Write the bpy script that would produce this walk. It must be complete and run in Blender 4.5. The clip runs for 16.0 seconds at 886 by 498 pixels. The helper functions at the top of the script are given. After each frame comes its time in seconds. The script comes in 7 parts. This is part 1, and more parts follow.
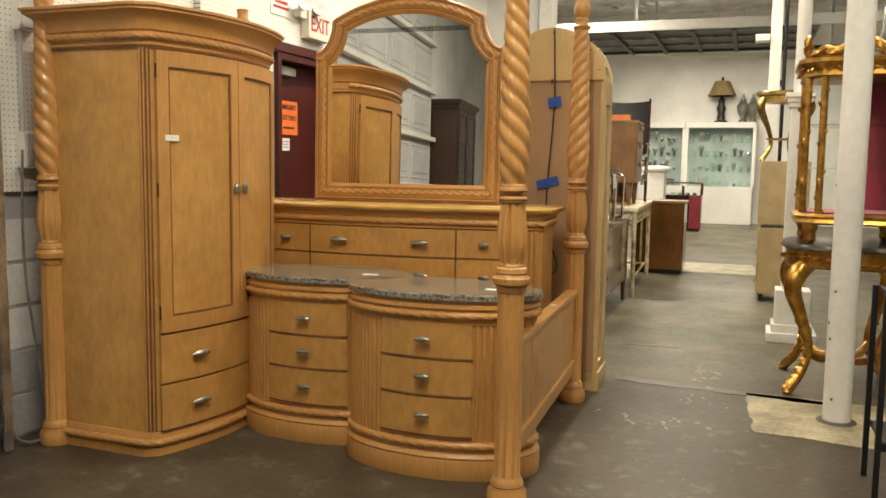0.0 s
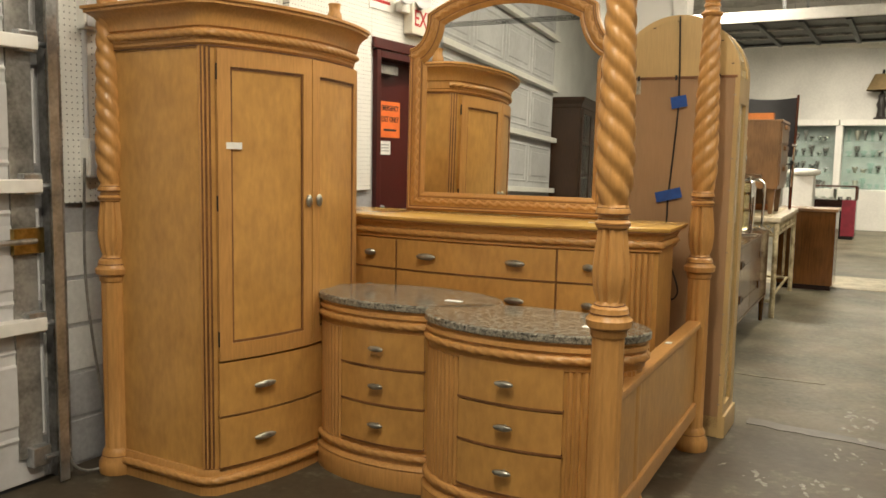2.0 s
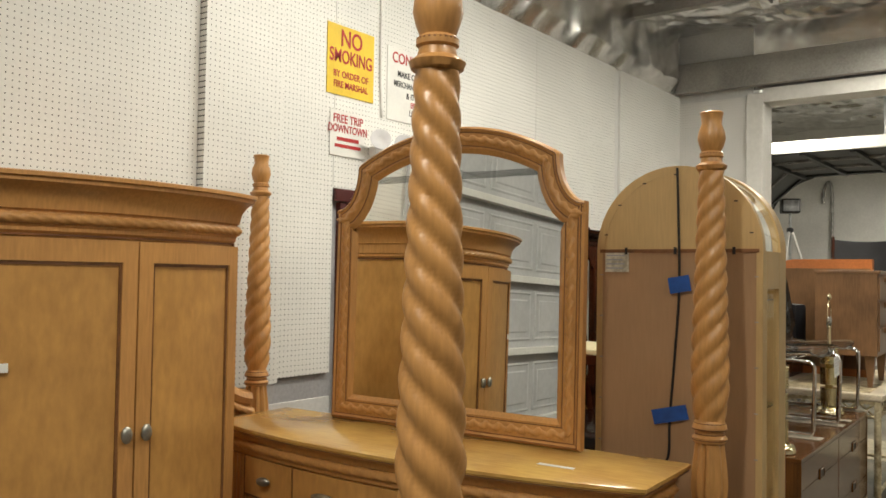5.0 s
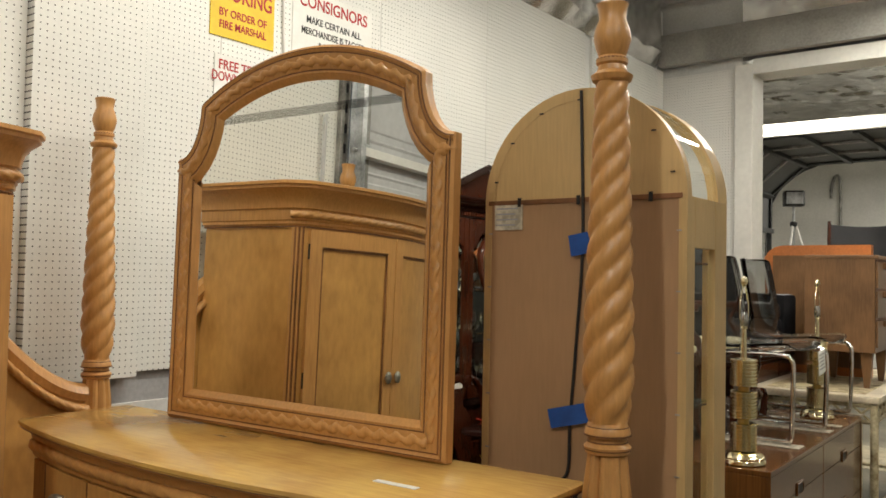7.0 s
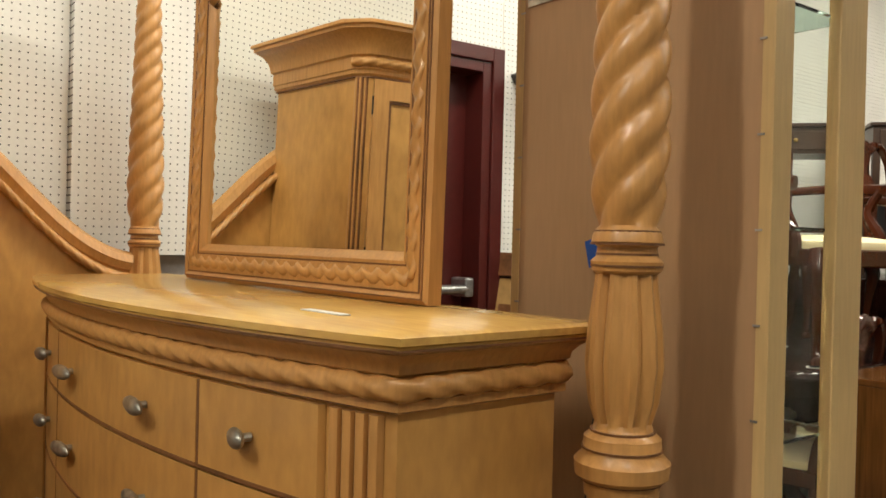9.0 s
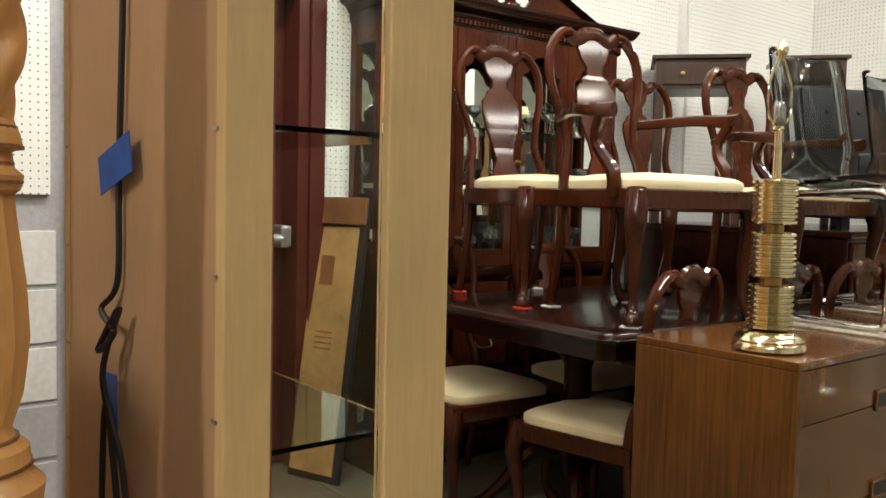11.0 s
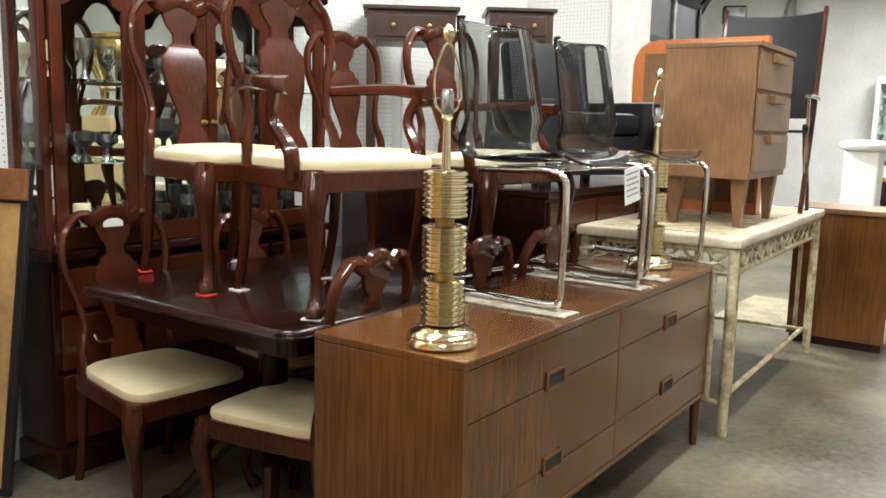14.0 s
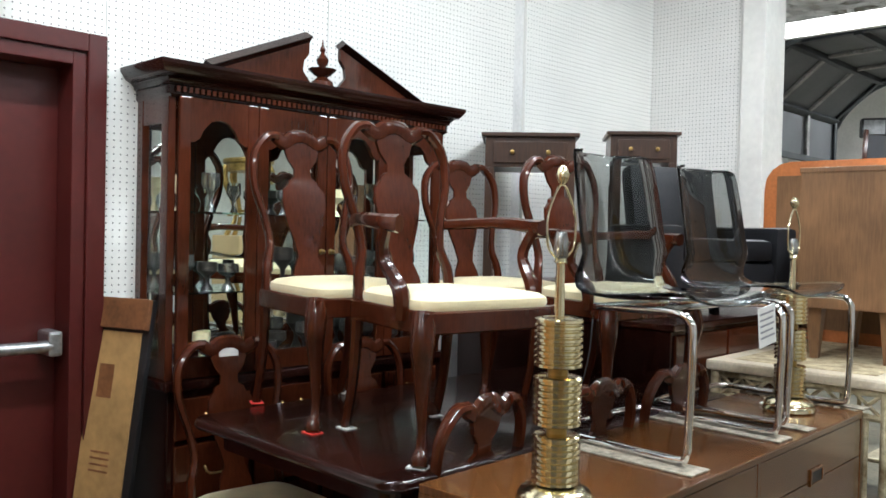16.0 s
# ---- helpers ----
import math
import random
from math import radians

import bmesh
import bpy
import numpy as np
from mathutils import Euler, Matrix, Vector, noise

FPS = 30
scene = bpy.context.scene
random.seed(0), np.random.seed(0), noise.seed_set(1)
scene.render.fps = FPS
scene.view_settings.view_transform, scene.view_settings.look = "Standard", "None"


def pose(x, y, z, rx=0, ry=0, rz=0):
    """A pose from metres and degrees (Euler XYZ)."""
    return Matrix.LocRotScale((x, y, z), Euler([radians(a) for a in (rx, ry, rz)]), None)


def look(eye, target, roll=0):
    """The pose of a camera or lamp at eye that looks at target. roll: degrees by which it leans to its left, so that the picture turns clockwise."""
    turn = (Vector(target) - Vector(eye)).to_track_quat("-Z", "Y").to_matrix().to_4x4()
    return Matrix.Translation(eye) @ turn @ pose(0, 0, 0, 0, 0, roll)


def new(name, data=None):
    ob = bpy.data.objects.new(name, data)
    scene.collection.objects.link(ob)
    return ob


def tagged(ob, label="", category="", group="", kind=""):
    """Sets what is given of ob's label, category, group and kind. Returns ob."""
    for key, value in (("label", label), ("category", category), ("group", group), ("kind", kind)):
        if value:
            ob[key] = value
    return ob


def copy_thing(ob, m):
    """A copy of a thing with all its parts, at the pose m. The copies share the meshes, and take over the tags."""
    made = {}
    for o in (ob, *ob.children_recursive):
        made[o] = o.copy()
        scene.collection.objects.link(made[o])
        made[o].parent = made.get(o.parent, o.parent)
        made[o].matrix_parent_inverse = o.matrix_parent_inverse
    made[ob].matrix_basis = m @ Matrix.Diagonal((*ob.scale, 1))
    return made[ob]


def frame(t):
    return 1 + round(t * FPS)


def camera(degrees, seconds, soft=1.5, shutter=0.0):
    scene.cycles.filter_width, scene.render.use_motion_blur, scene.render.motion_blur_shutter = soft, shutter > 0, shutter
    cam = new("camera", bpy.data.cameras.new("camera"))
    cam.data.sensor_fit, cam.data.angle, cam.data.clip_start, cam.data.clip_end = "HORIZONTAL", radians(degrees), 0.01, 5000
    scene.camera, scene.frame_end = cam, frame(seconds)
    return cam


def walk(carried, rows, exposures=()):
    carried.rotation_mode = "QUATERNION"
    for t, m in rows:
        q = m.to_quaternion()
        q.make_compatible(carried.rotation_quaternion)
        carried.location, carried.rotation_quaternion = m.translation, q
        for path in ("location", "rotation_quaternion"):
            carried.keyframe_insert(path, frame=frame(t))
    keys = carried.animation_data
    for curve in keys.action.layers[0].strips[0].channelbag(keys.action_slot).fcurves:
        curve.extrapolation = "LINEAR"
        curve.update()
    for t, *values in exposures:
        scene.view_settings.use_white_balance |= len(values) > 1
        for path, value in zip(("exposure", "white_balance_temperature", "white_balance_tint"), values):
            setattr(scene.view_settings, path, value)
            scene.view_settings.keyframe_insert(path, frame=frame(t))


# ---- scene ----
cam = camera(55.5, 16.0, soft=1.6)
PATH = [
    (0, (0.349, 0.644, 1.27), (-0.329, 2.514, 1.066), 0.8),
    (0.5, (0.342, 0.708, 1.174), (-0.334, 2.58, 0.971), 0.8),
    (1, (0.348, 0.82, 1.161), (-0.33, 2.691, 0.954), 0.8),
    (1.5, (0.34, 0.998, 1.233), (-0.409, 2.841, 1.022), 1.0),
    (2, (0.31, 1.182, 1.327), (-0.653, 2.922, 1.111), 1.0),
    (2.5, (0.282, 1.41, 1.385), (-0.855, 3.041, 1.163), 1.0),
    (3, (0.347, 1.651, 1.439), (-0.844, 3.243, 1.222), 0.8),
    (3.5, (0.425, 1.863, 1.495), (-0.778, 3.454, 1.347), 0.9),
    (4, (0.426, 2.087, 1.529), (-0.786, 3.678, 1.541), 0.9),
    (4.2, (0.423, 2.176, 1.544), (-0.787, 3.768, 1.596), 0.9),
    (6.3, (0.345, 3.032, 1.727), (-0.845, 4.638, 1.79), 1.2),
    (6.5, (0.362, 3.127, 1.685), (-0.831, 4.73, 1.75), 1.1),
    (7, (0.36, 3.344, 1.513), (-0.866, 4.923, 1.583), 1.1),
    (7.5, (0.313, 3.534, 1.351), (-1.021, 5.021, 1.424), 1.1),
    (8, (0.309, 3.679, 1.266), (-1.168, 5.026, 1.33), 1.1),
    (8.2, (0.297, 3.766, 1.212), (-1.218, 5.071, 1.268), 1.3),
    (10.3, (0.361, 4.689, 1.149), (-1.283, 5.824, 1.06), 0.9),
    (10.5, (0.362, 4.771, 1.146), (-1.273, 5.919, 1.052), 1.2),
    (11, (0.369, 4.959, 1.133), (-1.21, 6.18, 1.013), 1.3),
    (11.5, (0.402, 5.053, 1.125), (-1.081, 6.363, 0.837), 1.4),
    (12, (0.421, 5.112, 1.135), (-0.904, 6.523, 0.631), 0.9),
    (12.5, (0.403, 5.15, 1.217), (-0.794, 6.652, 0.66), 1.1),
    (13, (0.361, 5.203, 1.267), (-0.788, 6.754, 0.745), 1.2),
    (13.5, (0.381, 5.238, 1.293), (-0.769, 6.829, 0.908), 1.1),
    (14, (0.398, 5.268, 1.309), (-0.766, 6.869, 1.019), 1.3),
    (14.5, (0.396, 5.263, 1.313), (-0.825, 6.836, 1.129), 1.3),
    (15, (0.378, 5.277, 1.314), (-0.95, 6.769, 1.202), 1.4),
    (15.5, (0.385, 5.301, 1.348), (-1.003, 6.739, 1.255), 1.4),
    (16, (0.347, 5.375, 1.388), (-1.056, 6.8, 1.35), 1.3),
]
walk(cam, [(t, look(*p)) for t, *p in PATH],
     exposures=[(0.0, 0.08, 6600, 10), (2.5, 0.0, 6600, 10), (3.4, 0.12, 6400, 10), (4.0, -0.34, 6200, 10), (6.5, -0.50, 6000, 10), (8.2, -0.02, 6200, 10), (10.3, 0.08, 6250, 10), (11.0, 0.3, 5850, 10), (11.5, 0.65, 5900, 10),
                (12.2, 1.1, 6100, 10), (13.0, 1.15, 6000, 10), (13.6, 0.95, 5700, 10), (14.5, 0.42, 5150, 10), (16.0, 0.26, 5050, 10)])

# ---- world and lights ----
world = bpy.data.worlds.new("world")
scene.world = world
world.use_nodes = True
world.node_tree.nodes["Background"].inputs[0].default_value = (0.75, 0.8, 0.9, 1)
world.node_tree.nodes["Background"].inputs[1].default_value = 0.1

CEIL = 3.95


def strip_lamp(x, y, z, length, watts, along="y", warm=(1.0, 0.90, 0.72)):
    """The light of a pair of fluorescent tubes."""
    d = bpy.data.lights.new("tube_light", "AREA")
    d.shape, d.size, d.size_y, d.energy, d.color = "RECTANGLE", 0.16, length, watts, warm
    ob = new("tube_light", d)
    ob.matrix_world = pose(x, y, z, 0, 0, 0 if along == "y" else 90)


LAMPS = [(-0.3, 1.6, 114, "y"), (1.6, 3.6, 54, "y"), (-1.25, 5.9, 80, "y"), (1.0, 7.6, 36, "y"), (-0.4, 9.0, 84, "y"),
         (-2.9, 11.7, 230, "x"), (0.6, 16.0, 150, "x"), (-0.8, 17.5, 170, "x"), (2.6, 10.5, 34, "y")]
for lx, ly, lw, la in LAMPS:
    strip_lamp(lx, ly, CEIL - 0.32, 2.3, lw * 1.0, la)

# ---- materials ----


def mat(name, colour, rough=0.6, metal=0.0, vary=0.15, scale=6.0, bump=0.0, bump_scale=60.0, coat=0.0, grain=None, spec=0.5, dark=None, sheen=0.0, span=(0.50, 0.92), fine=0.45):
    """A painted, wooden or stony surface: a base colour with slow mottling, fine grain and relief."""
    m = bpy.data.materials.new(name)
    m.use_nodes = True
    nt, b = m.node_tree, m.node_tree.nodes["Principled BSDF"]
    b.inputs["Roughness"].default_value, b.inputs["Metallic"].default_value = rough, metal
    b.inputs["Coat Weight"].default_value = coat
    b.inputs["Coat Roughness"].default_value = 0.07
    b.inputs["Specular IOR Level"].default_value = spec
    if sheen:
        b.inputs["Sheen Weight"].default_value = sheen
    tc = nt.nodes.new("ShaderNodeTexCoord")
    n1 = nt.nodes.new("ShaderNodeTexNoise")
    n1.inputs["Scale"].default_value, n1.inputs["Detail"].default_value = scale, 4
    mp = nt.nodes.new("ShaderNodeMapping")
    nt.links.new(tc.outputs["Object"], mp.inputs[0])
    if grain:
        mp.inputs["Scale"].default_value = grain
    nt.links.new(tc.outputs["Object"], n1.inputs["Vector"])
    n2 = nt.nodes.new("ShaderNodeTexNoise")
    n2.inputs["Scale"].default_value, n2.inputs["Detail"].default_value = bump_scale, 3
    nt.links.new(mp.outputs[0], n2.inputs["Vector"])
    add = nt.nodes.new("ShaderNodeMath")
    add.operation = "MULTIPLY_ADD"
    add.inputs[1].default_value = fine
    nt.links.new(n2.outputs[0], add.inputs[0])
    slow = nt.nodes.new("ShaderNodeMath")
    slow.operation, slow.inputs[1].default_value = "MULTIPLY", 1.45 - fine
    nt.links.new(n1.outputs[0], slow.inputs[0])
    nt.links.new(slow.outputs[0], add.inputs[2])
    ramp = nt.nodes.new("ShaderNodeValToRGB")
    lo = dark or [c * (1 - 2.2 * vary) for c in colour]
    hi = [min(1, c * (1 + 1.2 * vary)) for c in colour]
    ramp.color_ramp.elements[0].position, ramp.color_ramp.elements[1].position = span
    ramp.color_ramp.elements[0].color, ramp.color_ramp.elements[1].color = (*lo, 1), (*hi, 1)
    nt.links.new(add.outputs[0], ramp.inputs[0])
    nt.links.new(ramp.outputs[0], b.inputs["Base Color"])
    if bump:
        bp = nt.nodes.new("ShaderNodeBump")
        bp.inputs["Strength"].default_value, bp.inputs["Distance"].default_value = bump, 0.004
        nt.links.new(n2.outputs[0], bp.inputs["Height"])
        nt.links.new(bp.outputs[0], b.inputs["Normal"])
    return m


def dotted(name, colour, axis):
    """Pegboard: white hardboard with a grid of small dark holes an inch apart; axis is the one across the board."""
    m = mat(name, colour, 0.45, vary=0.04, scale=1.5, bump=0.03)
    nt, b = m.node_tree, m.node_tree.nodes["Principled BSDF"]
    tc = nt.nodes.new("ShaderNodeTexCoord")
    sp = nt.nodes.new("ShaderNodeSeparateXYZ")
    nt.links.new(tc.outputs["Object"], sp.inputs[0])
    sq = []
    for a in "XYZ".replace(axis, ""):
        fr = nt.nodes.new("ShaderNodeMath")
        fr.operation = "PINGPONG"
        fr.inputs[1].default_value = 0.0127
        nt.links.new(sp.outputs[a], fr.inputs[0])
        p = nt.nodes.new("ShaderNodeMath")
        p.operation, p.inputs[1].default_value = "POWER", 2
        nt.links.new(fr.outputs[0], p.inputs[0])
        sq.append(p)
    su = nt.nodes.new("ShaderNodeMath")
    nt.links.new(sq[0].outputs[0], su.inputs[0])
    nt.links.new(sq[1].outputs[0], su.inputs[1])
    lt = nt.nodes.new("ShaderNodeMath")
    lt.operation, lt.inputs[1].default_value = "LESS_THAN", 0.0030 ** 2
    nt.links.new(su.outputs[0], lt.inputs[0])
    mx = nt.nodes.new("ShaderNodeMix")
    mx.data_type = "RGBA"
    nt.links.new(lt.outputs[0], mx.inputs["Factor"])
    old = b.inputs["Base Color"].links[0].from_socket
    nt.links.new(old, mx.inputs["A"])
    mx.inputs["B"].default_value = (0.10, 0.10, 0.095, 1)
    nt.links.new(mx.outputs["Result"], b.inputs["Base Color"])
    return m


def glassy(name, colour=(1, 1, 1), rough=0.0, ior=1.45, alpha=1.0):
    m = bpy.data.materials.new(name)
    m.use_nodes = True
    b = m.node_tree.nodes["Principled BSDF"]
    b.inputs["Base Color"].default_value = (*colour, 1)
    b.inputs["Transmission Weight"].default_value = 1.0
    b.inputs["Roughness"].default_value, b.inputs["IOR"].default_value = rough, ior
    return m


def glow(name, colour, strength):
    m = bpy.data.materials.new(name)
    m.use_nodes = True
    b = m.node_tree.nodes["Principled BSDF"]
    b.inputs["Base Color"].default_value = (*colour, 1)
    b.inputs["Emission Color"].default_value = (*colour, 1)
    b.inputs["Emission Strength"].default_value = strength
    return m


def concrete():
    """Old sealed concrete: grey-green and brown clouds, worn spots, hairline joints and a pale painted strip by the pillar."""
    m = mat("floor_concrete", (0.140, 0.127, 0.088), 0.42, vary=0.22, scale=1.6, bump=0.12, bump_scale=30, dark=(0.052, 0.050, 0.034), span=(0.55, 0.90), spec=0.25)
    nt, b = m.node_tree, m.node_tree.nodes["Principled BSDF"]
    tc = nt.nodes.new("ShaderNodeTexCoord")
    base = b.inputs["Base Color"].links[0].from_socket
    spots = nt.nodes.new("ShaderNodeTexNoise")
    spots.inputs["Scale"].default_value, spots.inputs["Detail"].default_value, spots.inputs["Roughness"].default_value = 7, 8, 0.7
    nt.links.new(tc.outputs["Object"], spots.inputs["Vector"])
    r = nt.nodes.new("ShaderNodeValToRGB")
    r.color_ramp.elements[0].position, r.color_ramp.elements[1].position = 0.56, 0.74
    nt.links.new(spots.outputs[0], r.inputs[0])
    mx = nt.nodes.new("ShaderNodeMix")
    mx.data_type = "RGBA"
    sc = nt.nodes.new("ShaderNodeMath")
    sc.operation, sc.inputs[1].default_value = "MULTIPLY", 0.45
    nt.links.new(r.outputs[0], sc.inputs[0])
    nt.links.new(sc.outputs[0], mx.inputs["Factor"])
    nt.links.new(base, mx.inputs["A"])
    mx.inputs["B"].default_value = (0.30, 0.29, 0.24, 1)
    blot = nt.nodes.new("ShaderNodeTexNoise")
    blot.inputs["Scale"].default_value, blot.inputs["Detail"].default_value, blot.inputs["Distortion"].default_value = 2.7, 6, 0.6
    nt.links.new(tc.outputs["Object"], blot.inputs["Vector"])
    r2 = nt.nodes.new("ShaderNodeValToRGB")
    r2.color_ramp.elements[0].position, r2.color_ramp.elements[1].position = 0.46, 0.72
    r2.color_ramp.elements[1].color = (0.5, 0.5, 0.5, 1)
    nt.links.new(blot.outputs[0], r2.inputs[0])
    brown = nt.nodes.new("ShaderNodeMix")
    brown.data_type = "RGBA"
    nt.links.new(r2.outputs[0], brown.inputs["Factor"])
    nt.links.new(mx.outputs["Result"], brown.inputs["A"])
    brown.inputs["B"].default_value = (0.105, 0.068, 0.040, 1)
    # the older half of the floor keeps a dark brown sealer, worn through in streaks; dimmer light is painted into its
    # tone too
    sp = nt.nodes.new("ShaderNodeSeparateXYZ")
    nt.links.new(tc.outputs["Object"], sp.inputs[0])
    edge = nt.nodes.new("ShaderNodeMath")
    edge.operation, edge.inputs[1].default_value = "MULTIPLY_ADD", 1.8
    nt.links.new(blot.outputs[0], edge.inputs[0])
    nt.links.new(sp.outputs["Y"], edge.inputs[2])
    old = nt.nodes.new("ShaderNodeMapRange")
    old.inputs["From Min"].default_value, old.inputs["From Max"].default_value = 6.2, 7.4
    old.inputs["To Min"].default_value, old.inputs["To Max"].default_value = 0.70, 0.0
    nt.links.new(edge.outputs[0], old.inputs[0])
    wear = nt.nodes.new("ShaderNodeMath")
    wear.operation = "MULTIPLY"
    inv = nt.nodes.new("ShaderNodeMapRange")
    inv.inputs["From Min"].default_value, inv.inputs["From Max"].default_value = 0.52, 0.64
    inv.inputs["To Min"].default_value, inv.inputs["To Max"].default_value = 1.0, 0.25
    nt.links.new(spots.outputs[0], inv.inputs[0])
    nt.links.new(inv.outputs[0], wear.inputs[0])
    nt.links.new(old.outputs[0], wear.inputs[1])
    seal_dim = nt.nodes.new("ShaderNodeMix")
    seal_dim.data_type = "RGBA"
    nt.links.new(wear.outputs[0], seal_dim.inputs["Factor"])
    nt.links.new(brown.outputs["Result"], seal_dim.inputs["A"])
    seal_dim.inputs["B"].default_value = (0.052, 0.036, 0.024, 1)
    nt.links.new(seal_dim.outputs["Result"], b.inputs["Base Color"])
    rr = nt.nodes.new("ShaderNodeMapRange")
    rr.inputs["To Min"].default_value, rr.inputs["To Max"].default_value = 0.28, 0.6
    nt.links.new(spots.outputs[0], rr.inputs[0])
    nt.links.new(rr.outputs[0], b.inputs["Roughness"])
    return m


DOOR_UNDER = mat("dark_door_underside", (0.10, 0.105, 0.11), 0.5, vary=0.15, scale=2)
DARK_STEEL = mat("dark_steel", (0.045, 0.05, 0.052), 0.45, metal=0.4, vary=0.2)
DARK_OAK = mat("dark_brown_wood", (0.045, 0.019, 0.0075), 0.4, vary=0.2, scale=3, bump=0.02, bump_scale=18, grain=(7, 7, 0.5), coat=0.2, fine=0.9)
CASE_BACK = mat("grey_case_lining", (0.30, 0.34, 0.33), 0.35, vary=0.1, scale=3)
MAPLE = mat("honey_maple", (0.54, 0.282, 0.088), 0.38, vary=0.10, scale=3.5, bump=0.05, bump_scale=14, grain=(8, 8, 0.9), coat=0.15, dark=(0.40, 0.20, 0.060), span=(0.42, 1.0), fine=0.8)
MAPLE_BURL = mat("figured_maple", (0.55, 0.30, 0.086), 0.36, vary=0.10, scale=7, bump=0.03, bump_scale=14, grain=(3, 3, 1.2), coat=0.2, dark=(0.40, 0.205, 0.057), span=(0.42, 1.0), fine=0.7)
MAPLE_TOP = mat("polished_maple", (0.63, 0.405, 0.105), 0.25, vary=0.12, scale=4, bump=0.02, bump_scale=10, grain=(1, 8, 8), coat=0.3, dark=(0.47, 0.26, 0.075))
GLAZE = mat("dark_glaze", (0.20, 0.085, 0.03), 0.5, vary=0.2)
TAN = mat("tan_fibreboard", (0.37, 0.224, 0.115), 0.5, vary=0.06, scale=2.5, bump=0.02, bump_scale=20, grain=(6, 6, 0.6))
BLOND = mat("blond_wood", (0.53, 0.37, 0.165), 0.4, vary=0.08, scale=3, bump=0.03, bump_scale=18, grain=(8, 8, 0.7), coat=0.1)
MAHOG = mat("mahogany", (0.051, 0.0120, 0.0041), 0.26, vary=0.3, scale=4, bump=0.01, bump_scale=18, grain=(7, 7, 1), coat=0.55, dark=(0.026, 0.0066, 0.0022), spec=0.15, fine=0.45)
MAHOG_DARK = mat("dark_mahogany", (0.018, 0.0045, 0.0027), 0.25, spec=0.22, vary=0.3, scale=4, bump=0.02, bump_scale=18, grain=(7, 7, 1), coat=0.42)
WALNUT = mat("walnut", (0.112, 0.0435, 0.0100), 0.24, vary=0.2, scale=2.2, bump=0.02, bump_scale=16, grain=(7, 7, 0.35), coat=0.5, spec=0.4, dark=(0.056, 0.0215, 0.0050), fine=0.6)
WALNUT_L = mat("light_walnut", (0.200, 0.104, 0.043), 0.4, vary=0.2, scale=3, bump=0.03, bump_scale=22, grain=(7, 7, 0.6), coat=0.1)
ORANGE = mat("orange_lacquered_wood", (0.50, 0.17, 0.045), 0.3, vary=0.15, scale=3, coat=0.3)
CREAM = mat("cream_upholstery", (0.78, 0.69, 0.42), 0.75, vary=0.05, scale=9, bump=0.15, bump_scale=220, sheen=0.2)
GRANITE = mat("speckled_granite", (0.22, 0.205, 0.165), 0.14, vary=0.6, scale=75, bump=0.0, bump_scale=240, dark=(0.028, 0.028, 0.024), coat=0.3, span=(0.58, 0.88), fine=0.75)
WHITE = mat("white_paint", (0.78, 0.77, 0.73), 0.45, vary=0.06, scale=1.4, bump=0.06, bump_scale=25)
BLOCK = mat("painted_block", (0.70, 0.70, 0.68), 0.6, vary=0.1, scale=1.6, bump=0.25, bump_scale=50)
GREY_BLOCK = mat("grey_painted_block", (0.42, 0.42, 0.43), 0.6, vary=0.12, scale=1.6, bump=0.25, bump_scale=50)
PEG_X = dotted("pegboard_side", (0.80, 0.80, 0.76), "X")
PEG_Y = dotted("pegboard_end", (0.80, 0.79, 0.76), "Y")
RED = mat("dark_red_paint", (0.068, 0.0098, 0.0078), 0.35, vary=0.1, scale=2, bump=0.04, bump_scale=30)
DOOR_GREY = mat("grey_door_enamel", (0.55, 0.55, 0.56), 0.45, vary=0.08, scale=1.5, bump=0.04, bump_scale=25)
STEEL = mat("galvanised_steel", (0.52, 0.53, 0.54), 0.35, metal=0.9, vary=0.2, scale=9)
DULL_STEEL = mat("weathered_steel", (0.33, 0.32, 0.30), 0.5, metal=0.6, vary=0.25, scale=8)
CHROME = mat("chrome", (0.85, 0.85, 0.86), 0.05, metal=1.0, vary=0.0)
PEWTER = mat("brushed_pewter", (0.42, 0.41, 0.36), 0.38, metal=0.85, vary=0.15, scale=30)
BRASS = mat("pale_brass", (0.86, 0.78, 0.52), 0.16, metal=1.0, vary=0.05, scale=5)
OLD_BRASS = mat("aged_brass", (0.45, 0.31, 0.10), 0.3, metal=1.0, vary=0.2, scale=20)
GOLD = mat("gilt_carving", (0.46, 0.27, 0.062), 0.33, metal=0.9, vary=0.35, scale=14, bump=0.25, bump_scale=40, dark=(0.28, 0.13, 0.02))
BLACK = mat("black_metal", (0.012, 0.012, 0.013), 0.45, vary=0.2)
LEATHER = mat("black_leather", (0.011, 0.011, 0.013), 0.5, spec=0.3, vary=0.2, bump=0.15, bump_scale=90)
RUBBER = mat("black_cord", (0.012, 0.011, 0.012), 0.5, vary=0.1)
TAPE = mat("blue_masking_tape", (0.012, 0.075, 0.33), 0.55, vary=0.1, scale=25)
PAPER = mat("white_paper", (0.80, 0.80, 0.76), 0.6, vary=0.03)
OLD_PAPER = mat("aged_paper", (0.55, 0.50, 0.38), 0.7, vary=0.2, scale=30)
RED_INK = mat("red_ink", (0.45, 0.03, 0.03), 0.6, vary=0.05)
BLACK_INK = mat("black_ink", (0.02, 0.02, 0.02), 0.6, vary=0.05)
GREY_INK = mat("grey_ink", (0.30, 0.30, 0.32), 0.6, vary=0.05)
YELLOW = mat("yellow_sign", (0.80, 0.56, 0.02), 0.5, vary=0.05)
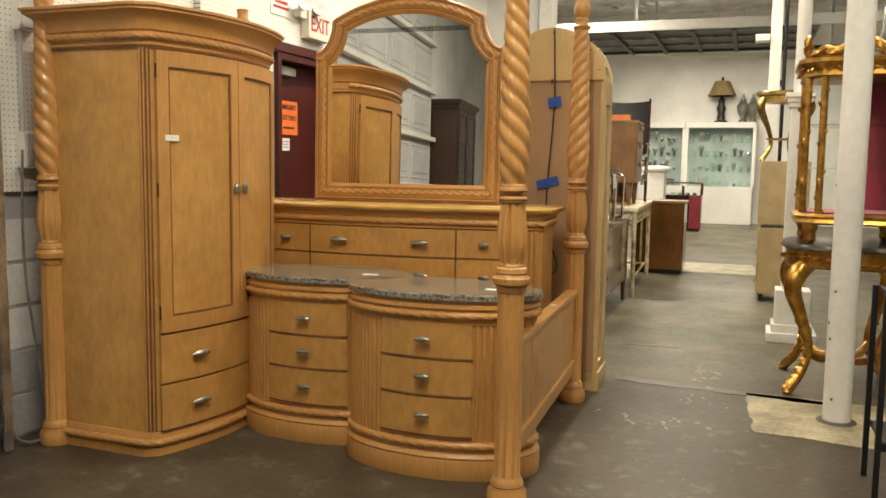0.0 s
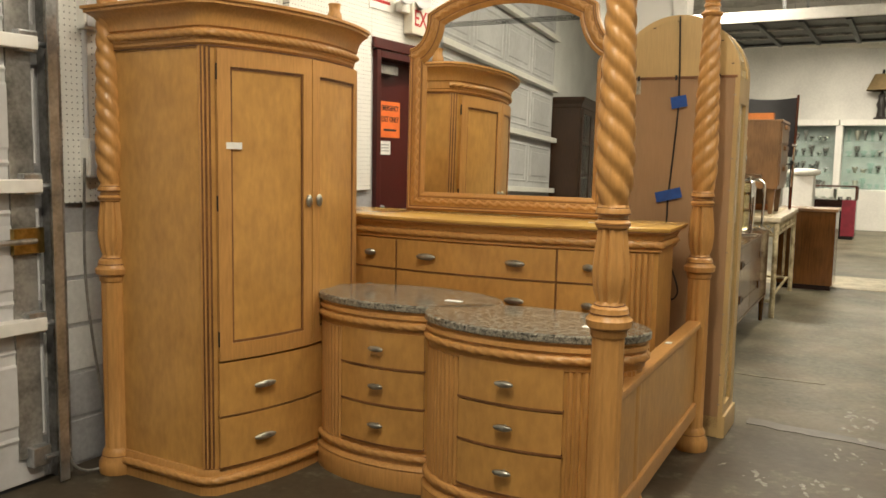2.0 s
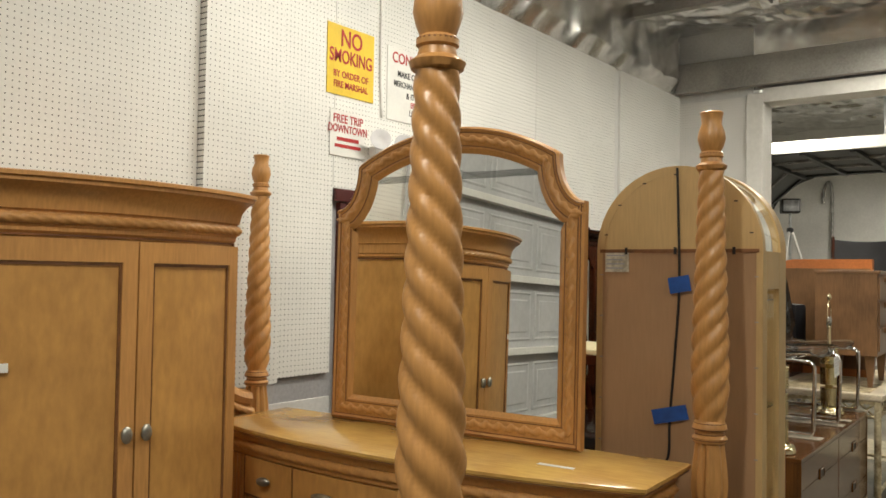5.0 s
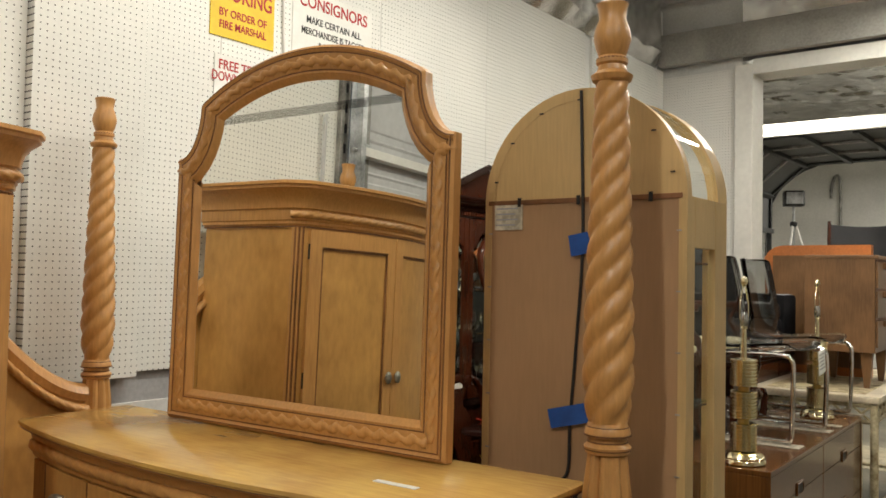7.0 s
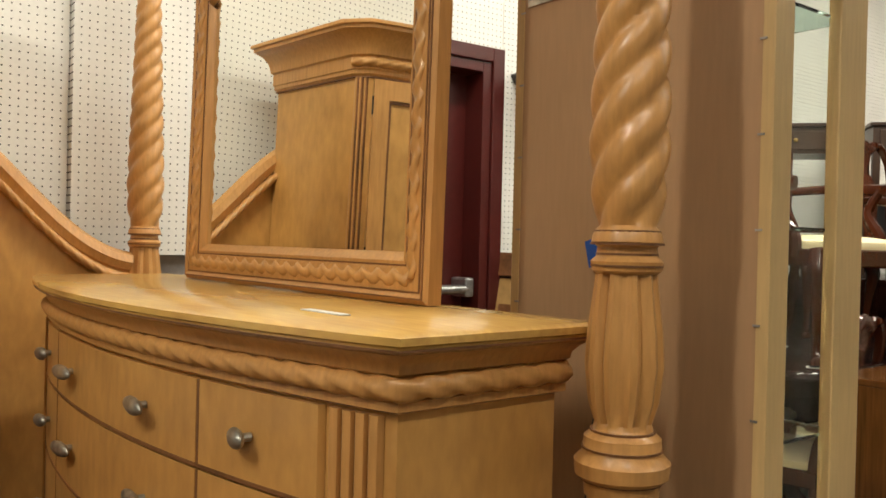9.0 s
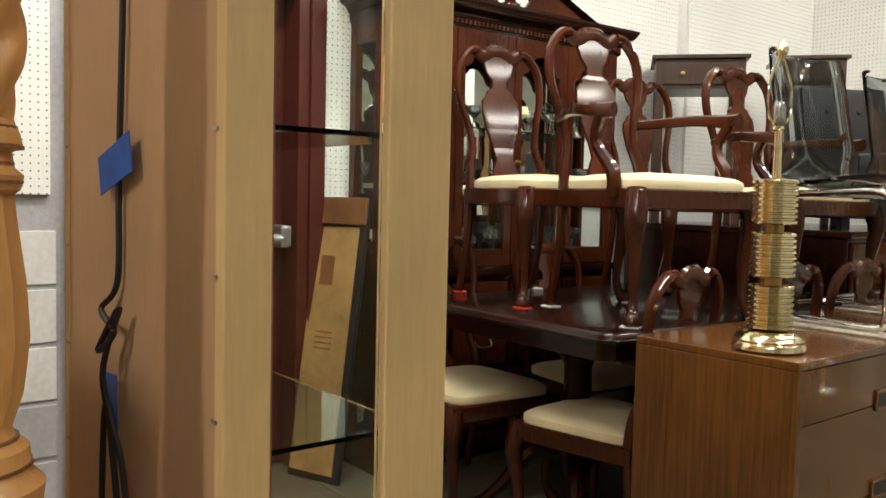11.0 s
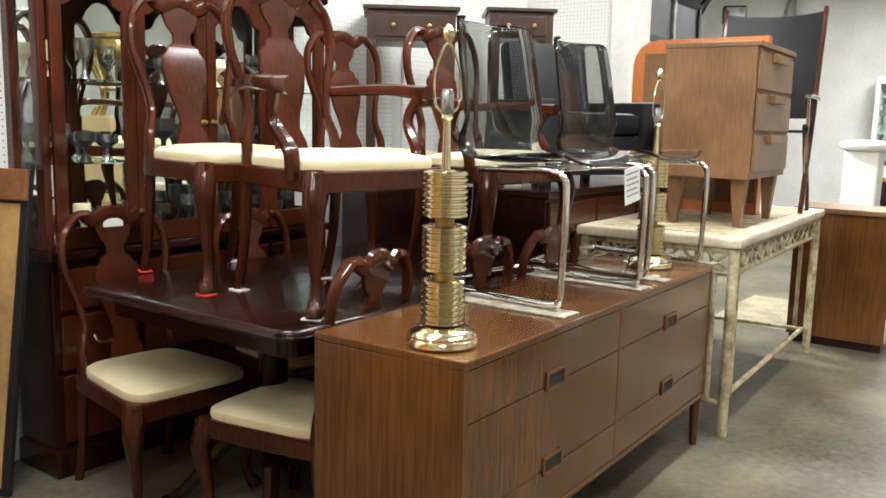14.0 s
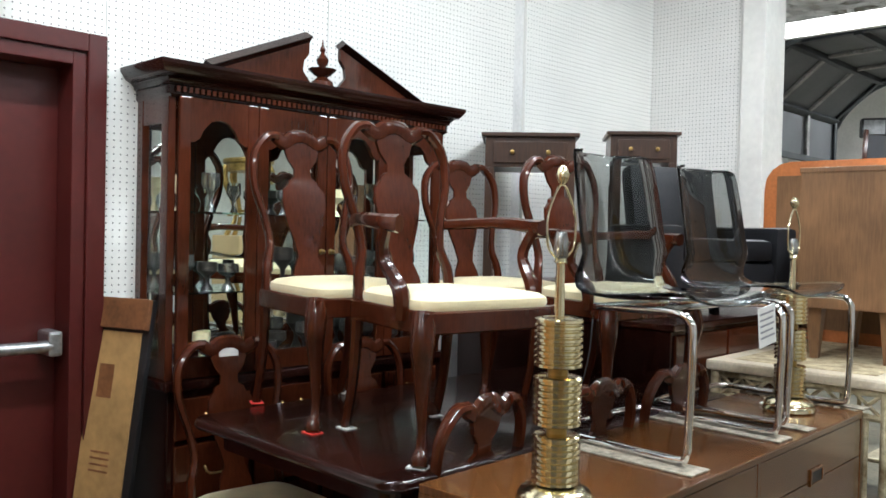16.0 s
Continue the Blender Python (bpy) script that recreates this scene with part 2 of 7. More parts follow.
ORANGE_SIGN = mat("orange_sign", (0.80, 0.17, 0.03), 0.5, vary=0.05)
RED_PAD = mat("red_felt", (0.75, 0.05, 0.03), 0.8, vary=0.1)
CARD = mat("corrugated_cardboard", (0.40, 0.245, 0.085), 0.75, vary=0.15, scale=4, bump=0.08, bump_scale=30)
RATTAN = mat("worn_cream_rattan", (0.52, 0.46, 0.30), 0.55, vary=0.3, scale=14, bump=0.15, bump_scale=60, dark=(0.24, 0.17, 0.08))
STONE_TOP = mat("cream_stone_top", (0.66, 0.58, 0.44), 0.3, vary=0.14, scale=5)
VELVET = mat("red_velvet", (0.22, 0.012, 0.03), 0.8, vary=0.15, sheen=0.3)
BEIGE = mat("beige_enamel", (0.42, 0.31, 0.16), 0.45, vary=0.08)
FOIL = mat("foil_insulation", (0.86, 0.86, 0.84), 0.26, metal=0.95, vary=0.15, scale=3, bump=1.0, bump_scale=11)
BEAM = mat("grey_steel_paint", (0.36, 0.35, 0.32), 0.55, vary=0.15, scale=2)
SHADE = mat("tan_lampshade", (0.30, 0.21, 0.10), 0.8, vary=0.1)
CERAMIC = mat("dark_ceramic", (0.03, 0.025, 0.022), 0.3, vary=0.2)
SILVER = mat("tarnished_silver", (0.45, 0.46, 0.46), 0.25, metal=0.95, vary=0.2, scale=20)
MIRROR = mat("mirror_glass", (0.88, 0.90, 0.86), 0.0, metal=1.0, vary=0.0)
GLASS = glassy("clear_glass", (0.96, 0.99, 0.97), 0.0, 1.12)
SHELF_GLASS = glassy("green_edged_glass", (0.74, 0.92, 0.86), 0.0, 1.18)
SMOKE = glassy("smoked_acrylic", (0.46, 0.48, 0.48), 0.005, 1.45)
TUBE = glow("fluorescent_tube", (1.0, 0.93, 0.78), 16.0)
EXIT_GLOW = mat("exit_sign_plastic", (0.72, 0.68, 0.58), 0.4, vary=0.06)
CONCRETE = concrete()
CARPET = mat("grey_beige_carpet", (0.30, 0.265, 0.20), 0.9, vary=0.25, scale=40, bump=0.3, bump_scale=200)
FLOOR_PAINT = mat("worn_floor_paint", (0.36, 0.31, 0.20), 0.45, vary=0.25, scale=5, bump=0.08, bump_scale=40)
JOINT = mat("filled_joint", (0.155, 0.138, 0.092), 0.5, vary=0.35, scale=9)
SCUFF = mat("pale_scuff", (0.19, 0.18, 0.145), 0.45, vary=0.3, scale=30)
OIL = mat("dark_floor_stain", (0.085, 0.075, 0.062), 0.4, vary=0.2, scale=7)

# ---- mesh helpers ----


def link(name, bm, material, parent=None, label="", smooth=False):
    me = bpy.data.meshes.new(name)
    bmesh.ops.recalc_face_normals(bm, faces=bm.faces)
    bm.to_mesh(me)
    bm.free()
    me.materials.append(material)
    if smooth:
        me.polygons.foreach_set("use_smooth", [True] * len(me.polygons))
        if name != "rope_carving":
            me.set_sharp_from_angle(angle=radians(38))
    ob = new(name, me)
    if parent:
        ob.parent = parent
    if label:
        ob["label"] = label
    return ob


def part(name, bm, material, parent, label="", smooth=False):
    return link(name, bm, material, parent, label, smooth)


def thing(name, label, category, m=None, group="", kind=""):
    ob = new(name)
    ob.empty_display_size = 0.1
    if m is not None:
        ob.matrix_world = m
    return tagged(ob, label, category, group, kind)


def solo(name, bm, material, label, category, m=None, group="", kind="", smooth=False):
    ob = link(name, bm, material, None, "", smooth)
    if m is not None:
        ob.matrix_world = m
    return tagged(ob, label, category, group, kind)


def box(x0, x1, y0, y1, z0, z1, bevel=0.0, bm=None, m=None):
    own = bmesh.new()
    bmesh.ops.create_cube(own, size=1, matrix=Matrix.Translation(((x0 + x1) / 2, (y0 + y1) / 2, (z0 + z1) / 2)) @ Matrix.Diagonal((abs(x1 - x0), abs(y1 - y0), abs(z1 - z0), 1)))
    if bevel:
        bmesh.ops.bevel(own, geom=own.edges[:], offset=bevel, segments=2, affect="EDGES", profile=0.6)
    if m is not None:
        bmesh.ops.transform(own, matrix=m, verts=own.verts)
    return own if bm is None else merge(bm, own)


def merge(bm, other):
    me = bpy.data.meshes.new("scratch")
    other.to_mesh(me)
    other.free()
    bm.from_mesh(me)
    bpy.data.meshes.remove(me)
    return bm


def shifted(bm, m):
    bmesh.ops.transform(bm, matrix=m, verts=bm.verts)
    return bm


def rings(rows, closed=True, caps=True):
    """A skin over rings of points, each with the same number."""
    bm = bmesh.new()
    vs = [[bm.verts.new(p) for p in row] for row in rows]
    n = len(rows[0])
    for a, b in zip(vs, vs[1:]):
        for i in range(n if closed else n - 1):
            bm.faces.new((a[i], a[(i + 1) % n], b[(i + 1) % n], b[i]))
    if caps and closed:
        bm.faces.new(vs[0][::-1])
        bm.faces.new(vs[-1])
    return bm


def lathe(profile, seg=24):
    """A turned shape from (radius, z)."""
    return rings([[(max(r, 0.0005) * math.cos(2 * math.pi * i / seg), max(r, 0.0005) * math.sin(2 * math.pi * i / seg), z) for i in range(seg)] for r, z in profile])


def tube(pts, radii, seg=8, flat=1.0, closed=False):
    """A round bar along points, with one radius or one for each point; flat squeezes it across."""
    pts = [Vector(p) for p in pts]
    if not isinstance(radii, (list, tuple)):
        radii = [radii] * len(pts)
    n, rows, up = len(pts), [], None
    for i, p in enumerate(pts):
        if closed:
            d = (pts[(i + 1) % n] - pts[i - 1]).normalized()
        else:
            d = (pts[min(i + 1, n - 1)] - pts[max(i - 1, 0)]).normalized()
        if up is None:
            up = Vector((0, 0, 1)) if abs(d.z) < 0.9 else Vector((0, 1, 0))
        u = (up - d * up.dot(d)).normalized()
        up = u
        v = d.cross(u)
        rows.append([p + radii[i] * (math.cos(2 * math.pi * k / seg) * u + flat * math.sin(2 * math.pi * k / seg) * v) for k in range(seg)])
    if closed:
        rows.append(rows[0])
    return rings(rows, caps=not closed)


def curve(pts, n=8):
    """Points of a smooth line through the given ones."""
    pts = [Vector(p) for p in pts]
    out = []
    for i in range(len(pts) - 1):
        p0, p1, p2, p3 = pts[max(i - 1, 0)], pts[i], pts[i + 1], pts[min(i + 2, len(pts) - 1)]
        for k in range(n):
            t = k / n
            out.append(0.5 * ((2 * p1) + (p2 - p0) * t + (2 * p0 - 5 * p1 + 4 * p2 - p3) * t * t + (3 * p1 - p0 - 3 * p2 + p3) * t ** 3))
    return out + [pts[-1]]


def spread(values, n):
    """Values spread evenly over n places."""
    return [float(np.interp(i / (n - 1) * (len(values) - 1), range(len(values)), values)) for i in range(n)]


def offset(outline, d, closed=True):
    """A flat outline moved outwards by d (outline runs anticlockwise)."""
    n, out = len(outline), []
    for i in range(n):
        a, b, c = Vector(outline[i - 1 if closed or i else 0]), Vector(outline[i]), Vector(outline[(i + 1) % n if closed or i < n - 1 else i])
        e1, e2 = (b - a), (c - b)
        n1 = Vector((e1.y, -e1.x)).normalized() if e1.length > 1e-9 else None
        n2 = Vector((e2.y, -e2.x)).normalized() if e2.length > 1e-9 else None
        n1, n2 = n1 or n2, n2 or n1
        k = (n1 + n2).normalized()
        out.append(b + k * (d / max(0.35, k.dot(n1))))
    return out


def moulding(outline, profile, closed=True):
    """A profile of (outwards, z) run round a plan outline; closed outlines are capped into a solid."""
    return rings([[(p.x, p.y, z) for p in offset(outline, d, closed)] for d, z in profile], closed=closed)


def prism(outline, z0, z1):
    return rings([[(x, y, z0) for x, y in outline], [(x, y, z1) for x, y in outline]])


def rope(path, r, pitch, seg=14, lobes=4, squash=0.30):
    """Rope carving: a bar with turning lobes along a line."""
    total, out, last = 0.0, [], None
    fine = []
    for a, b in zip(path, path[1:]):
        a, b = Vector(a), Vector(b)
        k = max(1, int((b - a).length / (pitch / 9)))
        fine += [a.lerp(b, i / k) for i in range(k)]
    fine.append(Vector(path[-1]))
    rows = []
    for i, p in enumerate(fine):
        d = (fine[min(i + 1, len(fine) - 1)] - fine[max(i - 1, 0)]).normalized()
        u = Vector((0, 0, 1))
        v = d.cross(u).normalized()
        total += (p - fine[i - 1]).length if i else 0
        tw = 2 * math.pi * total / pitch / lobes
        row = []
        for s in range(seg):
            th = 2 * math.pi * s / seg
            rr = r * (1.06 - squash * (1 - abs(math.cos(lobes * (th - tw) / 2))))
            row.append(p + rr * (math.cos(th) * u + math.sin(th) * v))
        rows.append(row)
    return rings(rows)


def slab(fn, s0, s1, z0, z1, t0, t1, n=10):
    """A bent board that follows the plan curve fn(s) -> point, outward normal, from s0 to s1, between depths t0 and t1."""
    rows = []
    for i in range(n + 1):
        p, q = fn(s0 + (s1 - s0) * i / n)
        a, b = p + q * t0, p + q * t1
        rows.append([(a.x, a.y, z0), (b.x, b.y, z0), (b.x, b.y, z1), (a.x, a.y, z1)])
    return rings(rows)


def turned(rows, seg=28):
    """A post from rows of (z, radius, depth of flutes, number, turn in degrees)."""
    out = []
    for z, r, amp, n, tw in rows:
        ring = []
        for i in range(seg):
            th = 2 * math.pi * i / seg
            k = 1 - amp + amp * abs(math.cos(n * (th - radians(tw)) / 2)) ** 0.7 if amp else 1
            ring.append((r * k * math.cos(th), r * k * math.sin(th), z))
        out.append(ring)
    return rings(out)


def lettering(text, size, material, parent, m, squeeze=1.0, name="lettering"):
    d = bpy.data.curves.new("lettering", "FONT")
    d.body, d.size, d.align_x, d.align_y, d.extrude = text, size, "CENTER", "CENTER", 0.0008
    d.offset = size * 0.012
    ob = bpy.data.objects.new("scratch_text", d)
    scene.collection.objects.link(ob)
    me = bpy.data.meshes.new_from_object(ob)
    bpy.data.objects.remove(ob)
    me.materials.append(material)
    out = new(name, me)
    out.parent = parent
    out.matrix_local = m @ Matrix.Diagonal((squeeze, 1, 1, 1))
    return out


def flat(x0, x1, y0, y1, z0, z1):
    return box(x0, x1, y0, y1, z0, z1)

# ---- the building ----
WX = -2.72          # face of the long side wall
NY = 10.48          # face of the end wall


def structure(name, bm, material, label, category, smooth=False):
    return solo(name, bm, material, label, category, kind="structure", smooth=smooth)


floor = structure("floor", box(-6, 7, -4, 22, -0.2, 0), CONCRETE, "worn grey-brown sealed concrete floor with stains", "floor")


def patch(outline, material, label):
    """A thin, ragged-edged coat on the floor."""
    pts = []
    for (x0, y0), (x1, y1) in zip(outline, outline[1:] + outline[:1]):
        for k in range(14):
            t = k / 14
            x, y = x0 + (x1 - x0) * t, y0 + (y1 - y0) * t
            j = 0.022 * noise.noise((x * 9, y * 9, 0)) + 0.008 * noise.noise((x * 40, y * 40, 3))
            pts.append((x + j, y + 1.2 * j))
    bm = prism(pts, -0.001, 0.003)
    return structure("floor_coating", bm, material, label, "floor coating")


patch([(0.38, 5.62), (1.9, 5.5), (1.9, 4.72), (0.42, 4.86)], FLOOR_PAINT, "patch of worn cream floor paint round the pillar")
patch([(-0.35, 5.72), (0.80, 5.56), (0.80, 5.50), (-0.35, 5.60)], OIL, "dark strip of old sealant across the floor")
patch([(-1.5, 12.2), (0.6, 12.2), (0.6, 11.1), (-1.5, 11.1)], FLOOR_PAINT, "band of worn cream paint on the floor")
patch([(-2.53, 6.601), (-2.53, 6.577), (-0.07, 6.659), (-0.07, 6.683)], JOINT, "pale filled joint line across the concrete")

scuffs = bmesh.new()
rnd = random.Random(21)
for sx, sy, wx, wy, count, lo, hi in ((-0.06, 4.86, 0.24, 0.10, 26, 0.006, 0.045), (0.16, 5.95, 0.10, 0.30, 22, 0.006, 0.050), (0.20, 5.35, 0.16, 0.16, 16, 0.005, 0.030), (0.10, 4.30, 0.55, 0.45, 24, 0.003, 0.014)):
    for _ in range(count):
        cx, cy, r = rnd.gauss(sx, wx * 0.55), rnd.gauss(sy, wy * 0.55), rnd.uniform(lo, hi)
        turn, thin = rnd.uniform(1.0, 2.2), rnd.uniform(0.25, 0.6)
        ring = []
        for k in range(9):
            a = 2 * math.pi * k / 9
            d = r * rnd.uniform(0.45, 1.0)
            u, v = d * math.cos(a), d * thin * math.sin(a)
            ring.append(scuffs.verts.new((cx + u * math.cos(turn) - v * math.sin(turn), cy + u * math.sin(turn) + v * math.cos(turn), 0.0036)))
        scuffs.faces.new(ring)
structure("floor_scuffs", scuffs, SCUFF, "pale scuff marks worn into the concrete floor", "floor scuffs")

# side wall: block below, pegboard above; openings for the sectional door and the red exit door
GD0, GD1, GDT = 0.10, 3.30, 3.22
RD0, RD1, RDT = 5.70, 6.625, 2.005
wall = structure("wall_west", box(WX - 0.2, WX, -4, GD0, 0, CEIL), BLOCK, "white painted block wall", "wall")
part("lintel", box(WX - 0.2, WX, GD0, GD1, GDT, CEIL), BLOCK, wall)
part("pier", box(WX - 0.2, WX, GD1, RD0, 0, CEIL), GREY_BLOCK, wall, "grey painted block pier")
part("lintel", box(WX - 0.2, WX, RD0, RD1, RDT, CEIL), BLOCK, wall)
part("pier", box(WX - 0.2, WX, RD1, NY + 0.2, 0, CEIL), BLOCK, wall)
for z in (0.2, 0.4, 0.6, 0.8, 1.0):
    part("block_course", box(WX - 0.002, WX + 0.006, GD1 + 0.03, RD0 - 0.03, z - 0.19, z - 0.008, 0.003), BLOCK if z > 0.5 else GREY_BLOCK, wall)
PT = WX + 0.022
for y0, y1 in ((GD1 + 0.10, 4.80), (5.26, RD0 - 0.05)):
    part("pegboard", box(WX + 0.001, PT, y0, y1, 1.115, 3.40, 0.002), PEG_X, wall, "white pegboard panel")
part("pegboard", box(WX + 0.001, WX + 0.065, 4.802, 5.258, 1.10, 3.40, 0.002), PEG_X, wall, "white furred-out pegboard panel")
part("pegboard", box(WX + 0.001, PT, RD0 - 0.048, RD1 + 0.07, RDT + 0.07, 3.40, 0.002), PEG_X, wall, "white pegboard panel")
for y0, y1 in ((RD1 + 0.072, 7.7), (7.704, 9.0), (9.104, NY - 0.024)):
    part("pegboard", box(WX + 0.001, PT, y0, y1, 1.115, 3.40, 0.002), PEG_X, wall, "white pegboard panel")

# end wall and the wide opening into the back hall
wall_n = structure("wall_north", box(WX - 0.2, -2.0, NY, NY + 0.2, 0, CEIL + 0.5), BLOCK, "white end wall with pegboard", "wall")
part("pegboard", box(WX + 0.001, -2.0, NY - 0.022, NY - 0.001, 0.9, 3.34, 0.002), PEG_Y, wall_n, "white pegboard panel")
part("header", box(-2.0, 4.4, NY, NY + 0.2, 3.40, CEIL + 0.5), FOIL, wall_n, "silver foil insulation above the girder")
part("pier", box(4.4, 7, NY, NY + 0.2, 0, CEIL + 0.5), BLOCK, wall_n)
trim = structure("trim", box(-2.05, -1.90, NY - 0.05, NY + 0.24, 0, 3.36, 0.006), WHITE, "white painted door-opening jamb", "trim")
part("head_trim", box(-1.898, 4.4, NY - 0.05, NY + 0.24, 3.27, 3.40, 0.006), WHITE, trim)
part("girder", box(-2.7, 4.4, NY - 0.14, NY - 0.055, 3.42, 3.70, 0.008), BEAM, trim, "grey painted steel girder")
structure("wall_back", box(-6, 7, 20.75, 20.95, 0, 6), WHITE, "white painted wall of the back hall", "wall")
structure("wall_hall_west", box(-6.2, -6, NY + 0.2, 20.95, 0, 6), WHITE, "white wall of the back hall", "wall")
structure("wall_east", box(6.9, 7.1, -4, 20.95, 0, 6), WHITE, "plain white wall", "wall")
structure("wall_south", box(-3.0, 7, -4.2, -4, 0, CEIL + 0.4), WHITE, "plain white wall", "wall")


def foil_ceiling(x0, x1, y0, y1, z, nx, ny, name, label):
    bm = bmesh.new()
    rnd = random.Random(4)
    g = []
    for i in range(nx + 1):
        g.append([])
        for j in range(ny + 1):
            x, y = x0 + (x1 - x0) * i / nx, y0 + (y1 - y0) * j / ny
            sag = 0.10 - 0.10 * abs(math.sin(y * math.pi / 1.5)) ** 0.6
            fold = 0.10 * abs(noise.noise((x * 1.1, y * 2.4, 1))) + 0.05 * abs(noise.noise((x * 3.1 + y, y * 4.2, 5)))
            g[i].append(bm.verts.new((x, y, z + sag - fold + rnd.uniform(-0.011, 0.011))))
    for i in range(nx):
        for j in range(ny):
            bm.faces.new((g[i][j], g[i][j + 1], g[i + 1][j + 1], g[i + 1][j]))
    return structure(name, bm, FOIL, label, "ceiling")


foil_ceiling(-3.1, 7, -4, NY + 0.2, CEIL, 130, 200, "ceiling", "crinkled silver foil insulation ceiling")
foil_ceiling(-6.1, 7, NY + 0.2, 21, 4.7, 120, 120, "ceiling_hall", "sagging silver foil insulation of the back hall")
for y in (1.0, 4.0, 7.0, 9.3):
    solo("roof_purlin", box(-3.0, 7, y - 0.05, y + 0.05, CEIL - 0.06, CEIL + 0.08, 0.006), BEAM, "grey steel roof purlin below the foil", "roof beam", group="roof purlins")
for x in (-1.6, 0.6, 2.8):
    solo("roof_brace", tube([(x, 2, CEIL - 0.02), (x, 10, CEIL - 0.02)], 0.012, 6), DULL_STEEL, "thin steel rod under the roof", "roof brace", group="roof braces")
# frayed foil along the top of the side wall
fr = bmesh.new()
vs = []
for j in range(160):
    y = -0.5 + j * 0.068
    vs.append((fr.verts.new((WX + 0.01, y, 3.40 + 0.02 * noise.noise((y * 6, 0, 0)))),
               fr.verts.new((WX + 0.10 + 0.08 * noise.noise((y * 4, 2, 0)), y, 3.52 + 0.06 * noise.noise((y * 5, 4, 0)))),
               fr.verts.new((WX + 0.05, y, CEIL + 0.06))))
for a, b in zip(vs, vs[1:]):
    fr.faces.new((a[0], b[0], b[1], a[1]))
    fr.faces.new((a[1], b[1], b[2], a[2]))
structure("wall_top_insulation", fr, FOIL, "torn foil insulation along the wall top", "insulation", smooth=True)


def strip_fixture(x, y, z, along, roof):
    f = thing("fluorescent_fixture", "white two-tube fluorescent strip fixture under the roof", "light fixture", pose(x, y, z, 0, 0, 0 if along == "y" else 90), "fluorescent fixtures")
    part("housing", box(-0.11, 0.11, -1.2, 1.2, 0.03, 0.10, 0.008), WHITE, f)
    for dx in (-0.055, 0.055):
        part("tube", shifted(tube([(dx, -1.17, 0), (dx, 1.17, 0)], 0.016, 8), Matrix.Translation((0, 0, 0.008))), TUBE, f, "glowing fluorescent tube", smooth=True)
    for dy in (-0.9, 0.9):
        part("hanger", box(-0.006, 0.006, dy - 0.006, dy + 0.006, 0.10, roof - z + 0.02), STEEL, f)


for lx, ly, lw, la in LAMPS:
    strip_fixture(lx, ly, CEIL - 0.30, la, CEIL if ly < 10.2 else 4.72)

# sectional door in the side wall
gd = thing("sectional_door", "closed grey panelled sectional overhead door with steel tracks", "garage door", pose(WX, 0, 0), kind="structure")
H = 0.537
for k in range(6):
    z0 = 0.115 + k * H
    sec = part("section", box(0.005, 0.05, GD0, GD1 - 0.02, z0 if k else 0.02, z0 + H - 0.006, 0.004), DOOR_GREY, gd)
    for j in range(4):
        y0 = GD0 + 0.08 + j * 0.80
        for inset, mt in ((0.0, DOOR_GREY), (0.06, DOOR_GREY)):
            out = [(y0 + inset, z0 + 0.09 + inset * 0.8), (y0 + 0.70 - inset, z0 + 0.09 + inset * 0.8), (y0 + 0.70 - inset, z0 + H - 0.10 - inset * 0.8), (y0 + inset, z0 + H - 0.10 - inset * 0.8)]
            bm = moulding(out, [(0.012, 0.0), (0.012, 0.004), (0.0, 0.010), (-0.012, 0.004)] if not inset else [(0.0, 0.0), (0.0, 0.006), (-0.01, 0.011)])
            shifted(bm, Matrix(((0, 0, 1, 0.050), (1, 0, 0, 0), (0, 1, 0, 0), (0, 0, 0, 1))))
            part("raised_panel", bm, mt, sec)
    if k:
        part("strut", box(0.051, 0.115, GD0, GD1 - 0.03, z0 - 0.022, z0 + 0.028, 0.004), WHITE, sec, "white reinforcing strut")
    part("hinge", box(0.051, 0.10, GD1 - 0.10, GD1 - 0.02, z0 - 0.03, z0 + 0.05, 0.006), STEEL, sec)
    part("roller", shifted(tube([(0.10, GD1 - 0.05, z0), (0.10, GD1 + 0.06, z0)], 0.012, 8), Matrix.Identity(4)), STEEL, sec, smooth=True)
    part("end_stile", box(0.051, 0.062, GD1 - 0.13, GD1 - 0.03, z0 + 0.005, z0 + H - 0.01), DULL_STEEL, sec, "weathered steel end stile")
tr = part("track", box(0.08, 0.135, GD1 + 0.028, GD1 + 0.034, 0.01, 3.3), STEEL, gd, "galvanised vertical track")
part("track_flange", box(0.08, 0.086, GD1 + 0.034, GD1 + 0.07, 0.01, 3.3), STEEL, tr)
part("track_flange", box(0.129, 0.135, GD1 - 0.008, GD1 + 0.028, 0.01, 3.3), STEEL, tr)
part("angle_iron", box(0.002, 0.05, GD1 + 0.04, GD1 + 0.11, 0.0, 3.35, 0.003), DULL_STEEL, gd, "dull steel mounting angle")
for k in range(28):
    part("slot", box(0.0505, 0.054, GD1 + 0.066, GD1 + 0.082, 0.15 + k * 0.11, 0.20 + k * 0.11), BLACK, gd)
lk = part("slide_lock", box(0.062, 0.085, GD1 - 0.14, GD1 - 0.01, 0.93, 1.03, 0.004), OLD_BRASS, gd, "rusty slide bolt lock")
part("bolt", tube([(0.09, GD1 - 0.24, 0.98), (0.09, GD1 - 0.05, 0.98)], 0.011, 8), STEEL, lk)
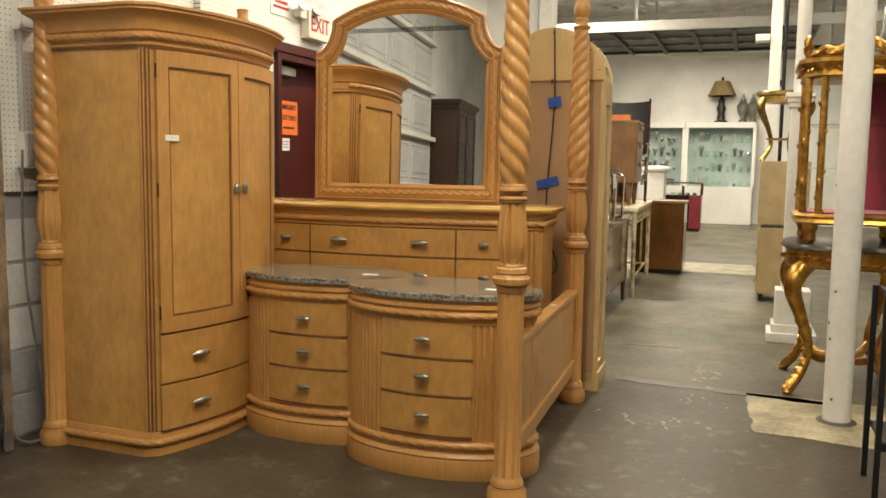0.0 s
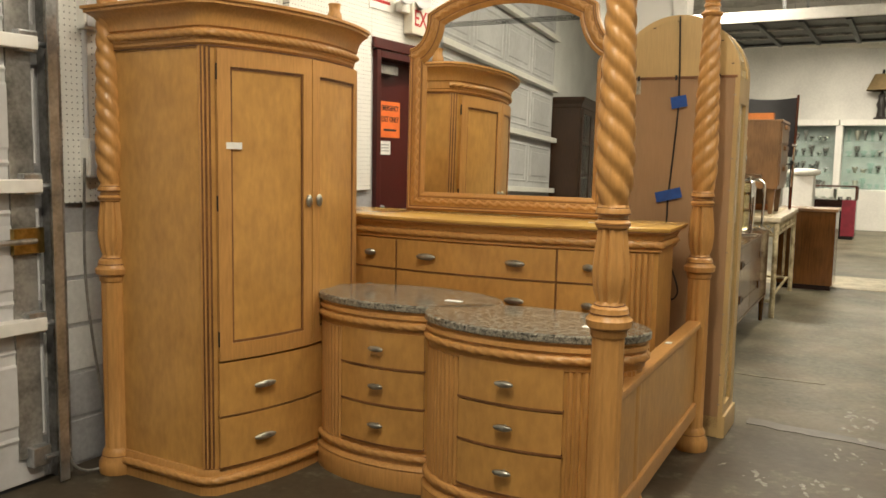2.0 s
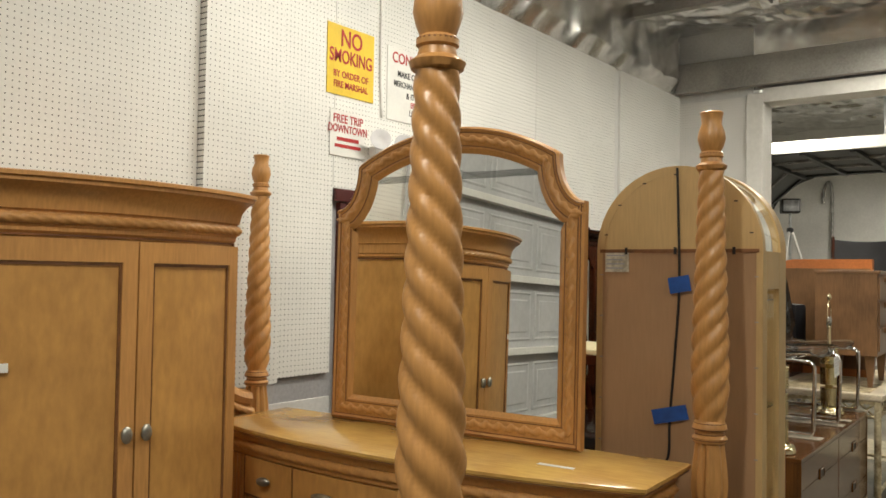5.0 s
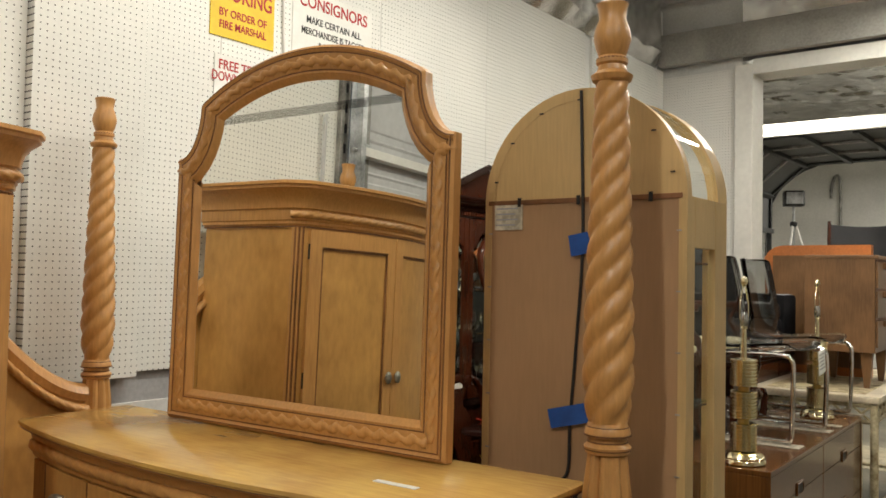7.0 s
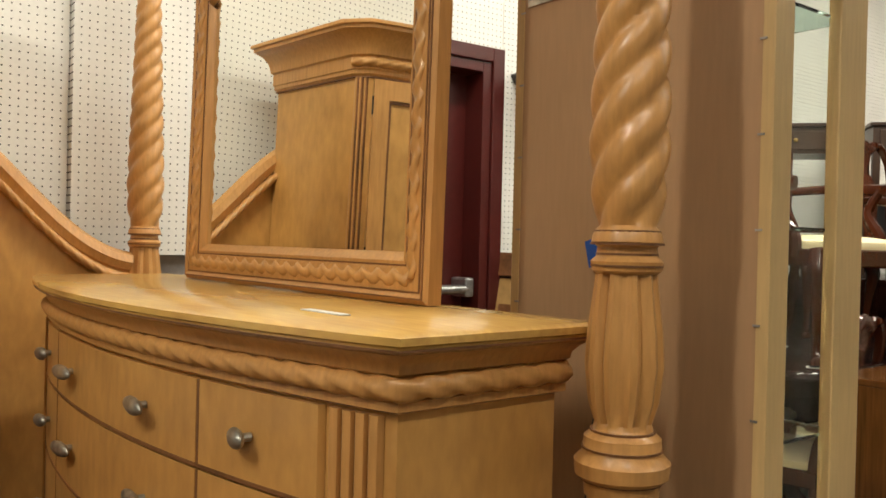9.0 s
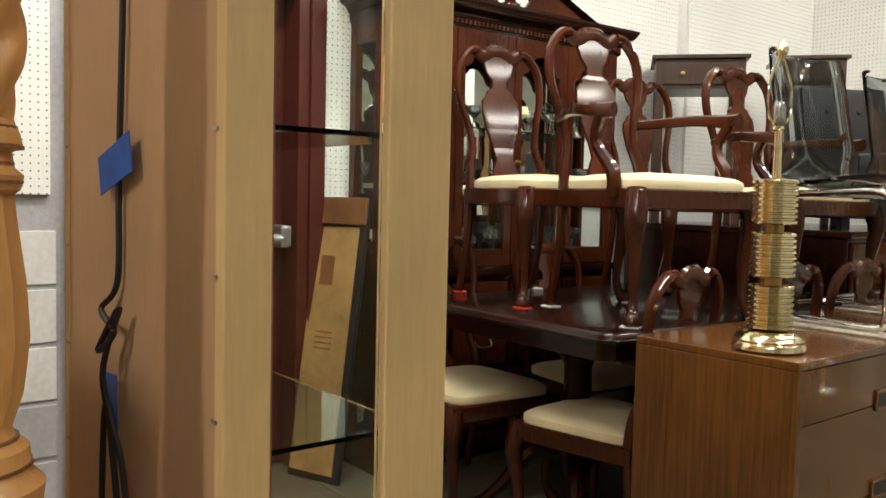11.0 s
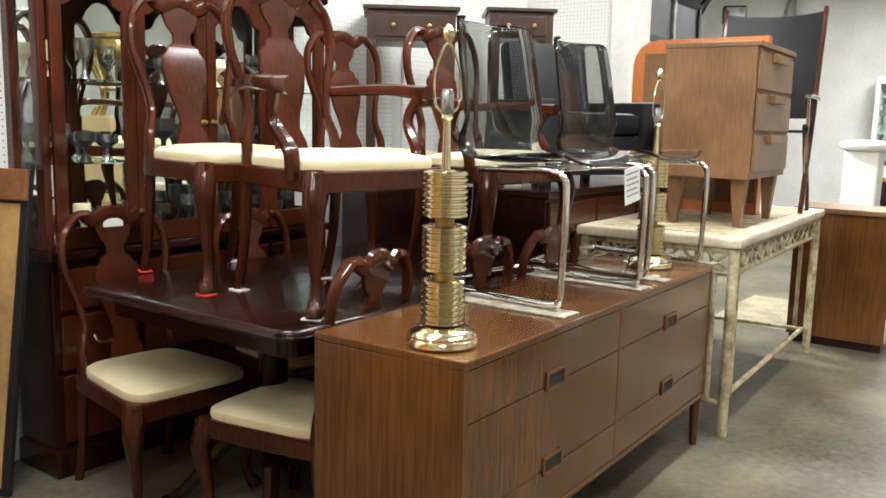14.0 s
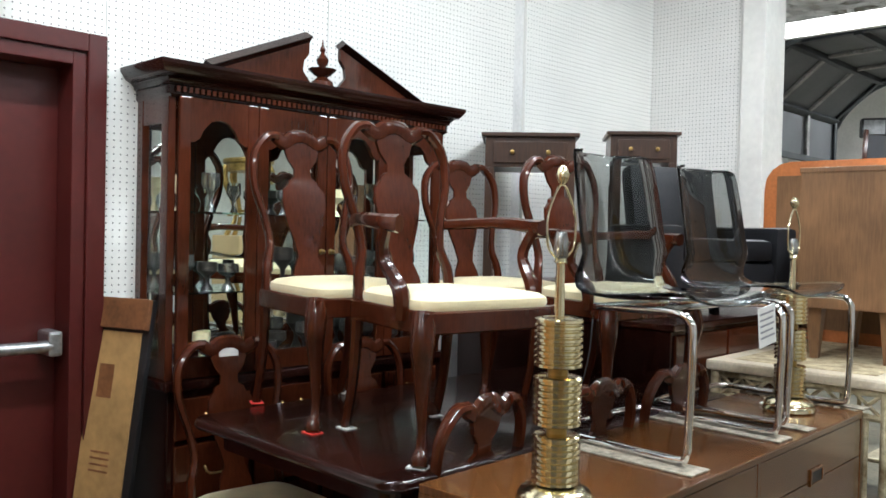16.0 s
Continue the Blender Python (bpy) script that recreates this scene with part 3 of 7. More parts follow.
for y, z, w, hh, txt in ((3.105, 1.35, 0.085, 0.21, 1), (3.125, 0.235, 0.06, 0.19, 0)):
    st = part("warning_sticker", box(0.0505, 0.0525, y, y + w, z, z + hh), PAPER if txt else GREY_INK, gd, "white warning sticker" if txt else "dark warning sticker")
    part("red_band", box(0.0526, 0.0532, y, y + w, z + hh - 0.02, z + hh - 0.004), RED_INK, st)
    for q in range(4):
        part("text_line", box(0.0526, 0.0532, y + 0.008, y + w - 0.012 - 0.01 * (q % 2), z + hh - 0.05 - q * 0.025, z + hh - 0.043 - q * 0.025), GREY_INK, st)
# cord that hangs beside the track
solo("hanging_cord", tube(curve([(WX + 0.1, 3.47, 1.3), (WX + 0.10, 3.46, 0.8), (WX + 0.13, 3.50, 0.3), (WX + 0.17, 3.50, 0.06), (WX + 0.15, 3.42, 0.02), (WX + 0.12, 3.36, 0.06), (WX + 0.11, 3.34, 0.16)]), 0.006, 6), DULL_STEEL, "grey cable looped down to the floor", "cable", smooth=True)
for z in (1.30, 1.90):
    bx = thing("junction_box", "grey metal electrical box on the pegboard", "electrical box", pose(WX + 0.022, 3.56, z), "electrical boxes")
    part("box", box(0, 0.05, -0.05, 0.06, -0.08, 0.08, 0.006), WHITE, bx)
    part("cover", box(0.05, 0.055, -0.04, 0.05, -0.07, 0.07, 0.002), DOOR_GREY, bx)
    part("conduit", tube([(0.02, -0.03, 0.075), (0.02, -0.03, 0.52)], 0.011, 8), DOOR_GREY, bx, smooth=True)

# red exit door
door = thing("door_1", "closed dark red metal exit door with a panic bar", "door", pose(WX, 0, 0), kind="structure")
part("leaf", box(-0.14, -0.095, RD0 + 0.05, RD1 - 0.05, 0.01, RDT - 0.05, 0.003), RED, door)
for n, b in (("jamb", box(-0.19, 0.032, RD0 + 0.001, RD0 + 0.05, 0, RDT - 0.001, 0.004)), ("jamb", box(-0.19, 0.032, RD1 - 0.05, RD1 - 0.001, 0, RDT - 0.001, 0.004)),
             ("head", box(-0.19, 0.032, RD0 + 0.05, RD1 - 0.05, RDT - 0.05, RDT - 0.001, 0.004)),
             ("casing", box(0.023, 0.045, RD1, RD1 + 0.068, 0, RDT + 0.066, 0.005)), ("casing", box(0.023, 0.045, RD0 - 0.046, RD1, RDT, RDT + 0.066, 0.005))):
    part(n, b, RED, door)
bar = part("panic_bar", tube([(0.0, RD0 + 0.1, 0.955), (0.0, RD1 - 0.10, 0.955)], 0.022, 10), STEEL, door, "steel panic bar", smooth=True)
part("end_bracket", box(-0.095, 0.02, RD1 - 0.115, RD1 - 0.065, 0.92, 1.01, 0.012), STEEL, bar)
part("end_bracket", box(-0.095, 0.02, RD0 + 0.07, RD0 + 0.13, 0.91, 1.01, 0.012), STEEL, bar)
cl = part("door_closer", box(-0.095, -0.03, RD0 + 0.08, RD0 + 0.35, RDT - 0.14, RDT - 0.08, 0.006), DULL_STEEL, door)
UP_X = Matrix(((0, 0, 1, 0), (1, 0, 0, 0), (0, 1, 0, 0), (0, 0, 0, 1)))   # writing on a wall that faces +x


def wall_sign(name, y, z, w, h, board, lines, label, depth=0.004, x=None):
    s = thing(name, label, "sign", Matrix.Translation(((WX + 0.024) if x is None else x, y, z)))
    part("board", box(0, depth, -w / 2, w / 2, -h / 2, h / 2), board, s)
    for text, dz, size, ink, sq in lines:
        if text:
            lettering(text, size, ink, s, Matrix.Translation((depth + 0.0012, 0, dz)) @ UP_X, sq)
        else:
            part("text_line", box(depth + 0.0002, depth + 0.001, -w * sq / 2, w * sq / 2, dz - size / 2, dz + size / 2), ink, s)
    return s


wall_sign("smoking_sign", 5.765, 2.75, 0.36, 0.37, YELLOW, [("NO", 0.115, 0.125, RED_INK, 0.85), ("SMOKING", 0.018, 0.10, RED_INK, 0.74), ("BY ORDER OF", -0.075, 0.05, RED_INK, 0.86), ("FIRE MARSHAL", -0.13, 0.05, RED_INK, 0.82)],
          "yellow no smoking sign with red lettering")
wall_sign("consignors_sign", 6.34, 2.71, 0.56, 0.42, PAPER, [("CONSIGNORS", 0.15, 0.085, RED_INK, 0.88), ("MAKE CERTAIN ALL", 0.062, 0.048, BLACK_INK, 0.9), ("MERCHANDISE IS TAGGED", 0.004, 0.048, BLACK_INK, 0.78), ("& ITEMIZED", -0.054, 0.048, BLACK_INK, 0.9), ("LEAVING", -0.15, 0.046, BLACK_INK, 0.9), ("BEFORE", -0.102, 0.046, RED_INK, 0.9)],
          "white consignors notice with red heading")
wall_sign("trip_sign", 5.75, 2.365, 0.27, 0.24, PAPER, [("FREE TRIP", 0.075, 0.062, RED_INK, 0.86), ("DOWNTOWN", 0.022, 0.058, RED_INK, 0.78), ("", -0.03, 0.020, RED_INK, 0.62), ("", -0.066, 0.018, RED_INK, 0.74)],
          "white free trip notice with red lettering")
wall_sign("emergency_exit_sign", 6.045, 1.575, 0.25, 0.24, ORANGE_SIGN, [("EMERGENCY", 0.075, 0.05, BLACK_INK, 0.74), ("EXIT ONLY", 0.0, 0.052, BLACK_INK, 0.82), ("", -0.07, 0.014, BLACK_INK, 0.62)],
          "orange emergency exit sign on the red door", x=WX - 0.094)
wall_sign("door_notice", 5.98, 1.385, 0.15, 0.09, PAPER, [("", 0.02, 0.006, GREY_INK, 0.8), ("", 0.0, 0.006, GREY_INK, 0.7), ("", -0.02, 0.006, GREY_INK, 0.75)], "small white paper notice on the red door", x=WX - 0.094)
ex = thing("exit_sign", "off-white exit sign with red letters above the door", "exit sign", pose(WX + 0.024, 6.18, 2.235))
part("housing", box(0, 0.07, -0.16, 0.16, -0.10, 0.10, 0.008), EXIT_GLOW, ex)
lettering("EXIT", 0.15, RED_INK, ex, Matrix.Translation((0.0712, 0, 0)) @ UP_X, 0.9)
em = thing("emergency_light", "twin round emergency spot lamps above the exit sign", "emergency light", pose(WX + 0.024, 6.01, 2.345))
part("base", box(0, 0.05, -0.09, 0.09, -0.08, -0.02, 0.006), WHITE, em)
for dy in (-0.10, 0.10):
    hd = part("lamp_head", shifted(lathe([(0.012, -0.05), (0.035, -0.03), (0.055, 0.02), (0.058, 0.03), (0.05, 0.032), (0.02, 0.02)], 18), pose(0.09, dy, 0.0, 0, 75, -40)), DOOR_GREY, em, smooth=True)
    part("arm", tube([(0.03, dy * 0.5, -0.03), (0.05, dy, -0.02)], 0.012, 8), WHITE, em)
solo("conduit", tube(curve([(WX + 0.03, 6.0, 3.38), (WX + 0.03, 6.0, 2.75), (WX + 0.03, 6.02, 2.5)]), 0.008, 6), WHITE, "thin white wire run down the pegboard", "cable", smooth=True)

# opened overhead door of the back hall's side wall, lying in its tracks
od = thing("overhead_door", "dark grey overhead door opened up below the hall roof", "garage door", pose(0, 0, 0), kind="structure")
OD0, OD1 = 12.5, 14.8
rail = [(-3.05, 2.22), (-3.05, 2.70), (-2.60, 3.08), (-2.07, 3.10), (-1.54, 3.10), (-1.01, 3.10), (-0.48, 3.10), (0.05, 3.10), (0.58, 3.10), (1.11, 3.10)]
for (x0, z0), (x1, z1) in zip(rail, rail[1:]):
    run, turn = math.hypot(x1 - x0, z1 - z0), -math.degrees(math.atan2(z1 - z0, x1 - x0))
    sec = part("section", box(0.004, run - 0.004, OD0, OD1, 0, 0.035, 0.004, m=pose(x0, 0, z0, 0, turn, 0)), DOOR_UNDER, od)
    part("strut", box(-0.03, 0.03, OD0, OD1, -0.05, -0.002, 0.004, m=pose(x0, 0, z0, 0, turn, 0)), DARK_STEEL, sec)
    for k in range(4):
        y = OD0 + 0.04 + k * (OD1 - OD0 - 0.08) / 3
        part("stile", box(0.03, run - 0.03, y - 0.03, y + 0.03, -0.03, -0.002, 0.003, m=pose(x0, 0, z0, 0, turn, 0)), DARK_STEEL if k % 3 == 0 else DULL_STEEL, sec)
for y in (OD0 - 0.06, OD1 + 0.06):
    part("track", tube(curve([(-3.08, y, 0.02), (-3.08, y, 2.3), (-3.04, y, 2.66), (-2.84, y, 2.90), (-2.55, y, 3.06), (-2.0, y, 3.10), (1.6, y, 3.10)]), 0.032, 6), DARK_STEEL, od)
    for x in (-1.2, 1.4):
        part("hanger", box(x - 0.02, x + 0.02, y - 0.01, y + 0.01, 3.12, 4.72), STEEL, od)
part("header_bar", box(-3.0, 2.1, OD0 - 0.16, OD0 - 0.10, 3.06, 3.19, 0.006), WHITE, od, "white painted track beam")
part("jamb", box(-3.22, -3.12, OD1 + 0.02, OD1 + 0.14, 0, 3.0, 0.004), DULL_STEEL, od)
ls = thing("light_stand", "black work lamp on a pale metal tripod stand", "work lamp", pose(-3.3, 16.8, 0))
part("pole", tube([(0, 0, 0.5), (0, 0, 2.72)], 0.022, 8), STEEL, ls)
part("collar", lathe([(0.03, 2.40), (0.055, 2.42), (0.055, 2.47), (0.03, 2.49)], 10), BLACK, ls)
for k in range(3):
    g = radians(20 + 120 * k)
    part("leg", tube([(0.03 * math.cos(g), 0.03 * math.sin(g), 2.43), (0.75 * math.cos(g), 0.75 * math.sin(g), 0.01)], 0.022, 8), WHITE, ls)
part("lamp_head", box(-0.15, 0.15, -0.10, 0.10, 2.72, 2.96, 0.03, m=pose(0, 0, 0, 0, 0, 25)), BLACK, ls, "black lamp housing")
part("reflector", box(-0.12, 0.12, -0.112, -0.10, 2.75, 2.93, 0.004, m=pose(0, 0, 0, 0, 0, 25)), STEEL, ls)
solo("conduit", tube(curve([(-3.5, 20.68, 1.9), (-3.5, 20.68, 3.4), (-3.58, 20.66, 3.62), (-3.66, 20.68, 3.4), (-3.66, 20.68, 3.2)]), 0.03, 8), DULL_STEEL, "grey pipe run up the hall wall", "pipe", smooth=True)
pip = tube([(-6, 14.5, 3.35), (3, 15.6, 3.0)], 0.10, 12)
solo("duct_pipe", pip, WHITE, "white round duct across the back hall", "duct", smooth=True)
for x, y, r in ((0.812, 5.208, 0.066),):
    pl = thing("steel_pillar", "white painted round steel pillar on the floor", "pillar", pose(x, y, 0), "pillars")
    part("shaft", lathe([(r, 0), (r, CEIL - 0.08)], 24), WHITE, pl, smooth=True)
    for sz, sa in ((0.42, 215), (0.50, 200), (0.66, 230), (0.12, 240), (1.18, 190)):
        part("paint_chip", box(r - 0.001, r + 0.0008, -0.006, 0.006, sz, sz + 0.012, m=pose(0, 0, 0, 0, 0, sa)), OIL, pl, "chip in the white paint")
    part("base_collar", lathe([(r + 0.03, 0), (r + 0.028, 0.006), (r + 0.004, 0.012)], 24), OIL, pl)

# ---- honey maple bedroom set ----


def bed_post(parent, x, y, hand=1):
    p = []
    for z, r, a in ((0, 0.072, 0), (0.015, 0.076, 0), (0.05, 0.074, 0), (0.068, 0.062, 0), (0.085, 0.062, 0), (0.10, 0.055, 0)):
        p.append((z, r, a, 10, 0))
    for z, r in ((0.108, 0.050), (0.50, 0.051), (0.80, 0.050)):
        p.append((z, r, 0.10, 10, 0))
    for z, r in ((0.805, 0.054), (0.825, 0.056), (0.835, 0.068), (0.855, 0.070), (0.868, 0.058), (0.89, 0.056), (0.90, 0.044)):
        p.append((z, r, 0, 10, 0))
    for z, r in ((0.91, 0.042), (0.94, 0.052), (0.99, 0.058), (1.04, 0.055), (1.10, 0.047), (1.118, 0.045)):
        p.append((z, r, 0.22, 10, 0))
    for z, r in ((1.122, 0.050), (1.135, 0.053), (1.142, 0.045), (1.155, 0.043), (1.162, 0.052), (1.172, 0.050), (1.18, 0.046)):
        p.append((z, r, 0, 10, 0))
    for i in range(97):
        z = 1.185 + i * 0.735 / 96
        s = i / 96
        r = float(np.interp(s, [0, 0.06, 0.16, 0.3, 1.0], [0.045, 0.055, 0.0595, 0.057, 0.039]))
        tw = hand * 1080 * (s * 0.80 + 0.2 * s * s)
        p.append((z, r, 0.22, 4, tw))
    for z, r in ((1.924, 0.044), (1.935, 0.048), (1.945, 0.034), (1.958, 0.031), (1.962, 0.036), (1.972, 0.036), (1.978, 0.030), (1.995, 0.037), (2.015, 0.0425), (2.035, 0.040), (2.06, 0.030), (2.085, 0.033), (2.093, 0.036), (2.097, 0.030)):
        p.append((z, r, 0, 10, 0))
    p = [(z if z < 0.9 else 0.9 + (z - 0.9) * 1.044, r, a, n, tw) for z, r, a, n, tw in p]
    ob = part("post", turned(p, 36), MAPLE, parent, smooth=True)
    ob.location = (x, y, 0)
    for z, r in ((0.076, 0.0625), (0.828, 0.0595), (0.874, 0.0590), (0.899, 0.0470), (1.139, 0.0520), (1.156, 0.0445), (1.171, 0.0530), (1.189, 0.0475), (1.984, 0.0385), (2.018, 0.0355)):
        part("glaze_line", lathe([(r - 0.004, z - 0.0016), (r + 0.0006, z - 0.0016), (r + 0.0006, z + 0.0016), (r - 0.004, z + 0.0016)], 24), GLAZE, ob)
    return ob


bed = thing("four_poster_bed", "honey maple four-poster bed frame with rope-twist posts, no mattress", "bed", pose(0, 0, 0))
PL, PR, HR, HL = Vector((-0.456, 3.602, 0)), Vector((-0.510, 5.080, 0)), Vector((-2.505, 5.000, 0)), Vector((-2.520, 3.515, 0))
for q, hand in ((PL, -1), (PR, 1), (HR, 1), (HL, -1)):
    bed_post(bed, q.x, q.y, hand)


def between(a, b, t0, t1, z0, z1, bevel=0.004, s0=0.05, s1=0.05):
    """A board from post a to post b."""
    d = (b - a).normalized()
    ln = (b - a).length
    ang = math.degrees(math.atan2(d.y, d.x))
    return box(s0, ln - s1, t0, t1, z0, z1, bevel, m=pose(a.x, a.y, 0, 0, 0, ang))


part("foot_panel", between(PL, PR, -0.012, 0.012, 0.22, 0.585), MAPLE_BURL, bed)
part("top_rail", between(PL, PR, -0.030, 0.030, 0.580, 0.612, 0.010), MAPLE, bed)
part("bottom_rail", between(PL, PR, -0.026, 0.026, 0.165, 0.235, 0.010), MAPLE, bed)
part("sticker", between(PL, PR, -0.012, 0.012, 0.613, 0.6145, 0.0, 0.86, 0.58), PAPER, bed, "small white price sticker")
dh = (HR - HL)
ah = math.degrees(math.atan2(dh.y, dh.x))


def head_z(s):
    return 1.075 + 0.48 * (math.sin(math.pi * s) ** 2.2)


hp = [(0.04, 0.35)] + [(dh.length * s, head_z(s)) for s in spread([0.03, 0.97], 40)] + [(dh.length - 0.04, 0.35)]
bm = prism(hp, -0.012, 0.012)
shifted(bm, pose(HL.x, HL.y, 0, 0, 0, ah) @ Matrix(((1, 0, 0, 0), (0, 0, -1, 0), (0, 1, 0, 0), (0, 0, 0, 1))))
part("head_panel", bm, MAPLE_BURL, bed)
line = [Vector((HL.x, HL.y, 0)) + dh * s + Vector((0, 0, head_z(s))) for s in spread([0.03, 0.97], 50)]
part("head_moulding", tube(line, 0.034, 8), MAPLE, bed, smooth=True)
part("rope_carving", rope([p + Vector((0.03, 0, -0.055)) for p in line], 0.018, 0.045), MAPLE, bed, smooth=True)
for k in range(2):
    solo("bed_rail", box(0, 0.024, -0.075, 0.075, 0, 1.32, 0.003), MAPLE, "loose maple bed rail board leaning on the wall", "bed rail",
         pose(-2.60 + 0.03 * k, 4.52 + 0.10 * k, 0.002, 4 + 3 * k, -6 - k, 8 - 10 * k), "bed rails")


def pull(parent, fn, s, z, w=0.045, h=0.016):
    """An oval pewter pull on a bent front."""
    p, q = fn(s)
    ang = math.degrees(math.atan2(q.y, q.x))
    bm = bmesh.new()
    bmesh.ops.create_uvsphere(bm, u_segments=16, v_segments=8, radius=1.0, matrix=Matrix.Diagonal((0.011, w, h, 1)))
    shifted(bm, Matrix.Translation((p.x + q.x * 0.034, p.y + q.y * 0.034, z)) @ pose(0, 0, 0, 0, 0, ang))
    kn = part("pull", bm, PEWTER, parent, "oval brushed pewter pull", smooth=True)
    st = tube([(p.x + q.x * 0.01, p.y + q.y * 0.01, z), (p.x + q.x * 0.034, p.y + q.y * 0.034, z)], 0.007, 8)
    part("stem", st, PEWTER, kn)
    return kn


# wardrobe: a bowed front that looks towards the aisle
arm = thing("armoire", "tall honey maple armoire with bowed doors and rope-carved cornice", "armoire", pose(-2.252, 3.983, 0, 0, 0, -0.6))


def arm_front(y):
    k = y / 0.47
    d = Vector((1.0, 2 * 0.105 * y / 0.47 ** 2)).normalized()
    return Vector((0.262 + 0.105 * (1 - k * k), y)), d


arm_out = [(-0.25, 0.475), (-0.25, -0.475), (0.225, -0.475)] + [tuple(arm_front(y)[0]) for y in spread([-0.445, 0.445], 15)] + [(0.225, 0.475)]
part("body", moulding(arm_out, [(-0.006, 0.09), (-0.006, 1.75)]), MAPLE_BURL, arm, smooth=True)
part("base", moulding(arm_out, [(0.012, 0), (0.012, 0.035), (0.006, 0.042), (0.006, 0.085), (0.0, 0.10), (-0.01, 0.102)]), MAPLE, arm, smooth=True)
part("cornice", moulding(arm_out, [(-0.004, 1.725), (0.006, 1.735), (0.006, 1.745), (0.010, 1.75), (0.010, 1.79), (0.018, 1.795), (0.020, 1.81), (0.026, 1.83), (0.040, 1.85), (0.060, 1.865), (0.066, 1.868), (0.066, 1.878), (0.075, 1.882), (0.075, 1.893), (0.06, 1.897)]), MAPLE, arm, smooth=True)
ro = [p.to_3d() for p in offset(arm_out, 0.012)]
part("rope_carving", rope([Vector((p.x, p.y, 1.770)) for p in ro[1:]], 0.0155, 0.045), MAPLE, arm, smooth=True)
part("rope_carving", rope([Vector((p.x, p.y, 0.060)) for p in ro[1:]], 0.016, 0.05), MAPLE, arm, smooth=True)
part("glaze_line", moulding(arm_out, [(-0.002, 1.722), (0.002, 1.722), (0.002, 1.727), (-0.002, 1.727)]), GLAZE, arm)
for sgn in (-1, 1):
    for k in range(3):
        y = sgn * (0.466 - 0.0) if k == 0 else sgn * (0.470 - 0.011 * k)
        part("pilaster_reed", tube([(0.232 + 0.012 * k, y, 0.105), (0.232 + 0.012 * k, y, 1.722)], 0.0075, 8), MAPLE, arm, smooth=True)
        part("reed_gap", tube([(0.238 + 0.012 * k, y + sgn * 0.0005, 0.105), (0.238 + 0.012 * k, y + sgn * 0.0005, 1.722)], 0.0045, 6), GLAZE, arm)
for sgn in (-1, 1):
    a, b = (-0.435, -0.003) if sgn < 0 else (0.003, 0.435)
    dr = part("door", slab(arm_front, a, b, 0.535, 1.715, -0.002, 0.012, 8), MAPLE_BURL, arm, smooth=True)
    for s0, s1, z0, z1 in ((a, a + 0.048, 0.535, 1.715), (b - 0.048, b, 0.535, 1.715)):
        part("stile", slab(arm_front, s0, s1, z0, z1, 0.010, 0.022, 3), MAPLE, dr, smooth=True)
    for z0, z1 in ((0.535, 0.60), (1.65, 1.715)):
        part("rail", slab(arm_front, a + 0.048, b - 0.048, z0, z1, 0.010, 0.022, 6), MAPLE, dr, smooth=True)
    for s0, s1, z0, z1 in ((a + 0.048, a + 0.056, 0.60, 1.65), (b - 0.056, b - 0.048, 0.60, 1.65)):
        part("bead", slab(arm_front, s0, s1, z0, z1, 0.010, 0.017, 2), GLAZE, dr)
    for z0, z1 in ((0.60, 0.61), (1.64, 1.65)):
        part("bead", slab(arm_front, a + 0.056, b - 0.056, z0, z1, 0.010, 0.017, 6), GLAZE, dr)
    for z in (0.62, 1.14, 1.63):
        p, q = arm_front(sgn * 0.438)
        part("hinge", tube([(p.x + 0.016, p.y, z - 0.03), (p.x + 0.016, p.y, z + 0.03)], 0.007, 8), BLACK, dr)
    kb = pull(dr, arm_front, sgn * 0.032, 1.14, 0.018, 0.026)
for z0, z1 in ((0.315, 0.525), (0.11, 0.305)):
    dr = part("drawer", slab(arm_front, -0.435, 0.435, z0, z1, -0.002, 0.014, 14), MAPLE_BURL, arm, smooth=True)
    part("shadow_line", slab(arm_front, -0.437, 0.437, z0 - 0.004, z0, -0.002, 0.015, 14), GLAZE, dr)
    for s in (-0.26, 0.26):
        pull(dr, arm_front, s, (z0 + z1) / 2, 0.052, 0.014)
p, q = arm_front(-0.375)
part("price_tag", slab(arm_front, -0.405, -0.345, 1.345, 1.37, 0.022, 0.0235, 2), PAPER, arm, "white price sticker")

# nightstands: oval drums with granite tops


def ellipse(a, b, n=56):
    return [(a * math.cos(2 * math.pi * i / n), b * math.sin(2 * math.pi * i / n)) for i in range(n)]


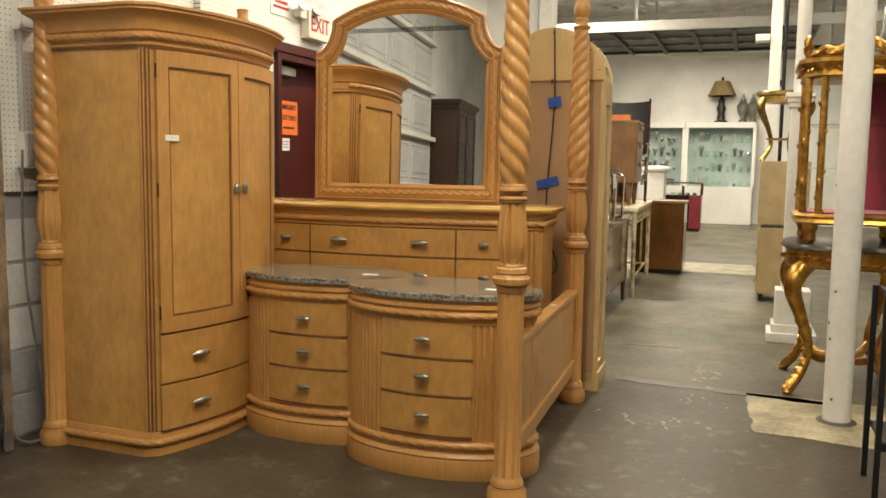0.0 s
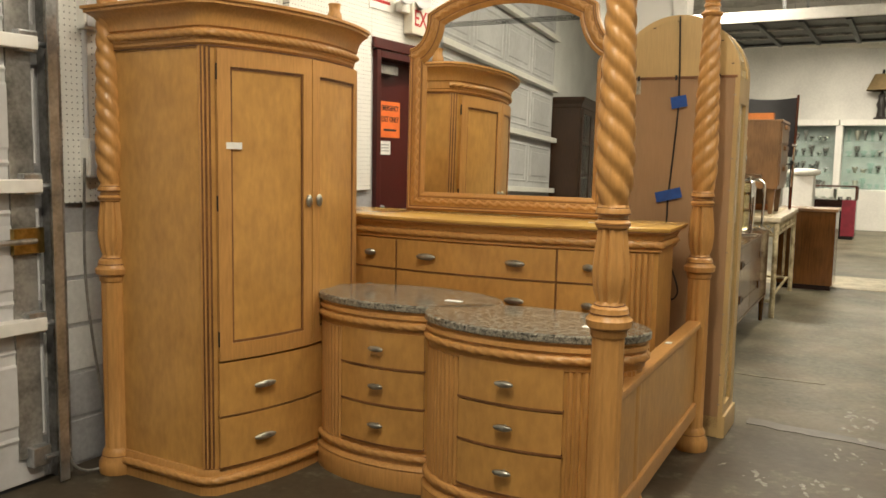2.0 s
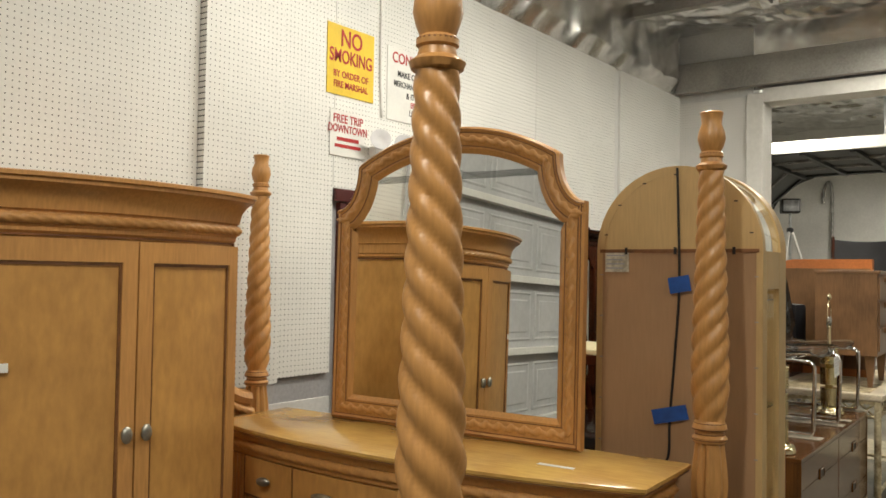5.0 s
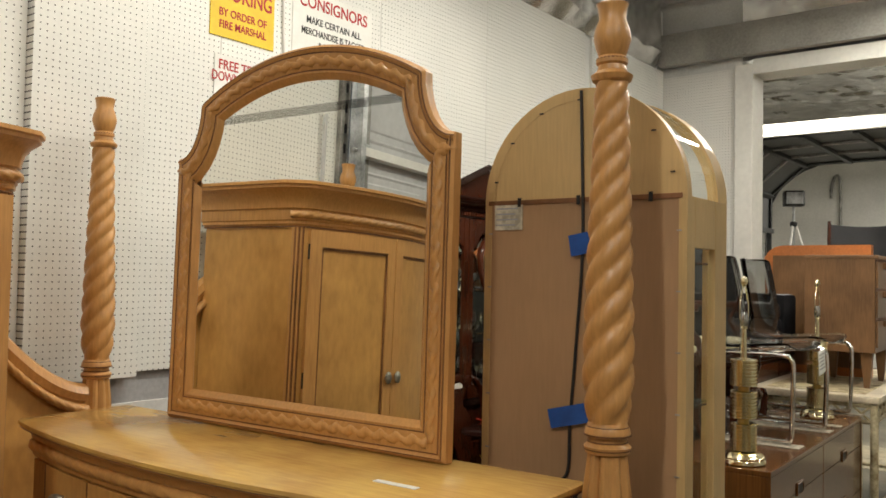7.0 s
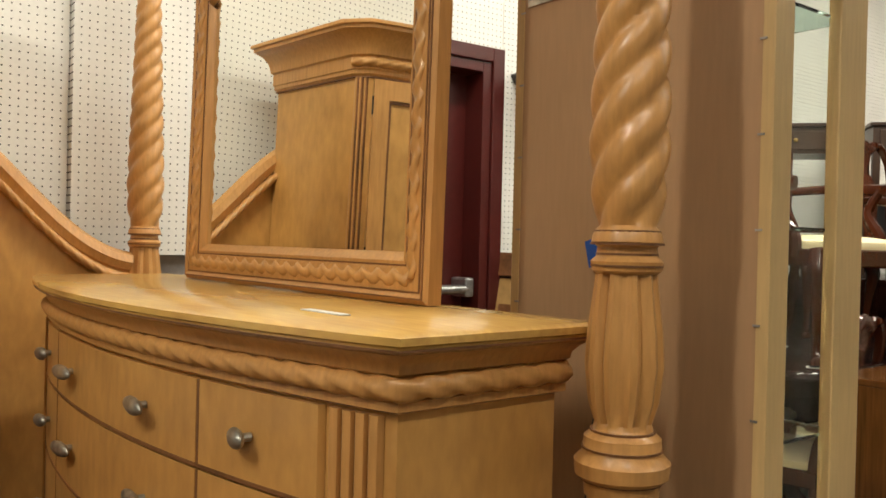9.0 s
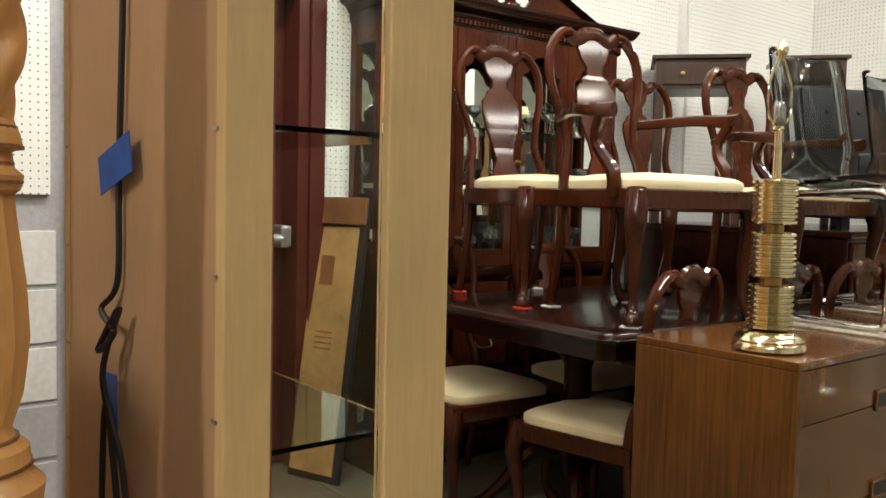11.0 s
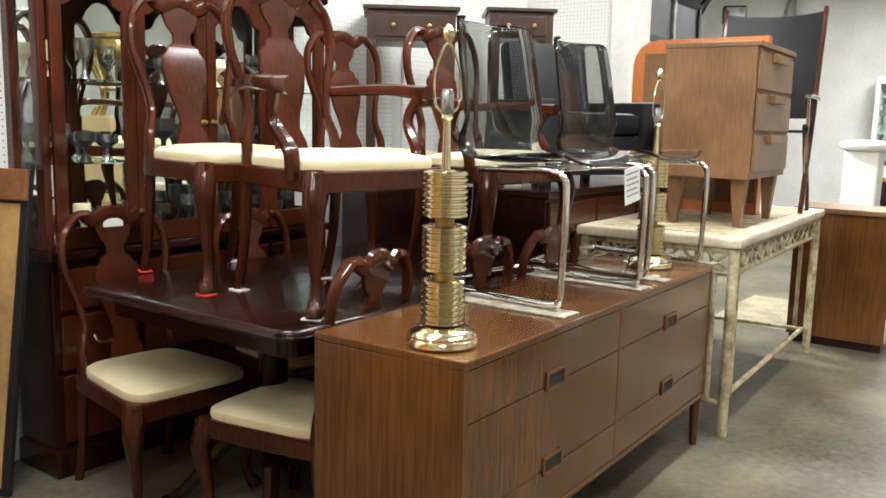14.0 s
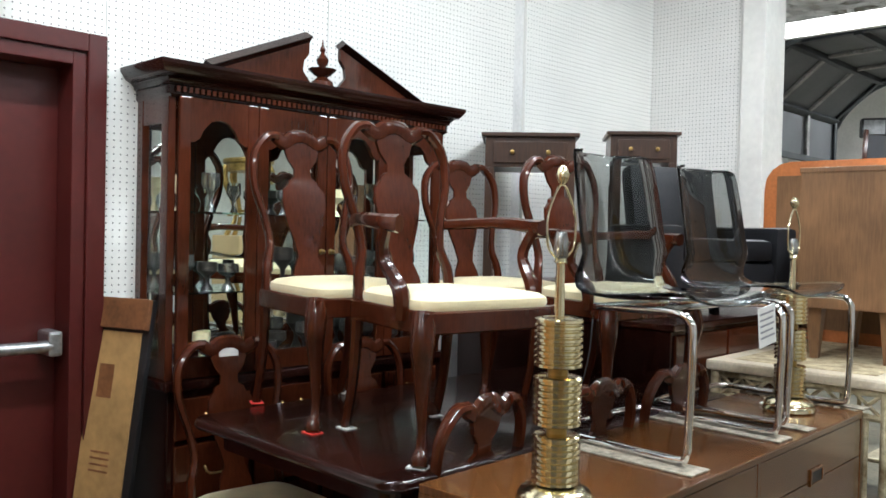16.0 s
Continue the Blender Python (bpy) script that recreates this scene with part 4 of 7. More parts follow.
def nightstand(m):
    ns = thing("nightstand", "oval honey maple nightstand with three drawers and granite top", "nightstand", m, "nightstands")
    A, B = 0.400, 0.215
    o = ellipse(A, B)

    def fn(s):
        th = -math.pi / 2 + s
        return Vector((A * math.cos(th), B * math.sin(th))), Vector((B * math.cos(th), A * math.sin(th))).normalized()

    part("body", moulding(o, [(0, 0.1), (0, 0.67)]), MAPLE_BURL, ns, smooth=True)
    part("plinth", moulding(o, [(0.028, 0), (0.03, 0.01), (0.03, 0.075), (0.026, 0.085), (0.03, 0.092), (0.026, 0.10), (0.012, 0.108), (0.010, 0.118), (0.0, 0.16)]), MAPLE, ns, smooth=True)
    part("frieze", moulding(o, [(0, 0.625), (0.008, 0.63), (0.008, 0.642), (0.012, 0.648), (0.012, 0.69), (0.02, 0.695), (0.018, 0.708), (0.01, 0.712), (0.012, 0.724)]), MAPLE, ns, smooth=True)
    for d, z, r in ((0.010, 0.667, 0.0165), (0.010, 0.138, 0.0165)):
        pts = [Vector((p.x, p.y, z)) for p in offset(ellipse(A, B, 90), d)]
        part("rope_carving", rope(pts + [pts[0]], r, 0.055), MAPLE, ns, smooth=True)
    top = part("granite_top", moulding(ellipse(A + 0.028, B + 0.025, 72), [(-0.006, 0.724), (0, 0.729), (0, 0.748), (-0.006, 0.754)]), GRANITE, ns, "dark speckled granite top", smooth=True)
    for z0, z1 in ((0.495, 0.635), (0.343, 0.483), (0.178, 0.331)):
        d = part("drawer", slab(fn, -0.50, 0.50, z0, z1, -0.004, 0.010, 14), MAPLE_BURL, ns, smooth=True)
        part("lip", slab(fn, -0.51, 0.51, z0 - 0.008, z0, -0.002, 0.012, 14), GLAZE, d)
        part("edge", slab(fn, -0.512, -0.50, z0, z1, -0.002, 0.006, 1), GLAZE, d)
        pull(d, fn, 0.0, (z0 + z1) / 2 + 0.005, 0.036, 0.012)
    for sgn in (-1, 1):
        for k in range(11):
            p, q = fn(sgn * (0.56 + 0.075 * k))
            part("reed", tube([(p.x, p.y, 0.155), (p.x, p.y, 0.628)], 0.0105, 6), MAPLE, ns, smooth=True)
    part("sticker", box(0.20, 0.27, -0.05, -0.02, 0.7545, 0.756), PAPER, ns, "small white sticker")
    return ns


n1 = nightstand(pose(-0.852, 3.960, 0, 0, 0, 1.0))
n2 = copy_thing(n1, pose(-1.503, 4.160, 0, 0, 0, 1.0))

# dresser with its standing mirror
DM = pose(-1.447, 4.885, 0, 0, 0, 2.8) @ Matrix.Diagonal((1, 1, 1.012, 1))
drs = thing("dresser", "long honey maple dresser with bowed front and oval pulls", "dresser", DM)


def dr_front(x):
    k = x / 0.80
    return Vector((x, -0.185 - 0.10 * (1 - k * k))), Vector((-2 * 0.10 * x / 0.64, -1)).normalized()


dr_out = [(0.83, 0.135), (-0.83, 0.135), (-0.83, -0.175)] + [tuple(dr_front(x)[0]) for x in spread([-0.80, 0.80], 19)] + [(0.83, -0.175)]
area = sum(a[0] * b[1] - b[0] * a[1] for a, b in zip(dr_out, dr_out[1:] + dr_out[:1]))
if area < 0:
    dr_out = dr_out[::-1]
part("body", moulding(dr_out, [(-0.004, 0.08), (-0.004, 1.0)]), MAPLE_BURL, drs, smooth=True)
part("plinth", moulding(dr_out, [(0.02, 0), (0.02, 0.075), (0.012, 0.085), (0.006, 0.10), (-0.004, 0.102)]), MAPLE, drs, smooth=True)
part("frieze", moulding(dr_out, [(-0.004, 0.925), (0.008, 0.93), (0.008, 0.942), (0.004, 0.945), (0.004, 0.975), (0.012, 0.98), (0.014, 0.99), (0.022, 1.0), (0.034, 1.008), (0.034, 1.014)]), MAPLE, drs, smooth=True)
part("top", moulding(dr_out, [(0.03, 1.012), (0.043, 1.014), (0.043, 1.019), (0.048, 1.022), (0.048, 1.032), (0.040, 1.037)]), MAPLE_TOP, drs, "polished yellow maple top", smooth=True)
part("top_rim", moulding(dr_out, [(0.028, 1.0115), (0.0442, 1.0130), (0.0442, 1.0160), (0.028, 1.0160)]), GLAZE, drs)
ro = offset(dr_out, 0.006)
pts = [Vector((p.x, p.y, 0.960)) for p in ro]
part("rope_carving", rope(pts + [pts[0]], 0.018, 0.058), MAPLE, drs, smooth=True)
for sgn in (-1, 1):
    for k in range(4):
        x = sgn * (0.725 + 0.024 * k)
        p, q = dr_front(x)
        part("reed", tube([(p.x, p.y, 0.11), (p.x, p.y, 0.922)], 0.012, 6), MAPLE, drs, smooth=True)
for (s0, s1, pulls) in ((-0.70, -0.41, (-0.555,)), (-0.40, 0.40, (-0.225, 0.225)), (0.41, 0.70, (0.555,))):
    for z0, z1 in ((0.785, 0.922), (0.60, 0.775), (0.365, 0.59), (0.12, 0.355)):
        d = part("drawer", slab(dr_front, s0, s1, z0, z1, -0.003, 0.009, 10), MAPLE_BURL, drs, smooth=True)
        part("shadow_line", slab(dr_front, s0 - 0.004, s1 + 0.004, z0 - 0.006, z0, -0.003, 0.011, 10), GLAZE, d)
        part("shadow_line", slab(dr_front, s0 - 0.006, s0, z0, z1, -0.003, 0.010, 2), GLAZE, d)
        for s in pulls:
            pull(d, dr_front, s, (z0 + z1) / 2, 0.050 if len(pulls) > 1 else 0.030, 0.016)
part("sticker", box(0.50, 0.62, -0.135, -0.115, 1.0375, 1.039), PAPER, drs, "white price sticker")

mir = thing("dresser_mirror", "arched maple mirror with rope-carved frame standing on the dresser", "mirror", DM @ Matrix.Translation((-0.012, 0.138, 1.0385)))


def mirror_outline(inset=0.0):
    half = []
    half += [(0.545, 0.0), (0.545, 0.825)]
    for i in range(9):
        t = i / 8 * math.pi / 2
        half.append((0.445 + 0.10 * (1 - math.sin(t)) * 0.98, 0.825 + 0.165 * (1 - math.cos(t))))
    half.append((0.435, 1.0))
    R = (0.435 ** 2 + 0.115 ** 2) / (2 * 0.115)
    for i in range(1, 20):
        x = 0.435 * (1 - i / 10)
        half.append((x, 1.0 + math.sqrt(R * R - x * x) - (R - 0.115)))
    left = [(-x, z) for x, z in half[:12]][::-1]
    return half + left


mo = mirror_outline()
STAND = Matrix(((1, 0, 0, 0), (0, 0, -1, 0), (0, 1, 0, 0), (0, 0, 0, 1)))
TILT = pose(0, 0, 0, -1.2)


def mring(profile, closed_profile=True):
    rows = [[(p.x, p.y, z) for p in offset(mo, d)] for d, z in profile]
    bm = rings(rows + [rows[0]], caps=False)
    return shifted(bm, TILT @ STAND)


part("frame", mring([(0, 0.0), (0, 0.030), (-0.012, 0.040), (-0.020, 0.034), (-0.030, 0.036), (-0.062, 0.034), (-0.070, 0.028), (-0.078, 0.030), (-0.090, 0.020), (-0.098, 0.010), (-0.098, 0.0)]), MAPLE, mir, smooth=True)
for d, z in ((-0.022, 0.035), (-0.070, 0.0295), (-0.010, 0.0385)):
    part("glaze_line", mring([(d + 0.0016, z - 0.004), (d + 0.0016, z + 0.0012), (d - 0.0016, z + 0.0012), (d - 0.0016, z - 0.004)]), GLAZE, mir)
line = [TILT @ STAND @ Vector((p.x, p.y, 0.033)) for p in offset(mo, -0.046)]


def rope3(path, r, pitch, lobes=2, squash=0.3, seg=8):
    """Rope carving along a line in an upright plane."""
    fine = []
    for a, b in zip(path, path[1:]):
        k = max(1, int((b - a).length / (pitch / 5)))
        fine += [a.lerp(b, i / k) for i in range(k)]
    rows, total = [], 0
    for i, p in enumerate(fine):
        d = (fine[min(i + 1, len(fine) - 1)] - fine[max(i - 1, 0)]).normalized()
        u = Vector((0, 1, 0))
        v = d.cross(u).normalized()
        total += (p - fine[i - 1]).length if i else 0
        tw = 2 * math.pi * total / pitch / lobes
        rows.append([p + r * (1 + squash * math.cos(lobes * (2 * math.pi * s / seg - tw))) * (0.7 * math.cos(2 * math.pi * s / seg) * u + math.sin(2 * math.pi * s / seg) * v) for s in range(seg)])
    return rings(rows)


part("rope_carving", rope3(line + [line[0]], 0.0125, 0.052, squash=0.5), MAPLE, mir, smooth=True)
inner = offset(mo, -0.096)
part("mirror_pane", shifted(rings([[(p.x, p.y, 0.010) for p in inner], [(p.x, p.y, 0.014) for p in inner]]), TILT @ STAND), MIRROR, mir, "clear bevelled mirror glass")
part("backing", shifted(rings([[(p.x, p.y, -0.004) for p in offset(mo, -0.004)], [(p.x, p.y, 0.008) for p in offset(mo, -0.004)]]), TILT @ STAND), GLAZE, mir, "dark backing board")
for x in (-0.40, 0.40):
    part("support_post", box(x - 0.05, x + 0.05, 0.048, 0.070, -0.60, 0.85, 0.003), GLAZE, mir, "dark wooden support post")

# arched display cabinet, seen from its back
cur = thing("curio_cabinet", "arched blond wood curio cabinet with glass sides, back turned out", "curio cabinet", pose(-0.708, 5.431, 0, 0, 0, 0.6))
CW, CD, CZ = 0.293, 0.141, 1.725


def arch_out(w, z0, z1, r, n=20):
    return [(w, z0), (w, z1)] + [(r * math.cos(math.pi * i / n), z1 + r * math.sin(math.pi * i / n)) for i in range(1, n)] + [(-w, z1), (-w, z0)]


bm = prism([(CW - 0.012, 0.05), (CW - 0.012, CZ), (-CW + 0.012, CZ), (-CW + 0.012, 0.05)], 0, 0.006)
part("back_panel", shifted(bm, Matrix.Translation((0, -CD + 0.008, 0)) @ STAND), TAN, cur, "tan fibreboard back panel")
bm = prism(arch_out(CW - 0.012, CZ + 0.004, CZ + 0.01, CW - 0.012), 0, 0.006)
part("back_arch", shifted(bm, Matrix.Translation((0, -CD + 0.007, 0)) @ STAND), BLOND, cur, "arched upper back panel")
part("back_seam", box(-CW + 0.012, CW - 0.012, -CD - 0.0015, -CD + 0.004, CZ - 0.006, CZ + 0.006), GLAZE, cur)
for y0, y1, nm in ((-CD, -CD + 0.03, "rear_arch"), (CD - 0.07, CD, "front_arch")):
    n = 24
    rows = []
    for i in range(n + 1):
        a = math.pi * i / n
        rows.append([(r * math.cos(a), y, CZ + r * math.sin(a)) for r, y in ((CW, y0), (CW, y1), (CW - 0.03, y1), (CW - 0.03, y0))])
    part(nm, rings(rows), BLOND, cur, smooth=True)
rows = []
for i in range(25):
    a = math.pi * i / 24
    rows.append([(r * math.cos(a), y, CZ + r * math.sin(a)) for r, y in ((CW - 0.004, -CD + 0.03), (CW - 0.004, CD - 0.07), (CW - 0.009, CD - 0.07), (CW - 0.009, -CD + 0.03))])
pn = part("arched_pane", rings(rows), GLASS, cur, "curved glass roof pane", smooth=True)
pn.visible_shadow = False
for sgn in (-1, 1):
    x0, x1 = (CW - 0.022, CW) if sgn > 0 else (-CW, -CW + 0.022)
    part("rear_stile", box(x0, x1, -CD, -CD + 0.052, 0, CZ, 0.002), BLOND, cur)
    part("front_stile", box(x0, x1, CD - 0.088, CD, 0, CZ, 0.003), BLOND, cur)
    part("side_rail", box(x0, x1, -CD + 0.052, CD - 0.088, 1.60, CZ, 0.002), BLOND, cur)
    part("side_base", box(x0, x1, -CD + 0.052, CD - 0.088, 0.0, 0.16, 0.002), BLOND, cur)
    pn = part("side_pane", box((x0 + x1) / 2 - 0.002, (x0 + x1) / 2 + 0.002, -CD + 0.048, CD - 0.09, 0.155, 1.605), GLASS, cur, "clear glass side pane")
    pn.visible_shadow = False
    part("pane_bead", box((x0 + x1) / 2 - 0.004, (x0 + x1) / 2 + 0.004, -CD + 0.052, -CD + 0.057, 0.16, 1.60), GLAZE, cur)
part("plinth", box(-CW - 0.012, CW + 0.012, -CD + 0.002, CD + 0.012, 0, 0.11, 0.006), BLOND, cur)
part("cabinet_floor", box(-CW + 0.023, CW - 0.023, -CD + 0.02, CD - 0.02, 0.12, 0.14), BLOND, cur)
part("door_stile", box(-CW + 0.023, -CW + 0.06, CD - 0.02, CD, 0.14, CZ), BLOND, cur)
part("door_stile", box(CW - 0.06, CW - 0.023, CD - 0.02, CD, 0.14, CZ), BLOND, cur)
pn = part("door_pane", box(-CW + 0.06, CW - 0.06, CD - 0.012, CD - 0.008, 0.14, CZ), GLASS, cur, "clear glass door pane")
pn.visible_shadow = False
for z in (0.48, 0.855, 1.20, 1.56):
    sh = part("glass_shelf", box(-CW + 0.024, CW - 0.024, -CD + 0.025, CD - 0.03, z, z + 0.006), SHELF_GLASS, cur, "green-edged glass shelf")
    sh.visible_shadow = False
for k in range(11):
    z = 0.165 + 0.1475 * k
    for x in (-CW + 0.02, CW - 0.02):
        part("staple", box(x - 0.006, x + 0.006, -CD - 0.002, -CD - 0.0003, z - 0.0018, z + 0.0018), DULL_STEEL, cur)
for k in range(7):
    a = math.pi * (k + 0.5) / 7
    part("staple", box(-0.006, 0.006, -CD - 0.002, -CD - 0.0003, -0.002, 0.002, m=Matrix.Translation(((CW - 0.03) * math.cos(a), 0, CZ + (CW - 0.03) * math.sin(a)))), BLACK, cur)
for x in (-0.18, 0.0, 0.2):
    part("staple", box(x - 0.005, x + 0.005, -CD - 0.003, -CD - 0.0005, CZ - 0.012, CZ + 0.012), BLACK, cur)
cy = -CD - 0.006
part("power_cord", tube(curve([(0.007, cy, CZ + 0.285), (0.012, cy, 1.85), (0.017, cy, 1.6), (0.002, cy, 1.35), (-0.013, cy, 1.15), (-0.018, cy, 1.02), (-0.053, cy - 0.01, 0.98), (0.017, cy - 0.015, 0.96), (-0.033, cy - 0.02, 0.93), (0.027, cy - 0.012, 0.99), (-0.013, cy - 0.02, 0.90), (0.027, cy - 0.01, 0.80), (0.057, cy - 0.01, 0.70), (0.027, cy - 0.01, 0.66), (0.012, cy - 0.01, 0.74), (-0.033, cy - 0.01, 0.86), (-0.053, cy - 0.01, 0.70), (-0.053, cy - 0.01, 0.40), (-0.033, cy - 0.02, 0.03)]), 0.0042, 6), RUBBER, cur, "black power cord taped to the back", smooth=True)
for x, z, w, h, r in ((0.020, 1.610, 0.075, 0.055, 10), (-0.010, 1.166, 0.125, 0.05, 14), (-0.02, 0.865, 0.04, 0.07, 4)):
    part("tape", box(-w / 2, w / 2, cy - 0.007, cy - 0.0055, -h / 2, h / 2, m=Matrix.Translation((x, 0, z)) @ pose(0, 0, 0, 0, -r, 0)), TAPE, cur, "strip of blue masking tape")
part("label", box(-0.26, -0.17, -CD - 0.0012, -CD + 0.001, 1.65, 1.72), OLD_PAPER, cur, "yellowed paper label")
for q in range(4):
    part("text_line", box(-0.255, -0.185 - 0.008 * (q % 2), -CD - 0.0018, -CD - 0.0011, 1.707 - q * 0.015, 1.711 - q * 0.015), GREY_INK, cur)

# ---- mahogany dining set ----


def cabriole(x, y, h, ox, oy, r0=0.034):
    """A cabriole leg from under the seat to a pad foot; (ox, oy) is the way that the knee bulges."""
    pts = curve([(x, y, h), (x + 0.012 * ox, y + 0.012 * oy, h - 0.06), (x + 0.022 * ox, y + 0.022 * oy, h - 0.11), (x + 0.006 * ox, y + 0.006 * oy, h * 0.48), (x - 0.006 * ox, y - 0.006 * oy, 0.10), (x + 0.004 * ox, y + 0.004 * oy, 0.045), (x + 0.022 * ox, y + 0.022 * oy, 0.018), (x + 0.030 * ox, y + 0.030 * oy, 0.0)], 4)
    return tube(pts, spread([r0 * 0.95, r0 * 1.12, r0 * 1.05, r0 * 0.66, r0 * 0.46, r0 * 0.50, r0 * 0.80, r0 * 0.72], len(pts)), 10)


def dining_chair(m, arms=False, mt=None, label="", group="dining chairs"):
    mt = mt or MAHOG
    c = thing("dining_armchair" if arms else "dining_chair", label, "chair", m, group)
    fw, rw, fy, ry, sh = (0.248, 0.188, -0.225, 0.22, 0.43) if arms else (0.225, 0.185, -0.225, 0.22, 0.43)
    for sx in (-1, 1):
        part("front_leg", cabriole(sx * fw, fy, sh, sx * 0.7, -0.7), mt, c, smooth=True)
        pts = curve([(sx * rw, ry + 0.065, 0), (sx * rw, ry + 0.02, 0.18), (sx * rw, ry, 0.42)], 5)
        part("rear_leg", tube(pts, spread([0.017, 0.018, 0.022], len(pts)), 8), mt, c, smooth=True)
        pts = curve([(sx * rw, ry, 0.42), (sx * (rw - 0.006), ry + 0.01, 0.52), (sx * (rw - 0.026), ry + 0.03, 0.60), (sx * (rw - 0.010), ry + 0.05, 0.70), (sx * (rw + 0.022), ry + 0.07, 0.82), (sx * (rw + 0.016), ry + 0.085, 0.93), (sx * (rw - 0.035), ry + 0.095, 1.0), (sx * (rw - 0.08), ry + 0.097, 1.008)], 5)
        part("back_stile", tube(pts, spread([0.024, 0.022, 0.020, 0.019, 0.020, 0.022, 0.024, 0.026], len(pts)), 8, 0.75), mt, c, smooth=True)
    pts = curve([(-(rw - 0.075), ry + 0.097, 1.006), (-0.07, ry + 0.10, 0.985), (-0.035, ry + 0.10, 1.006), (0.0, ry + 0.10, 1.012), (0.035, ry + 0.10, 1.006), (0.07, ry + 0.10, 0.985), (rw - 0.075, ry + 0.097, 1.006)], 6)
    part("crest_rail", tube(pts, spread([0.026, 0.029, 0.03, 0.028, 0.03, 0.029, 0.026], len(pts)), 8, 0.6), mt, c, smooth=True)
    prof = [(0.070, 0.455), (0.062, 0.50), (0.040, 0.55), (0.050, 0.60), (0.078, 0.68), (0.092, 0.755), (0.088, 0.80), (0.064, 0.825), (0.060, 0.84), (0.036, 0.855), (0.034, 0.885), (0.060, 0.92), (0.072, 0.955), (0.066, 0.99)]
    rows = []
    for hw, z in prof:
        y = ry + 0.100 * float(np.interp(z, [0.44, 0.62, 0.85, 1.0], [0.05, 0.42, 0.82, 1.0]))
        rows.append([(-hw, y - 0.007, z), (hw, y - 0.007, z), (hw, y + 0.007, z), (-hw, y + 0.007, z)])
    part("splat", rings(rows), mt, c)
    sb = [(-fw - 0.02, fy - 0.03), (fw + 0.02, fy - 0.03), (rw + 0.015, ry + 0.015), (-rw - 0.015, ry + 0.015)]
    part("seat_frame", moulding(sb, [(0, sh - 0.065), (0.004, sh - 0.06), (0.004, sh - 0.005), (-0.004, sh)]), mt, c)
    seat = []
    for k in range(40):
        a = 2 * math.pi * k / 40
        ca, sa = math.cos(a), math.sin(a)
        e = 0.32
        ux, uy = math.copysign(abs(ca) ** e, ca), math.copysign(abs(sa) ** e, sa)
        wide = (fw + 0.008) * (1 - uy) / 2 + (rw + 0.004) * (1 + uy) / 2
        seat.append((ux * wide, uy * (ry - fy + 0.03) / 2 + (ry + fy) / 2 - 0.006))
    rows = []
    for k, z in ((1.0, sh - 0.004), (1.02, sh + 0.012), (1.01, sh + 0.028), (0.93, sh + 0.040), (0.7, sh + 0.050), (0.35, sh + 0.056), (0.03, sh + 0.058)):
        rows.append([(x * k, (y - (ry + fy) / 2) * k + (ry + fy) / 2, z) for x, y in seat])
    part("seat_cushion", rings(rows), CREAM, c, "cream upholstered seat cushion", smooth=True)
    if arms:
        for sx in (-1, 1):
            pts = curve([(sx * (rw + 0.0), ry + 0.045, 0.68), (sx * (fw + 0.035), ry - 0.15, 0.69), (sx * (fw + 0.05), fy + 0.16, 0.68), (sx * (fw + 0.035), fy + 0.08, 0.675)], 5)
            part("arm_rest", tube(pts, spread([0.018, 0.020, 0.024, 0.027], len(pts)), 8, 0.8), mt, c, smooth=True)
            pts = curve([(sx * (fw + 0.045), fy + 0.13, 0.67), (sx * (fw + 0.03), fy + 0.17, 0.58), (sx * (fw + 0.012), fy + 0.10, 0.48), (sx * (fw + 0.01), fy + 0.10, 0.40)], 5)
            part("arm_post", tube(pts, spread([0.018, 0.019, 0.025, 0.024], len(pts)), 8), mt, c, smooth=True)
    return c


TT = 0.762


def stood(x, y, z, turn):
    """The place of a dining chair, at the size of this set."""
    return pose(x, y, z, 0, 0, turn) @ Matrix.Scale(0.955, 4)


c1 = dining_chair(stood(-1.948, 7.205, TT + 0.004, 83), False, None, "mahogany dining chair with vase splat standing on the table")
c2 = dining_chair(stood(-1.442, 7.207, TT + 0.004, 82), True, None, "mahogany dining armchair with cream seat standing on the table")
copy_thing(c1, stood(-1.95, 8.03, TT + 0.004, 79))
copy_thing(c2, stood(-1.445, 8.09, TT + 0.004, 82))
ca = dining_chair(stood(-2.095, 7.012, 0, 85), False, None, "mahogany dining chair with cream seat pushed under the table")
for x, y, r in ((-2.05, 7.63, 88), (-1.481, 7.102, -85), (-1.42, 7.60, -90), (-1.42, 8.10, -92)):
    copy_thing(ca, stood(x, y, 0, r))
part("price_tag", box(-0.04, 0.04, 0.290, 0.2915, 0.955, 0.99), PAPER, ca, "white price tag").location = (0.0, 0.018, 0.0)
for x, y, mt, lb in ((-2.240, 7.065, RED_PAD, "small red felt pad under a chair leg"), (-1.745, 6.945, RED_PAD, "small red felt pad under a chair leg"), (-1.727, 7.064, PAPER, "folded white paper pad under a chair leg"),
                     (-1.254, 6.926, PAPER, "folded white paper pad under a chair leg"), (-2.185, 7.43, PAPER, "folded white paper pad under a chair leg"), (-1.685, 7.41, PAPER, "folded white paper pad under a chair leg")):
    solo("leg_pad", box(-0.028, 0.028, -0.022, 0.022, 0, 0.0035), mt, lb, "pad", pose(x, y, TT + 0.0005, 0, 0, 25 * math.sin(9 * x)), "leg pads")

